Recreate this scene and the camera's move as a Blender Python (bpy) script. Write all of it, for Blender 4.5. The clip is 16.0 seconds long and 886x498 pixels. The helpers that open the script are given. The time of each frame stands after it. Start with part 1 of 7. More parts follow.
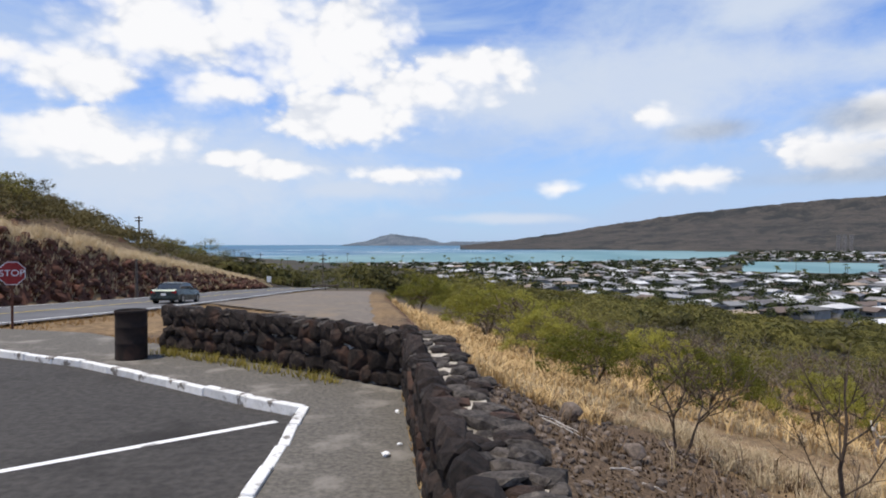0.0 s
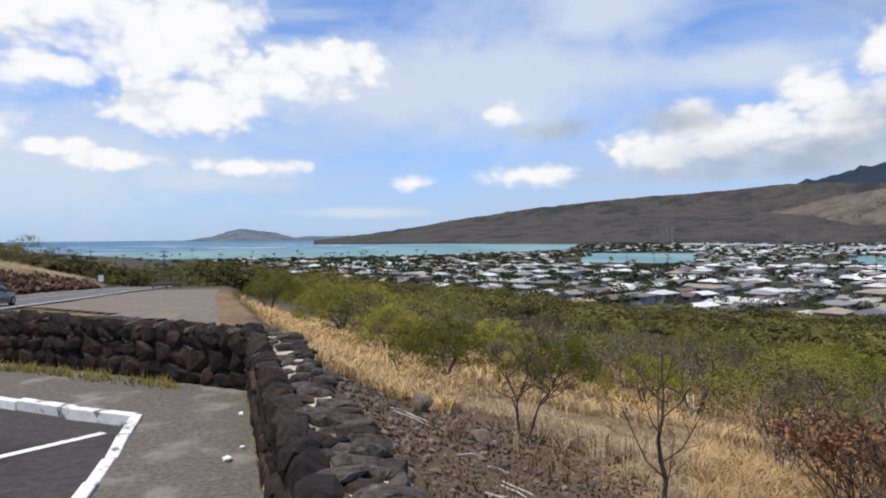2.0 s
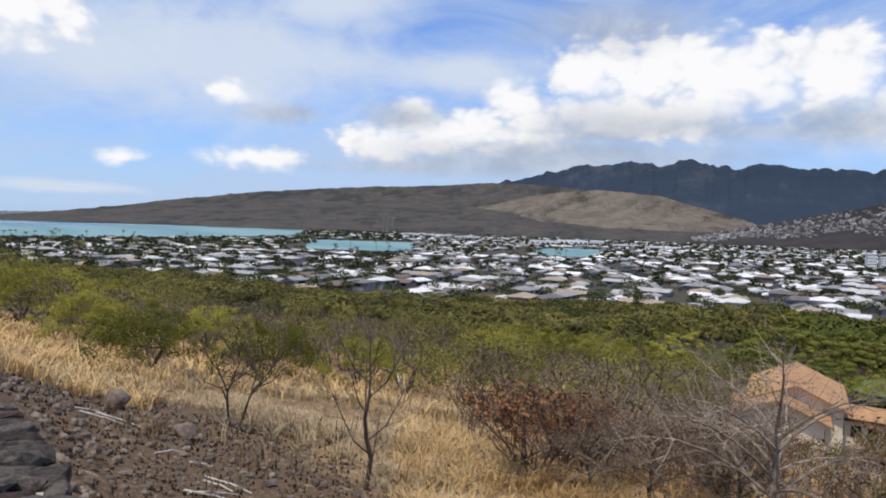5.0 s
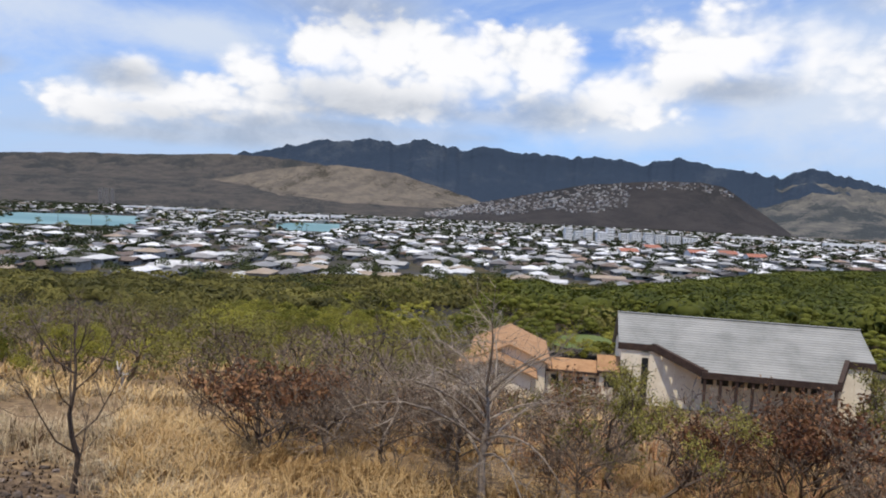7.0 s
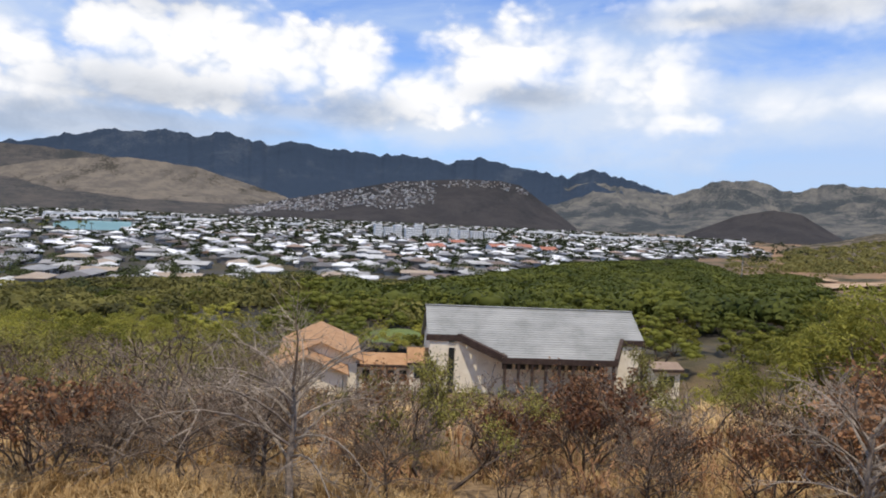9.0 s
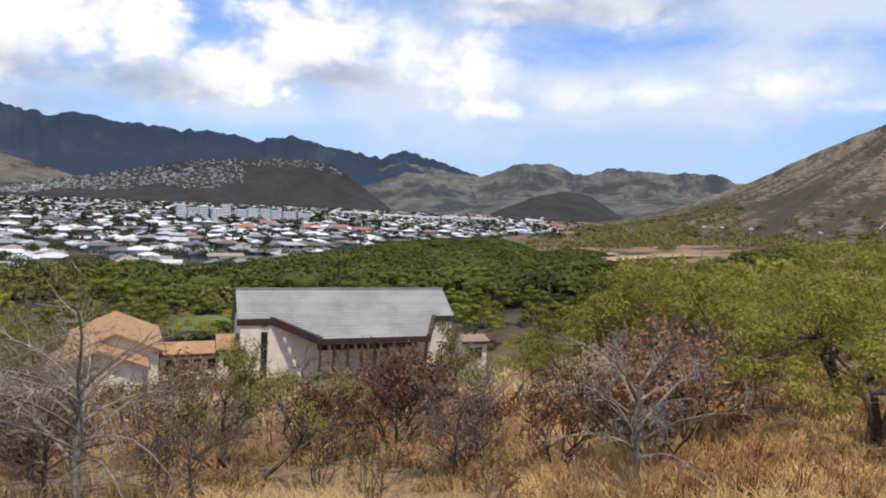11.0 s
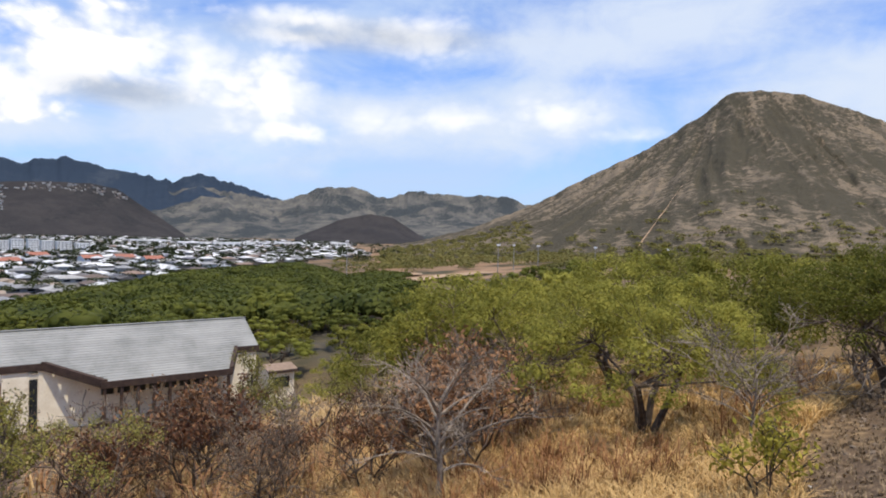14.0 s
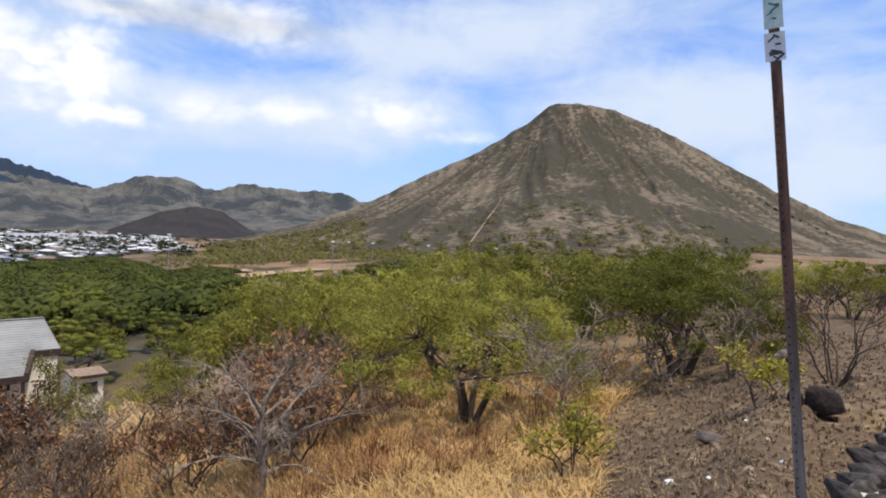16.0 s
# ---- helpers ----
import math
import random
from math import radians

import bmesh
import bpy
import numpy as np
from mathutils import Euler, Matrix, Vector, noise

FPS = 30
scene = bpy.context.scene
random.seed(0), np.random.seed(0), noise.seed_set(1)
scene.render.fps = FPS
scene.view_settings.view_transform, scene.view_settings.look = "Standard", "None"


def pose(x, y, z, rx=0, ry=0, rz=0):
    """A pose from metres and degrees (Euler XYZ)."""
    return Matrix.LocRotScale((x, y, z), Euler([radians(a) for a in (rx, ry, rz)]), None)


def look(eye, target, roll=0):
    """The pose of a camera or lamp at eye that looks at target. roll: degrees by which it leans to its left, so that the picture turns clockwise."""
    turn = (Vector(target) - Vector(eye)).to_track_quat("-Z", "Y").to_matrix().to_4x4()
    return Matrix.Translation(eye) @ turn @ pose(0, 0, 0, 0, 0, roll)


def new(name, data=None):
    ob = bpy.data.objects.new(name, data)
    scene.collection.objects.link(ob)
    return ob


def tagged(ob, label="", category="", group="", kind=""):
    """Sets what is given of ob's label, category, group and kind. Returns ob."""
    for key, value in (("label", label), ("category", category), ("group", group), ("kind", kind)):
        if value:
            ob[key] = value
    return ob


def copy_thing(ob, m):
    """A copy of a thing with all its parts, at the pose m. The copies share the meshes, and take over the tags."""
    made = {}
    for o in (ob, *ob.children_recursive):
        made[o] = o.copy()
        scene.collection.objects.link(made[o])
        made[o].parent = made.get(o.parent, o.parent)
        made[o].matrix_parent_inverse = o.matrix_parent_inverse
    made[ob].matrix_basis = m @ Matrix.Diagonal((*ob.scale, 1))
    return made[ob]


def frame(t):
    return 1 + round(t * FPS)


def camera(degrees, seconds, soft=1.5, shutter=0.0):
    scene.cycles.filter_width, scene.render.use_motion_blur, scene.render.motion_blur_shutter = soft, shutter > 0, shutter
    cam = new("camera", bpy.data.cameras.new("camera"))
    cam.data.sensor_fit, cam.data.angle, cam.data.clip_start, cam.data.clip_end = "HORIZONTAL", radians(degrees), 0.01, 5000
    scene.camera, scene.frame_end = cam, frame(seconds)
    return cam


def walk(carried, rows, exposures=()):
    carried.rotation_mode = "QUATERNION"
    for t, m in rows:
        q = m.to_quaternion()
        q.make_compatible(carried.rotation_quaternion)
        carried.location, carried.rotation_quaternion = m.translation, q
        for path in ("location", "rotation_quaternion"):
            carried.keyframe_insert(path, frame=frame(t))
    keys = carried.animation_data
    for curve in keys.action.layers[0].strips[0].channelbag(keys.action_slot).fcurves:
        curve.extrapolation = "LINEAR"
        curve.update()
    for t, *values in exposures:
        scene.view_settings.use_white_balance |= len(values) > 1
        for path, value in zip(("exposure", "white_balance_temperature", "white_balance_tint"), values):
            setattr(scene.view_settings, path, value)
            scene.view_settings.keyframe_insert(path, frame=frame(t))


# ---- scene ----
# ---------------------------------------------------------------- camera
cam = camera(68.17, 16.0, soft=1.9)
EYE, TILT, REACH = 2.35, -0.77, 0.45
# seconds, yaw, pitch, roll: the camera is held out at arm's length and swung round the body
ROWS = [
    (0.0, 0.00, 0.00, 0.00),
    (0.5, -3.39, -1.03, 0.41),
    (1.0, -7.27, -0.89, 0.37),
    (1.5, -9.79, -0.51, 0.65),
    (2.0, -12.67, -0.55, 0.48),
    (2.5, -15.57, -0.32, 0.68),
    (3.0, -19.39, -0.25, 0.46),
    (5.5, -43.94, -1.90, -1.68),
    (6.0, -52.60, -1.90, -1.40),
    (6.5, -56.65, -2.52, -1.62),
    (7.0, -58.82, -3.04, -2.10),
    (7.5, -60.71, -2.80, -2.04),
    (8.0, -62.60, -2.81, -2.51),
    (8.5, -69.36, -2.96, -1.95),
    (9.0, -75.29, -2.76, -1.95),
    (9.5, -79.76, -3.55, -2.38),
    (10.0, -84.40, -3.80, -2.20),
    (12.5, -97.40, -3.34, -3.08),
    (13.0, -99.28, -2.93, -3.36),
    (13.5, -103.10, -2.88, -2.02),
    (14.0, -108.25, -1.53, -0.75),
    (14.5, -112.75, -1.26, -1.63),
    (15.0, -115.47, -1.43, -2.43),
    (15.5, -119.52, -1.48, -2.07),
    (16.0, -122.63, -1.45, -1.97),
]


def held(yaw, pitch, roll):
    a = radians(yaw)
    turn = pose(0, 0, 0, TILT) @ pose(0, 0, 0, 0, 0, yaw) @ pose(0, 0, 0, pitch) @ pose(0, 0, 0, 0, roll) @ pose(0, 0, 0, 90)
    return Matrix.Translation((-math.sin(a) * REACH, (math.cos(a) - 1) * REACH, EYE)) @ turn


walk(cam, [(t, held(*r)) for t, *r in ROWS], exposures=[(0.0, -0.12), (4.0, -0.12), (9.0, -0.02), (16.0, 0.08)])

# ---------------------------------------------------------------- sky and sun
SUN_AZ, SUN_EL = 115.0, 71.0          # degrees to the left of the first view, and up
world = bpy.data.worlds.new("sky")
scene.world = world
world.use_nodes = True


class Nodes:
    """Short hand for node trees."""

    def __init__(self, tree):
        self.tree = tree
        tree.nodes.clear()

    def add(self, kind, *inputs, **settings):
        n = self.tree.nodes.new(kind)
        for key, value in settings.items():
            setattr(n, key, value)
        for i, value in enumerate(inputs):
            if value is None:
                continue
            self.put(n.inputs[i], value)
        return n

    def put(self, socket, value):
        if isinstance(value, bpy.types.Node):
            self.tree.links.new(value.outputs[0], socket)
        elif isinstance(value, bpy.types.NodeSocket):
            self.tree.links.new(value, socket)
        else:
            socket.default_value = value

    def math(self, op, *v, clamp=False):
        return self.add("ShaderNodeMath", *v, operation=op, use_clamp=clamp)

    def vec(self, op, *v):
        return self.add("ShaderNodeVectorMath", *v, operation=op)

    def mix(self, fac, a, b, blend="MIX"):
        n = self.add("ShaderNodeMix", data_type="RGBA", blend_type=blend)
        self.put(n.inputs[0], fac)
        for s, v in ((n.inputs[6], a), (n.inputs[7], b)):
            self.put(s, (*v, 1) if isinstance(v, tuple) else v)
        return n.outputs[2]

    def noise(self, scale, detail=4, rough=0.55, at=None, distort=0.0):
        n = self.add("ShaderNodeTexNoise")
        n.inputs["Scale"].default_value, n.inputs["Detail"].default_value = scale, detail
        n.inputs["Roughness"].default_value, n.inputs["Distortion"].default_value = rough, distort
        if at is not None:
            self.put(n.inputs["Vector"], at)
        return n.outputs[0]

    def ramp(self, fac, lo, hi, a=0.0, b=1.0):
        n = self.add("ShaderNodeMapRange", interpolation_type="SMOOTHSTEP")
        for i, v in enumerate((fac, lo, hi, a, b)):
            self.put(n.inputs[i], v)
        return n.outputs[0]


# the clouds: azimuth, elevation, half width, half height, in degrees
# bright heaps over the sea, over the bay and over the hills; their grey undersides; thin veils
HEAPS_SEA = [
    (23.0, 16.5, 7.4, 3.1), (10.9, 16.0, 7.4, 4.2), (16.0, 18.3, 5.9, 3.0), (6.8, 17.8, 4.2, 2.6), (-2.8, 14.2, 5.5, 2.3), (2.2, 12.6, 5.2, 2.0),
    (-5.5, 14.7, 2.6, 1.5), (8.5, 10.6, 6.9, 2.1), (28.6, 12.8, 4.7, 2.2), (33.8, 13.5, 2.2, 1.4), (18.7, 12.2, 4.2, 1.5), (13.8, 5.9, 3.1, 0.8),
    (17.9, 6.8, 2.3, 0.7), (3.4, 5.7, 4.6, 0.8), (-17.9, 10.2, 2.3, 1.1), (-9.8, 4.3, 2.1, 0.7), (-19.9, 5.0, 4.6, 1.1), (28.3, 8.0, 7.4, 2.0),
]
HEAPS_BAY = [
    (-33.7, 9.8, 2.0, 1.5), (-34.2, 6.9, 5.9, 1.1), (-47.5, 12.9, 3.1, 2.1), (-52.6, 12.2, 6.2, 3.5), (-59.4, 12.1, 6.9, 3.5), (-66.6, 12.1, 3.6, 3.3),
    (-42.3, 10.8, 3.0, 1.8), (-35.9, 7.9, 8.2, 2.1), (-30.7, 6.6, 3.7, 1.8), (-43.8, 7.8, 4.7, 1.3), (-33.4, 10.0, 2.2, 1.2), (-72.9, 9.9, 5.7, 2.3),
    (-81.3, 13.6, 7.2, 3.3), (-87.6, 13.2, 3.1, 2.3), (-77.2, 12.1, 4.0, 2.1), (-51.2, 9.5, 7.9, 2.0),
]
HEAPS_HILLS = [
    (-93.2, 11.1, 4.6, 2.7), (-94.7, 8.4, 5.2, 0.9), (-46.2, 7.8, 3.2, 0.8), (-87.4, 12.6, 2.0, 2.5),
    (-93.6, 12.0, 3.6, 2.5), (-94.4, 8.0, 5.7, 0.8), (-102.1, 9.6, 4.2, 1.5), (-109.4, 10.0, 5.0, 1.5), (-105.0, 16.6, 4.7, 2.1), (-96.2, 17.3, 6.4, 1.1),
    (-105.4, 16.6, 5.7, 2.1), (-118.0, 10.3, 4.5, 1.6), (-124.0, 8.6, 3.2, 0.7), (-95.3, 15.9, 5.9, 0.9),
]
BASES = [
    (-47.5, 6.4, 17.8, 1.2), (-33.9, 4.8, 9.9, 0.8), (-64.0, 8.2, 9.4, 1.0), (-82.0, 10.4, 5.9, 1.2), (-43.4, 5.4, 16.3, 1.3), (-49.2, 8.7, 6.4, 2.0),
    (-50.3, 16.6, 7.4, 2.2), (-23.2, 9.0, 2.2, 0.6), (-22.5, 8.8, 3.5, 0.9), (-32.7, 9.1, 3.5, 1.3),
    (-53.9, 8.5, 10.4, 1.8), (-102.3, 16.4, 11.9, 1.4), (-66.8, 8.3, 5.4, 1.8),
]
VEILS = [
    (24.3, 5.6, 18.8, 4.2), (-16.6, 12.8, 12.9, 4.5), (7.1, 4.4, 6.4, 1.1), (-5.7, 1.9, 5.4, 0.4), (-26.6, 18.0, 5.9, 2.7), (-8.5, 12.0, 12.9, 2.5),
    (-21.7, 13.6, 9.4, 2.2), (-36.6, 12.8, 7.4, 1.6), (-89.7, 9.5, 8.9, 4.0), (-73.5, 7.4, 7.4, 1.5), (-102.9, 9.7, 8.9, 2.5), (-117.1, 10.4, 7.9, 3.0),
    (-119.7, 15.8, 9.9, 2.5), (-127.5, 17.3, 11.4, 3.0), (-111.3, 9.3, 7.4, 2.2), (-144.0, 11.4, 11.9, 3.5), (-153.3, 6.4, 6.4, 3.5), (-91.8, 8.8, 10.9, 2.0),
]


SKY_TINT = (1.0, 1.36, 2.05)


def make_sky():
    n = Nodes(world.node_tree)
    sky = n.add("ShaderNodeTexSky", sky_type="NISHITA", sun_disc=False, sun_elevation=radians(SUN_EL), sun_rotation=radians(-SUN_AZ),
                altitude=40, air_density=1.0, dust_density=0.25, ozone_density=2.0)
    way = n.add("ShaderNodeTexCoord").outputs["Generated"]
    xyz = n.add("ShaderNodeSeparateXYZ", way)
    az = n.math("ARCTAN2", n.math("MULTIPLY", xyz.outputs[0], -1.0), xyz.outputs[1])
    el = n.math("ARCSINE", xyz.outputs[2])
    deg = n.vec("SCALE", n.add("ShaderNodeCombineXYZ", az, el, 0.0))
    deg.inputs[3].default_value = math.degrees(1)
    flat = n.vec("MULTIPLY", deg, (1.0, 1.5, 1.0))

    def lumps(scale):
        v = n.add("ShaderNodeTexVoronoi", feature="SMOOTH_F1", voronoi_dimensions="2D")
        n.put(v.inputs["Vector"], wavy)
        v.inputs["Scale"].default_value, v.inputs["Smoothness"].default_value = scale, 0.35
        return v.outputs["Distance"]

    drift = n.add("ShaderNodeTexNoise")
    n.put(drift.inputs["Vector"], flat)
    drift.inputs["Scale"].default_value, drift.inputs["Detail"].default_value = 0.2, 2
    stir = n.vec("MULTIPLY", n.vec("SUBTRACT", drift.outputs["Color"], (0.5, 0.5, 0.5)), (3.0, 2.2, 0))
    wavy = n.vec("ADD", flat, stir)
    puff = n.noise(0.22, 8, 0.6, flat, 0.3)
    fine = n.noise(1.1, 6, 0.62, flat, 0.4)
    soft = n.noise(0.1, 4, 0.5, flat, 0.3)
    veil = n.noise(0.055, 8, 0.58, n.vec("MULTIPLY", deg, (0.8, 2.6, 1)), 0.9)

    def field(blobs, at, melt):
        """How far inside the nearest of the given ovals: 1 at the middle, 0 at the rim, below 0 outside."""
        far = None
        for a, e, w, h in blobs:
            r = n.vec("LENGTH", n.vec("MULTIPLY", n.vec("SUBTRACT", at, (a, e, 0)), (1 / w, 1 / h, 0))).outputs[1]
            far = r if far is None else n.math("SMOOTH_MIN", far, r, melt)
        return n.math("SUBTRACT", 1.0, far)

    stirred = n.vec("ADD", deg, n.vec("MULTIPLY", stir, (0.35, 0.3, 0)))
    billow = n.math("ADD", n.math("MULTIPLY_ADD", lumps(0.36), -0.5, 0.24), n.math("MULTIPLY_ADD", lumps(0.9), -0.26, 0.12))
    billow = n.math("ADD", billow, n.math("MULTIPLY_ADD", puff, 0.9, -0.45))
    billow = n.math("ADD", billow, n.math("MULTIPLY_ADD", fine, 0.26, -0.13))
    heap = n.math("ADD", n.math("ADD", field(HEAPS_SEA + HEAPS_BAY + HEAPS_HILLS, stirred, 0.3), n.math("MAXIMUM", n.ramp(az, -0.25, 0.1, 0.17, 0.3), n.ramp(az, -0.55, -0.85, 0.17, 0.3))), billow)
    dense = n.ramp(heap, 0.02, n.math("ADD", n.ramp(soft, 0.38, 0.6, 0.45, 1.15), n.ramp(az, -1.25, -1.9, 0.0, 1.2)))
    under = field(BASES, stirred, 0.3)
    grey = n.ramp(n.math("ADD", under, n.math("MULTIPLY_ADD", soft, 0.9, -0.4)), -0.35, 0.9)
    thin = n.ramp(veil, 0.32, 0.66, 0.08, 0.85)
    sheet = n.ramp(n.math("ADD", field(VEILS, stirred, 0.3), n.math("MULTIPLY_ADD", puff, 1.5, -0.7)), -0.6, 0.8, 0.0, 0.9)
    low_air = n.ramp(el, 0.24, 0.0, 0.0, 0.6)
    blue = n.mix(1.0, sky.outputs[0], SKY_TINT, "MULTIPLY")
    blue = n.mix(low_air, blue, (4.4, 6.3, 9.6))
    col = n.mix(thin, blue, (5.6, 7.1, 9.8))
    col = n.mix(sheet, col, (7.6, 8.5, 10.0))
    white = n.mix(n.ramp(n.math("ADD", billow, n.math("MULTIPLY", heap, 0.5)), 0.5, -0.1), (11.2, 11.2, 11.4), (8.6, 9.0, 9.9))
    col = n.mix(dense, col, white)
    col = n.mix(n.math("MULTIPLY", grey, 0.7), col, n.mix(n.ramp(puff, 0.3, 0.7), (4.4, 4.9, 5.8), (6.6, 7.1, 8.0)))
    back = n.add("ShaderNodeBackground", col, 0.093)
    n.add("ShaderNodeOutputWorld", back)


make_sky()
sun = new("sun", bpy.data.lights.new("sun", "SUN"))
sun.data.energy, sun.data.angle, sun.data.color = 4.3, radians(0.53), (1.0, 0.9, 0.76)
a, e = radians(SUN_AZ), radians(SUN_EL)
sun.matrix_world = look((-math.sin(a) * math.cos(e) * 50, math.cos(a) * math.cos(e) * 50, math.sin(e) * 50), (0, 0, 0))


# ---------------------------------------------------------------- materials
def surface(name, a, b, scale=3.0, rough=0.85, bump=0.3, c=None, c_scale=0.4, c_at=(0.5, 0.7), fine=6.0, vary=0.0, island=False, metal=0.0, depth=0.02, wall=False):
    """Two-tone grain between a and b, a larger stain c, bump, and a spread of tone over objects or islands."""
    m = bpy.data.materials.new(name)
    m.use_nodes = True
    n = Nodes(m.node_tree)
    at = n.add("ShaderNodeNewGeometry").outputs["Position"] if wall else n.add("ShaderNodeTexCoord").outputs["Object"]
    grain = n.noise(scale, 6, 0.6, at)
    small = n.noise(scale * fine, 4, 0.6, at)
    mixed = n.math("ADD", n.math("MULTIPLY", grain, 0.65), n.math("MULTIPLY", small, 0.35))
    col = n.mix(n.ramp(mixed, 0.35, 0.65), a, b)
    if c:
        col = n.mix(n.ramp(n.noise(c_scale, 5, 0.6, at), *c_at), col, c)
    if vary:
        ran = n.add("ShaderNodeNewGeometry").outputs["Random Per Island"] if island else n.add("ShaderNodeObjectInfo").outputs["Random"]
        col = n.mix(1.0, col, n.add("ShaderNodeCombineColor", *[n.math("MULTIPLY_ADD", ran, 2 * vary, 1 - vary)] * 3).outputs[0], "MULTIPLY")
    bs = n.add("ShaderNodeBsdfPrincipled")
    n.put(bs.inputs["Base Color"], col)
    n.put(bs.inputs["Roughness"], n.ramp(small, 0.2, 0.8, max(rough - 0.1, 0.02), min(rough + 0.08, 1)))
    bs.inputs["Metallic"].default_value = metal
    bs.inputs["Specular IOR Level"].default_value = 0.3
    if bump:
        bn = n.add("ShaderNodeBump")
        bn.inputs["Strength"].default_value, bn.inputs["Distance"].default_value = bump, depth
        n.put(bn.inputs["Height"], mixed)
        n.put(bs.inputs["Normal"], bn)
    n.add("ShaderNodeOutputMaterial", bs)
    return m


def choice(name, colours, rough=0.7, island=False, gain=1.0):
    """One of several paints, picked object by object (or island by island), weathered by noise."""
    m = bpy.data.materials.new(name)
    m.use_nodes = True
    n = Nodes(m.node_tree)
    ran = n.add("ShaderNodeNewGeometry").outputs["Random Per Island"] if island else n.add("ShaderNodeObjectInfo").outputs["Random"]
    r = n.add("ShaderNodeValToRGB", ran)
    r.color_ramp.interpolation = "CONSTANT"
    while len(r.color_ramp.elements) > 1:
        r.color_ramp.elements.remove(r.color_ramp.elements[-1])
    for i, col in enumerate(colours):
        el = r.color_ramp.elements[0] if i == 0 else r.color_ramp.elements.new(i / len(colours))
        el.position, el.color = i / len(colours), (*col, 1)
    dirt = n.noise(0.35, 5, 0.6, n.add("ShaderNodeNewGeometry").outputs["Position"])
    k = n.ramp(dirt, 0.3, 0.7, 0.75, 1.0)
    col = n.mix(1.0, r.outputs[0], n.add("ShaderNodeCombineColor", k, k, k).outputs[0], "MULTIPLY")
    bs = n.add("ShaderNodeBsdfPrincipled")
    n.put(bs.inputs["Base Color"], col)
    bs.inputs["Roughness"].default_value = rough
    n.add("ShaderNodeOutputMaterial", bs)
    return m


def foliage(name, dark, light, through_light=0.25, speckle=0.5, patch_scale=0.9, patchy=0.9):
    """Leaves: tone varies leaf by leaf and tree by tree, with some light passing through."""
    m = bpy.data.materials.new(name)
    m.use_nodes = True
    n = Nodes(m.node_tree)
    isl = n.add("ShaderNodeNewGeometry").outputs["Random Per Island"]
    ob = n.add("ShaderNodeObjectInfo").outputs["Random"]
    patch = n.noise(patch_scale, 3, 0.5, n.add("ShaderNodeTexCoord").outputs["Object"])
    f = n.math("ADD", n.math("MULTIPLY", isl, speckle), n.math("ADD", n.math("MULTIPLY_ADD", ob, 0.8, 0.1 - speckle * 0.5), n.math("MULTIPLY_ADD", patch, patchy, -0.07 - patchy * 0.5)), clamp=True)
    col = n.mix(f, dark, light)
    bs = n.add("ShaderNodeBsdfPrincipled")
    n.put(bs.inputs["Base Color"], col)
    bs.inputs["Roughness"].default_value = 0.6
    bs.inputs["Specular IOR Level"].default_value = 0.08
    tr = n.add("ShaderNodeBsdfTranslucent", col)
    n.add("ShaderNodeOutputMaterial", n.add("ShaderNodeMixShader", through_light, bs, tr))
    return m


ASPHALT = surface("asphalt", (0.036, 0.033, 0.03), (0.076, 0.07, 0.063), 9.0, 0.9, 0.6, c=(0.028, 0.025, 0.022), c_scale=0.45, c_at=(0.5, 0.68), fine=12, wall=True)
KERBPAINT = surface("chipped_kerb_paint", (0.66, 0.65, 0.62), (0.84, 0.84, 0.82), 5.0, 0.75, 0.8, c=(0.2, 0.18, 0.155), c_scale=3.4, c_at=(0.54, 0.63), wall=True)
PATH = surface("old_asphalt_path", (0.072, 0.066, 0.057), (0.172, 0.157, 0.132), 16.0, 0.92, 0.35, c=(0.24, 0.22, 0.19), c_scale=1.3, c_at=(0.5, 0.72), fine=8, wall=True)
ROADMAT = surface("road_asphalt", (0.09, 0.09, 0.095), (0.14, 0.14, 0.145), 2.0, 0.9, 0.3, c=(0.18, 0.18, 0.18), c_scale=0.1, wall=True)
PAINT = surface("worn_white_paint", (0.72, 0.72, 0.7), (0.85, 0.85, 0.83), 6.0, 0.7, 0.4, c=(0.26, 0.25, 0.23), c_scale=5.0, c_at=(0.57, 0.66), wall=True)
LAVA = surface("lava_stone", (0.009, 0.007, 0.006), (0.042, 0.031, 0.026), 15.0, 0.95, 1.0, c=(0.09, 0.048, 0.032), c_scale=1.6, c_at=(0.52, 0.74), vary=0.45, depth=0.03, wall=True)
MORTAR = surface("old_mortar", (0.22, 0.19, 0.15), (0.6, 0.55, 0.46), 4.0, 0.95, 0.8, c=(0.06, 0.05, 0.042), c_scale=2.0, c_at=(0.5, 0.66), wall=True)
SLATE = surface("flat_cap_stone", (0.018, 0.0145, 0.0125), (0.105, 0.09, 0.077), 17.0, 0.92, 1.0, c=(0.32, 0.28, 0.23), c_scale=3.2, c_at=(0.57, 0.72), vary=0.3, wall=True)
BARK = surface("grey_bark", (0.11, 0.082, 0.06), (0.31, 0.25, 0.195), 9.0, 0.95, 0.6, vary=0.25)
TANGLEBARK = surface("brown_grey_bark", (0.07, 0.05, 0.036), (0.22, 0.168, 0.122), 8.0, 0.95, 0.6, vary=0.25)
DARKBARK = surface("dark_bark", (0.05, 0.036, 0.027), (0.155, 0.115, 0.084), 7.0, 0.95, 0.6, vary=0.2)
STRAW = foliage("dry_grass", (0.25, 0.142, 0.05), (0.74, 0.54, 0.27), 0.2, 0.5, 0.3, 1.5)
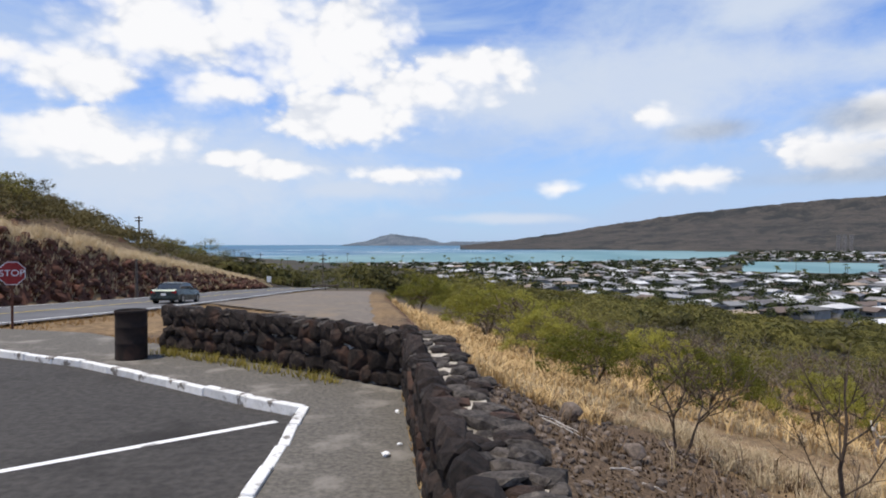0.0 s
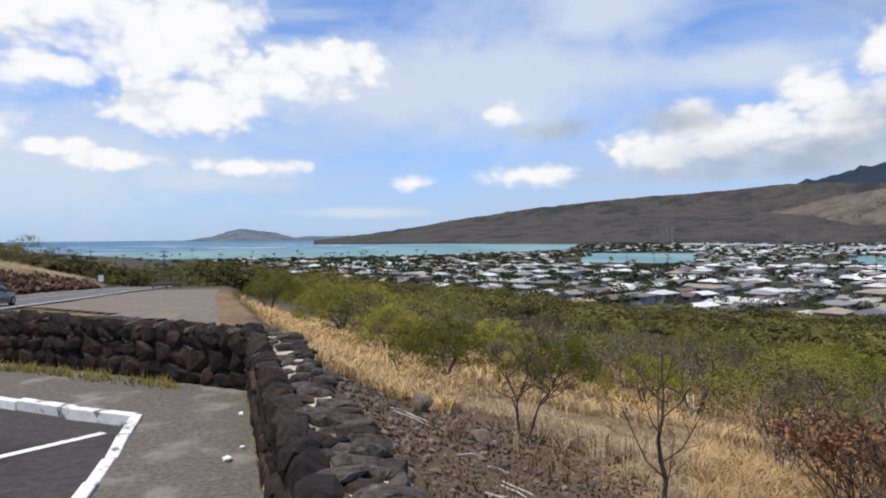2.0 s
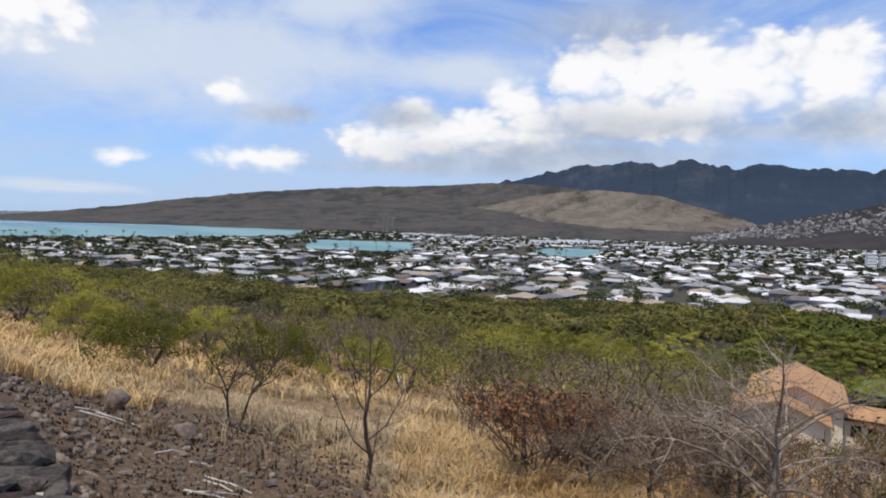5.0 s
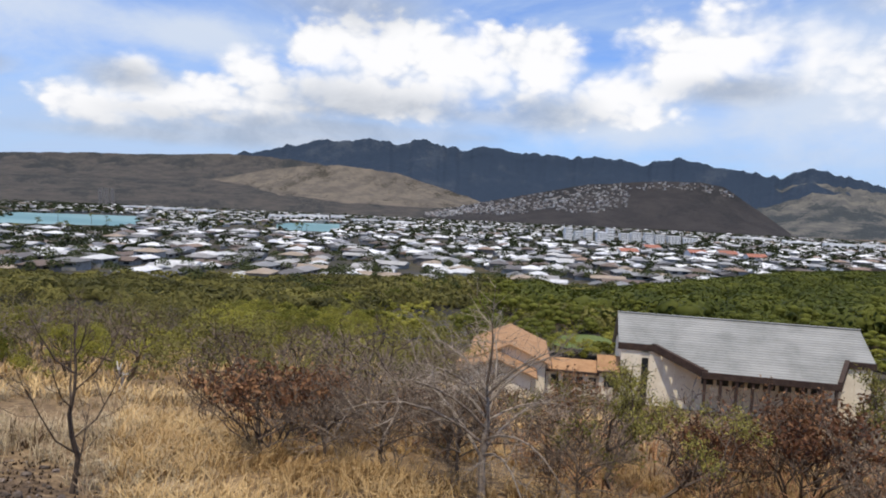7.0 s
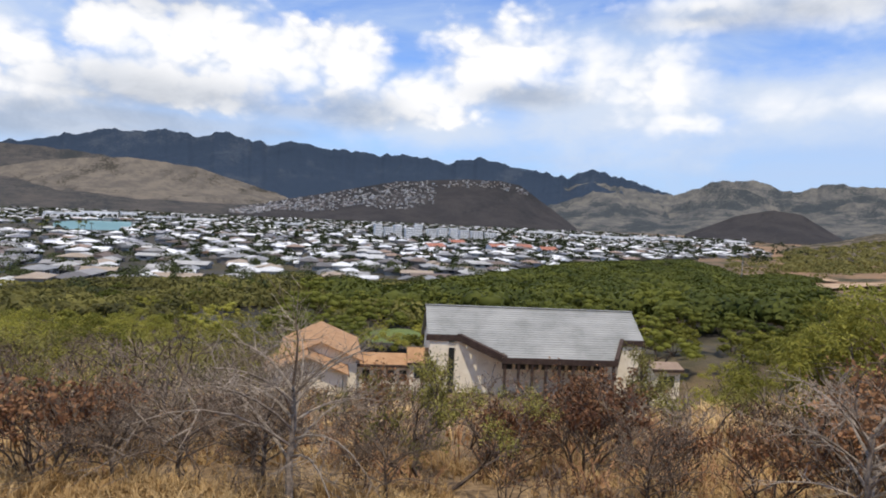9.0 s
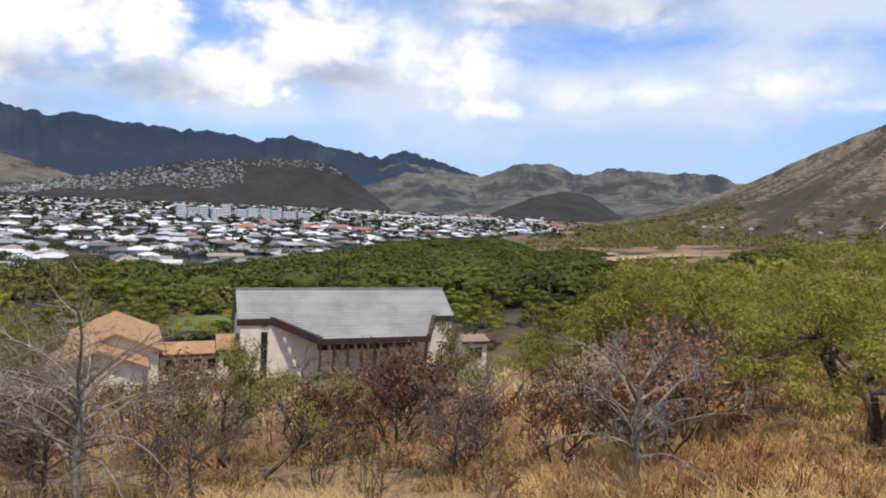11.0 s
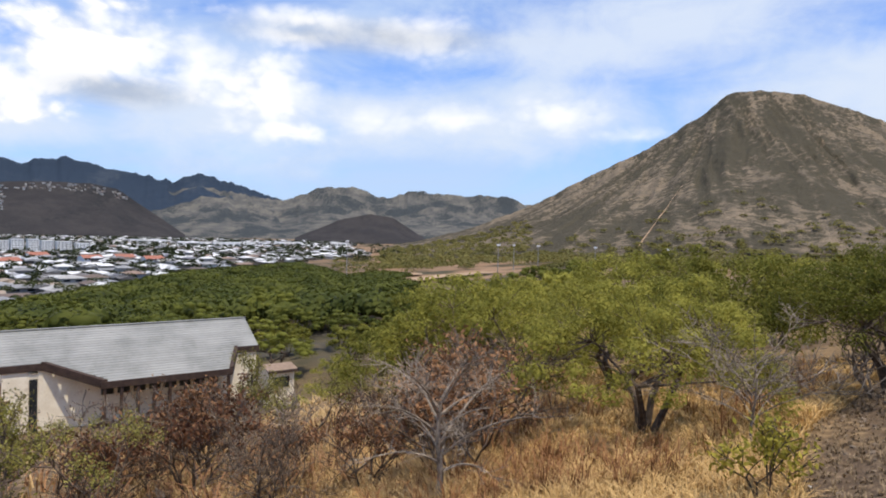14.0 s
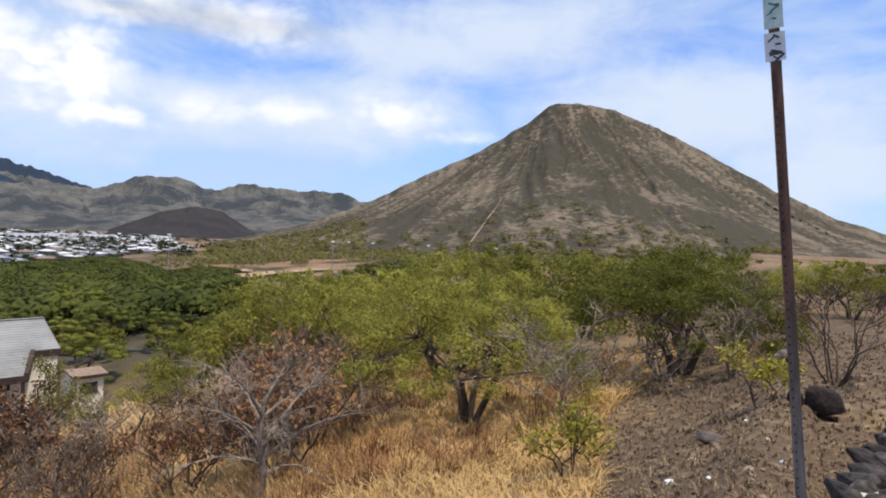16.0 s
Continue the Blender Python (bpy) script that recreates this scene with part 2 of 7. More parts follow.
PALESTRAW = foliage("bleached_straw", (0.3, 0.22, 0.12), (0.74, 0.62, 0.42), 0.2)
ORANGE = foliage("matted_orange_grass", (0.23, 0.12, 0.04), (0.72, 0.5, 0.22), 0.25)
GREEN = foliage("kiawe_leaf", (0.105, 0.11, 0.02), (0.44, 0.41, 0.085), 0.45, 0.3)
DEEPGREEN = foliage("monkeypod_leaf", (0.048, 0.06, 0.012), (0.19, 0.195, 0.035), 0.25, 0.2, 0.22)
BELTGREEN = foliage("belt_leaf", (0.046, 0.058, 0.013), (0.19, 0.195, 0.037), 0.25, 0.2, 0.06, 1.6)
BELTOLIVE = foliage("dusty_belt_leaf", (0.05, 0.05, 0.02), (0.28, 0.25, 0.07), 0.35, 0.25, 0.07, 2.0)
SCRUBBROWN = foliage("dusty_brown_scrub", (0.06, 0.066, 0.02), (0.21, 0.185, 0.06), 0.35, 0.25, 0.03, 1.8)
OLIVE = foliage("dusty_olive_leaf", (0.046, 0.043, 0.02), (0.28, 0.252, 0.072), 0.25, 0.35)
DUSTYGREEN = foliage("dusty_green_leaflet", (0.13, 0.12, 0.03), (0.36, 0.33, 0.09), 0.35, 0.4)
LITTERSTRAW = foliage("trodden_straw", (0.13, 0.09, 0.055), (0.45, 0.34, 0.21), 0.1)
LEAFLITTER = foliage("fallen_leaf_litter", (0.04, 0.026, 0.018), (0.34, 0.24, 0.14), 0.05, 0.9)
UNDERGROWTH = foliage("dead_undergrowth", (0.07, 0.032, 0.017), (0.3, 0.15, 0.065), 0.15, 0.7)
TWIG = foliage("dry_twig", (0.1, 0.068, 0.042), (0.3, 0.21, 0.13), 0.0, 0.7)
TWIGGREY = foliage("grey_twig", (0.1, 0.082, 0.064), (0.27, 0.225, 0.175), 0.0, 0.7)
RUST = foliage("withered_leaf", (0.1, 0.044, 0.024), (0.4, 0.22, 0.11), 0.2, 0.8)
YELLOW = foliage("yellow_green_leaf", (0.16, 0.16, 0.03), (0.5, 0.42, 0.07), 0.3)


# ---------------------------------------------------------------- building helpers
def link_mesh(name, verts, faces, material, parent=None, smooth=False, label=""):
    me = bpy.data.meshes.new(name)
    me.from_pydata([tuple(v) for v in verts], [], faces)
    me.materials.append(material)
    if smooth:
        me.polygons.foreach_set("use_smooth", [True] * len(me.polygons))
    me.update()
    ob = new(name, me)
    if parent:
        ob.parent = parent
    if label:
        ob["label"] = label
    return ob


def part(name, bm, material, parent=None, label="", smooth=False):
    me = bpy.data.meshes.new(name)
    bm.normal_update()
    bm.to_mesh(me)
    bm.free()
    me.materials.append(material)
    if smooth:
        me.polygons.foreach_set("use_smooth", [True] * len(me.polygons))
    ob = new(name, me)
    if parent:
        ob.parent = parent
    if label:
        ob["label"] = label
    return ob


def thing(name, m, label, category, group=""):
    ob = new(name)
    ob.empty_display_size = 0.1
    ob.matrix_basis = m
    return tagged(ob, label, category, group)


def box(bm, size, at=(0, 0, 0), bevel=0.0, turn=None):
    made = bmesh.ops.create_cube(bm, size=1.0)["verts"]
    m = Matrix.Translation(at) @ (turn or Matrix()) @ Matrix.Diagonal((*size, 1))
    bmesh.ops.transform(bm, matrix=m, verts=made)
    if bevel:
        edges = list({e for v in made for e in v.link_edges})
        bmesh.ops.bevel(bm, geom=edges, offset=bevel, segments=2, affect="EDGES", profile=0.5)
    return bm


def tube(bm, a, b, ra, rb, sides=6, cap=True):
    a, b = Vector(a), Vector(b)
    q = (b - a).to_track_quat("Z", "Y")
    rings = []
    for p, r in ((a, ra), (b, rb)):
        rings.append([bm.verts.new(p + q @ Vector((math.cos(k * math.tau / sides) * r, math.sin(k * math.tau / sides) * r, 0))) for k in range(sides)])
    for k in range(sides):
        bm.faces.new((rings[0][k], rings[0][(k + 1) % sides], rings[1][(k + 1) % sides], rings[1][k]))
    if cap:
        bm.faces.new(rings[1])
        bm.faces.new(list(reversed(rings[0])))
    return bm


def sstep(x, lo, hi):
    t = np.clip((np.asarray(x, float) - lo) / (hi - lo), 0, 1)
    return t * t * (3 - 2 * t)


def value_noise(x, y, seed=0):
    """Smooth value noise on arrays, 0 to 1."""
    x, y = np.asarray(x, float), np.asarray(y, float)
    xi, yi = np.floor(x), np.floor(y)
    u, v = x - xi, y - yi
    u, v = u * u * (3 - 2 * u), v * v * (3 - 2 * v)

    def h(i, j):
        s = np.sin(i * 127.1 + j * 311.7 + seed * 74.7) * 43758.5453
        return s - np.floor(s)

    return (h(xi, yi) * (1 - u) + h(xi + 1, yi) * u) * (1 - v) + (h(xi, yi + 1) * (1 - u) + h(xi + 1, yi + 1) * u) * v


def fbm(x, y, seed=0, octaves=4):
    out, k = 0, 0.5
    for o in range(octaves):
        out = out + k * value_noise(np.asarray(x) * 2 ** o, np.asarray(y) * 2 ** o, seed + o)
        k *= 0.5
    return out


# ---------------------------------------------------------------- the lie of the land
SEA = -34.0
# crest of the hillside below the lookout: the land falls away on its right
EDGE = [(-30, 260), (-13, 140), (-5.5, 60), (-1.2, 24), (0.4, 10.5), (0.9, 4), (1.4, 0), (2.9, -4), (6.8, -12), (15, -27), (44, -75), (150, -240)]


def beyond_edge(x, y):
    """Metres beyond the crest line (negative: on the plateau)."""
    x, y = np.asarray(x, float), np.asarray(y, float)
    best, sign = np.full(x.shape, 1e9), np.zeros(x.shape)
    for (ax, ay), (bx, by) in zip(EDGE, EDGE[1:]):
        dx, dy = bx - ax, by - ay
        t = np.clip(((x - ax) * dx + (y - ay) * dy) / (dx * dx + dy * dy), 0, 1)
        px, py = x - ax - t * dx, y - ay - t * dy
        d = np.hypot(px, py)
        s = dx * py - dy * px
        near = d < best
        best, sign = np.where(near, d, best), np.where(near, np.sign(s), sign)
    return best * np.where(sign == 0, 1, sign)


def azimuth(x, y):
    return np.degrees(np.arctan2(-np.asarray(x, float), np.asarray(y, float)))


def poly_inside(x, y, poly):
    x, y = np.asarray(x, float), np.asarray(y, float)
    odd = np.zeros(x.shape, bool)
    for (ax, ay), (bx, by) in zip(poly, poly[1:] + poly[:1]):
        cross = ((ay > y) != (by > y)) & (x < (bx - ax) * (y - ay) / (by - ay + 1e-9) + ax)
        odd ^= cross
    return odd


BAY = [(-2600, 4900), (-1800, 2600), (-900, 1900), (-440, 1420), (-200, 1075), (-70, 1050), (110, 1060), (310, 1150), (480, 1270), (625, 1425), (900, 2030), (640, 2330), (300, 2850), (120, 3500), (120, 4950)]
LAGOONS = [[(500, 1085), (352, 760), (405, 722), (472, 708), (560, 820), (650, 960), (690, 1030), (600, 1090)], [(775, 790), (690, 690), (607, 620), (676, 572), (800, 680), (950, 800), (870, 830)]]


ROAD = [(-21.5, -60), (-19.6, 0), (-18.9, 20), (-18.9, 33), (-19.9, 50), (-22.6, 80), (-24.3, 110), (-26.5, 140), (-33, 200), (-48, 280)]


def road_mid(y):
    return np.interp(np.asarray(y, float), [q[1] for q in ROAD], [q[0] for q in ROAD])


def land(x, y):
    """Height of the ground."""
    x, y = np.asarray(x, float), np.asarray(y, float)
    az, d = azimuth(x, y), np.hypot(x, y)
    e = beyond_edge(x, y)
    plat = -0.06 * np.clip(y - 13, 0, 1e9) * sstep(y, 12, 18) - 0.00035 * np.clip(y - 110, 0, 300) ** 2
    plat = np.maximum(plat, SEA + 1)
    # the cut bank and the hill on the far side of the road
    side = road_mid(y) - 5.6 - x
    high = np.interp(y, [-60, 0, 35, 62, 105, 135, 200], [6, 5.6, 4.7, 3.3, 1.6, 0.6, 0])
    bank = high * sstep(side, 0, 1.8) + 0.4 * np.clip(side - 2, 0, 60) * sstep(y, 165, 75)
    bank = bank + 2.2 * (fbm(x * 0.3, y * 0.3, 3) - 0.47) * sstep(side, 0.5, 3) * sstep(y, 160, 90)
    plat = plat + bank * sstep(side, 0, 0.6)
    low = SEA + 1.0 + 13 * sstep(az, -100, -122) + 8 * sstep(az, -125, -160)
    low = np.where(az > 0, SEA + 1.0, low)
    fall = np.minimum(1, 1.1 * (1 - np.exp(-np.clip(e, 0, 1e9) * 0.0068)))
    z = plat + (np.minimum(low, plat) - plat) * fall - 1.3 * (1 - np.exp(-np.clip(e, 0, 1e9) / 2.0)) * (1 - fall) * sstep(plat - low, 0, 6)
    rough = (fbm(x * 0.35, y * 0.35, 1) - 0.5) * 0.5 * sstep(e, 0.5, 6) * sstep(d, 400, 60)
    rough = rough + (fbm(x * 0.03, y * 0.03, 2) - 0.5) * 5 * sstep(e, 12, 60) * sstep(d, 400, 150) * sstep(e, 300, 100)
    z = z + rough
    # the ground is lowered round the church to show its walls to the camera
    church_dip = sstep(np.hypot(x - 76, y - 14), 38, 24)
    z = z + (np.minimum(z, -18.2) - z) * church_dip
    wet = poly_inside(x, y, BAY)
    for lag in LAGOONS:
        wet |= poly_inside(x, y, lag)
    z = np.where(wet & (d > 400), SEA - 3.0, z)
    # the lot and the path are laid on a bed just under the paving
    z = np.where((e < -0.6) & (y < 17) & (y > -14) & (x > -16), np.minimum(z, -0.16), z)
    return z


RINGS, SECTORS, R0, R1 = 220, 560, 0.4, 4950.0
HEIGHTS = np.zeros((RINGS, SECTORS))


def land_at(x, y):
    """Height of the ground sheet at one place, read between its corners."""
    d = min(max(math.hypot(x, y), R0 * 1.001), R1 * 0.999)
    u = math.log(d / R0) / math.log(R1 / R0) * (RINGS - 1)
    v = (math.degrees(math.atan2(-x, y)) + 180) / 360 * SECTORS
    i, j = int(u), int(v) % SECTORS
    u, v, k = u - int(u), v - int(v), (int(v) + 1) % SECTORS
    h = HEIGHTS
    return float((h[i, j] * (1 - v) + h[i, k] * v) * (1 - u) + (h[i + 1, j] * (1 - v) + h[i + 1, k] * v) * u)


def polar_sheet(name, r0, r1, rings, sectors, height, material, a0=-180.0, a1=180.0):
    r = r0 * (r1 / r0) ** np.linspace(0, 1, rings)
    full = a1 - a0 > 359
    a = np.radians(np.linspace(a0, a1, sectors, endpoint=not full))
    rr, aa = np.meshgrid(r, a, indexing="ij")
    x, y = -np.sin(aa) * rr, np.cos(aa) * rr
    z = height(x, y)
    v = np.stack([x, y, z], -1).reshape(-1, 3)
    i, j = np.meshgrid(np.arange(rings - 1), np.arange(sectors if full else sectors - 1), indexing="ij")
    k = (j + 1) % sectors
    f = np.stack([i * sectors + j, (i + 1) * sectors + j, (i + 1) * sectors + k, i * sectors + k], -1).reshape(-1, 4)
    verts, faces = v.tolist(), f[:, ::-1].tolist()
    if full:
        faces.append([q for q in range(sectors)])
    return link_mesh(name, verts, faces, material, smooth=True)


def ground_material():
    """Dry grass and stony dirt near by, mixed scrub and gardens on the plain."""
    m = bpy.data.materials.new("dry_ground")
    m.use_nodes = True
    n = Nodes(m.node_tree)
    at = n.add("ShaderNodeNewGeometry").outputs["Position"]
    d = n.vec("LENGTH", n.vec("MULTIPLY", at, (1, 1, 0))).outputs[1]
    g1, g2, g3 = n.noise(0.22, 6, 0.65, at), n.noise(3.5, 7, 0.7, at), n.noise(22, 5, 0.7, at)
    dirt = n.mix(n.ramp(g3, 0.35, 0.65), (0.048, 0.032, 0.02), (0.18, 0.124, 0.078))
    dirt = n.mix(n.ramp(g2, 0.56, 0.7), dirt, (0.32, 0.24, 0.16))
    grass = n.mix(n.ramp(g2, 0.35, 0.65), (0.13, 0.082, 0.042), (0.29, 0.2, 0.108))
    bare = n.add("ShaderNodeAttribute", attribute_name="bare").outputs["Fac"]
    cover = n.math("SUBTRACT", n.math("ADD", n.math("MULTIPLY", g1, 0.6), n.math("MULTIPLY", g2, 0.4)), n.math("MULTIPLY", bare, 0.4))
    near = n.mix(n.ramp(cover, 0.38, 0.52), dirt, grass)
    f1, f2 = n.noise(0.02, 6, 0.65, at), n.noise(0.11, 5, 0.6, at)
    scrub_shade = n.mix(n.ramp(f2, 0.35, 0.65), (0.035, 0.037, 0.018), (0.1, 0.08, 0.046))
    open_soil = n.mix(n.ramp(n.add("ShaderNodeSeparateXYZ", at).outputs[1], 0.0, -160.0), (0.06, 0.056, 0.048), (0.27, 0.17, 0.1))
    plain = n.mix(n.ramp(f1, 0.4, 0.56), scrub_shade, open_soil)
    col = n.mix(n.ramp(d, 45.0, 120.0), near, plain)
    steep = n.add("ShaderNodeSeparateXYZ", n.add("ShaderNodeNewGeometry").outputs["True Normal"]).outputs[2]
    cut = n.mix(n.ramp(g2, 0.4, 0.6), (0.04, 0.017, 0.011), (0.14, 0.062, 0.04))
    col = n.mix(n.math("MULTIPLY", n.ramp(n.math("MULTIPLY_ADD", g1, 0.12, steep), 0.93, 0.8), n.ramp(n.add("ShaderNodeSeparateXYZ", at).outputs[0], 2.0, -2.0)), col, cut)
    bs = n.add("ShaderNodeBsdfPrincipled")
    n.put(bs.inputs["Base Color"], col)
    bs.inputs["Roughness"].default_value = 0.95
    bs.inputs["Specular IOR Level"].default_value = 0.15
    bn = n.add("ShaderNodeBump")
    bn.inputs["Strength"].default_value, bn.inputs["Distance"].default_value = 0.7, 0.035
    n.put(bn.inputs["Height"], n.math("ADD", g2, n.math("MULTIPLY", g3, 0.4)))
    n.put(bs.inputs["Normal"], bn)
    n.add("ShaderNodeOutputMaterial", bs)
    return m


def ground_height(x, y):
    HEIGHTS[:] = land(x, y)
    return HEIGHTS


ground = polar_sheet("ground", R0, R1, RINGS, SECTORS, ground_height, ground_material())
def mark_bare(ob):
    """Where feet and run-off keep the ground bare: outside the wall and round the sign post."""
    co = np.empty(len(ob.data.vertices) * 3)
    ob.data.vertices.foreach_get("co", co)
    x, y = co[0::3], co[1::3]
    e, az = beyond_edge(x, y), azimuth(x, y)
    worn = sstep(e, 7.5, 3.0) * (az > -64) * sstep(y, 20, 15) + 0.3 * sstep(e, 6.0, 2.5) * sstep(az, -128, -138)
    field = ob.data.attributes.new("bare", "FLOAT", "POINT")
    field.data.foreach_set("value", np.clip(worn, 0, 1).astype(np.float32))


mark_bare(ground)
tagged(ground, "dry hillside of stony dirt and straw grass falling to a coastal plain", "ground", kind="structure")


def water_material():
    m = bpy.data.materials.new("bay_water")
    m.use_nodes = True
    n = Nodes(m.node_tree)
    at = n.add("ShaderNodeNewGeometry").outputs["Position"]
    d = n.vec("LENGTH", n.vec("MULTIPLY", at, (1, 1, 0))).outputs[1]
    x = n.add("ShaderNodeSeparateXYZ", at).outputs[0]
    reef = n.noise(0.0016, 5, 0.6, at)
    shallow = n.mix(n.ramp(n.noise(0.006, 5, 0.6, n.vec("MULTIPLY", at, (1, 0.3, 1))), 0.4, 0.62), (0.1, 0.215, 0.225), (0.165, 0.29, 0.295))
    deep = n.mix(n.ramp(reef, 0.4, 0.6), (0.02, 0.1, 0.19), (0.035, 0.16, 0.25))
    off = n.math("ADD", n.math("MULTIPLY_ADD", x, -0.9, d), n.math("MULTIPLY_ADD", reef, 1400.0, -700.0))
    col = n.mix(n.ramp(off, 1500.0, 2100.0), shallow, deep)
    surf = n.noise(0.011, 6, 0.7, n.vec("MULTIPLY", at, (0.35, 1.6, 1)))
    band = n.math("MULTIPLY", n.ramp(off, 1500.0, 2000.0), n.ramp(off, 3600.0, 2600.0))
    foam = n.math("MULTIPLY", n.ramp(surf, 0.55, 0.62), band)
    col = n.mix(foam, col, (0.85, 0.88, 0.88))
    bs = n.add("ShaderNodeBsdfPrincipled")
    n.put(bs.inputs["Base Color"], col)
    bs.inputs["Roughness"].default_value = 0.45
    bs.inputs["Specular IOR Level"].default_value = 0.25
    n.add("ShaderNodeOutputMaterial", bs)
    return m


WATER = water_material()
sea = polar_sheet("water", 500, 4950, 40, 180, lambda x, y: np.full(x.shape, SEA), WATER, -75, 62)
tagged(sea, "turquoise bay water turning deep blue towards the open sea", "sea", kind="structure")


# ---------------------------------------------------------------- the mountains
def mountain_material(name, grassy, rocky, wooded, wood_share, gully=0.012):
    m = bpy.data.materials.new(name)
    m.use_nodes = True
    n = Nodes(m.node_tree)
    at = n.add("ShaderNodeNewGeometry").outputs["Position"]
    g1, g2, g3 = n.noise(0.0035, 7, 0.65, at), n.noise(gully, 7, 0.7, at), n.noise(0.09, 4, 0.7, at)
    col = n.mix(n.ramp(g2, 0.38, 0.62), grassy, rocky)
    # the gully field pulls the wooded tone into hollows, as painted shade
    col = n.mix(n.ramp(n.math("ADD", n.math("MULTIPLY_ADD", n.add("ShaderNodeAttribute", attribute_name="scrub_shade").outputs["Fac"], 0.3, n.math("MULTIPLY", g1, 0.55)), n.math("MULTIPLY", g3, 0.45)), wood_share, wood_share + 0.1), col, wooded)
    bs = n.add("ShaderNodeBsdfPrincipled")
    n.put(bs.inputs["Base Color"], col)
    bs.inputs["Roughness"].default_value = 1.0
    bs.inputs["Specular IOR Level"].default_value = 0.05
    bn = n.add("ShaderNodeBump")
    bn.inputs["Strength"].default_value, bn.inputs["Distance"].default_value = 0.9, 14.0
    n.put(bn.inputs["Height"], n.math("ADD", g2, n.math("MULTIPLY", g3, 0.3)))
    n.put(bs.inputs["Normal"], bn)
    n.add("ShaderNodeOutputMaterial", bs)
    return m


SLOPES = {}


def ridged(x, y, seed=0, octaves=3):
    """Sharp crests with rounded hollows between, 0 to 1."""
    out, k, total = 0, 1.0, 0.0
    for o in range(octaves):
        out = out + k * (1 - np.abs(2 * value_noise(np.asarray(x) * 2 ** o, np.asarray(y) * 2 ** o, seed + o) - 1))
        total, k = total + k, k * 0.5
    return out / total


def mountain(name, crest, foot, top, material, label, spurs=14.0, jag=0.1, depth=0.35, step=0.12, rows=46, seed=0, back=1.25, power=1.0, apex=None):
    """A range round the camera: crest stations (azimuth, elevation in degrees), distance of its foot and of its crest."""
    az = np.arange(crest[0][0], crest[-1][0], -step)
    el = np.interp(-az, [-c[0] for c in crest], [c[1] for c in crest])
    el = el + jag * (1.5 * ridged(az * 0.85, az * 0 + seed, seed, 4) - 0.9)
    h = np.tan(np.radians(el)) * top + EYE - (SEA + 1)
    v = np.linspace(0, back, rows)
    vv, aa = np.meshgrid(v, az, indexing="ij")
    hh = np.broadcast_to(h, vv.shape)
    up = np.clip(vv, 0, 1) ** power
    down = np.clip((vv - 1) / 0.25, 0, 1)
    # across the range and up it, in lengths of one spur; the spurs wander and branch on their way down
    wide = 360.0 / spurs
    s, t = aa / wide, vv * (top - foot) / (math.radians(wide) * (top + foot) / 2)
    if apex is not None:
        s = (aa - apex + 7.0 * (1 - vv)) / np.clip(1.25 - vv, 0.3, 2) * 0.75 / wide
        t = vv * 1.4
    s = s + (0.7 if apex is None else 1.5) * (fbm(s * 0.8, t * 0.8, seed + 3, 3) - 0.47)
    t = t + 0.5 * (fbm(s * 0.9, t * 0.9 + 7, seed + 4, 3) - 0.47)
    n1 = ridged(s, t * 0.35, seed + 5, 2)
    n2 = ridged(s * 3.1 + 0.8 * t, t * 1.1, seed + 9, 3)
    n3 = ridged(s * 7.5 - t, t * 3.0, seed + 13, 3)
    cut = (1 - n1) * depth * (1.0 if apex is None else 0.45) + (1 - n2) * depth * 0.5 + (1 - n3) * depth * (0.2 if apex is None else 0.5)
    c = np.clip(vv, 0, 1)
    z = hh * (up * (1 - np.clip(cut * 3.0 * c * (1 - c) ** 0.6, 0, 0.8)) - 0.4 * down)
    d = foot + (top - foot) * vv + ((n1 - 0.5) * (0.16 if apex is None else 0.1) + (n2 - 0.5) * 0.06) * (top - foot) * np.sin(c * math.pi)
    z = SEA + 0.5 + z
    x, y = -np.sin(np.radians(aa)) * d, np.cos(np.radians(aa)) * d
    verts = np.stack([x, y, z], -1).reshape(-1, 3).tolist()
    n = len(az)
    faces = [(i * n + j, i * n + j + 1, (i + 1) * n + j + 1, (i + 1) * n + j) for i in range(rows - 1) for j in range(n - 1)]
    SLOPES[name] = np.stack([x, y, z], -1)
    ob = link_mesh(name, verts, faces, material, smooth=True)
    # gullies are darkened in the colour, standing for their shade as well as thorn scrub
    field = ob.data.attributes.new("scrub_shade", "FLOAT", "POINT")
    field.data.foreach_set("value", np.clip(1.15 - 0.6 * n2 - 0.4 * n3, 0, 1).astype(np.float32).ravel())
    return tagged(ob, label, "mountain")


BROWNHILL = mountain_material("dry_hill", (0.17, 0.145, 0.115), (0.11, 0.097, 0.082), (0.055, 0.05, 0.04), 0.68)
# cloud shade and blue distance haze are put into these forest colours
SHADEFOREST = mountain_material("shaded_wooded_range", (0.058, 0.07, 0.086), (0.042, 0.056, 0.077), (0.03, 0.044, 0.066), 0.52)
# distance haze is mixed into the headland's base colours
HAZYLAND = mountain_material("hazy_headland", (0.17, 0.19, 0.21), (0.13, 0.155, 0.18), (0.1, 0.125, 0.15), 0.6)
# part of this range's pale grey is distance haze in the colour
HAZERANGE = mountain_material("hazed_scrub_range", (0.155, 0.145, 0.124), (0.092, 0.092, 0.088), (0.048, 0.055, 0.058), 0.61)
# the ridge is darkened in colour for the cloud shade over it
SHADERIDGE = mountain_material("shaded_scrub_ridge", (0.09, 0.081, 0.071), (0.062, 0.058, 0.055), (0.04, 0.043, 0.043), 0.64)
# cloud shade on the hill is put into these dark colours
SHADEHILL = mountain_material("dark_hill", (0.052, 0.048, 0.047), (0.038, 0.036, 0.037), (0.031, 0.031, 0.032), 0.68)
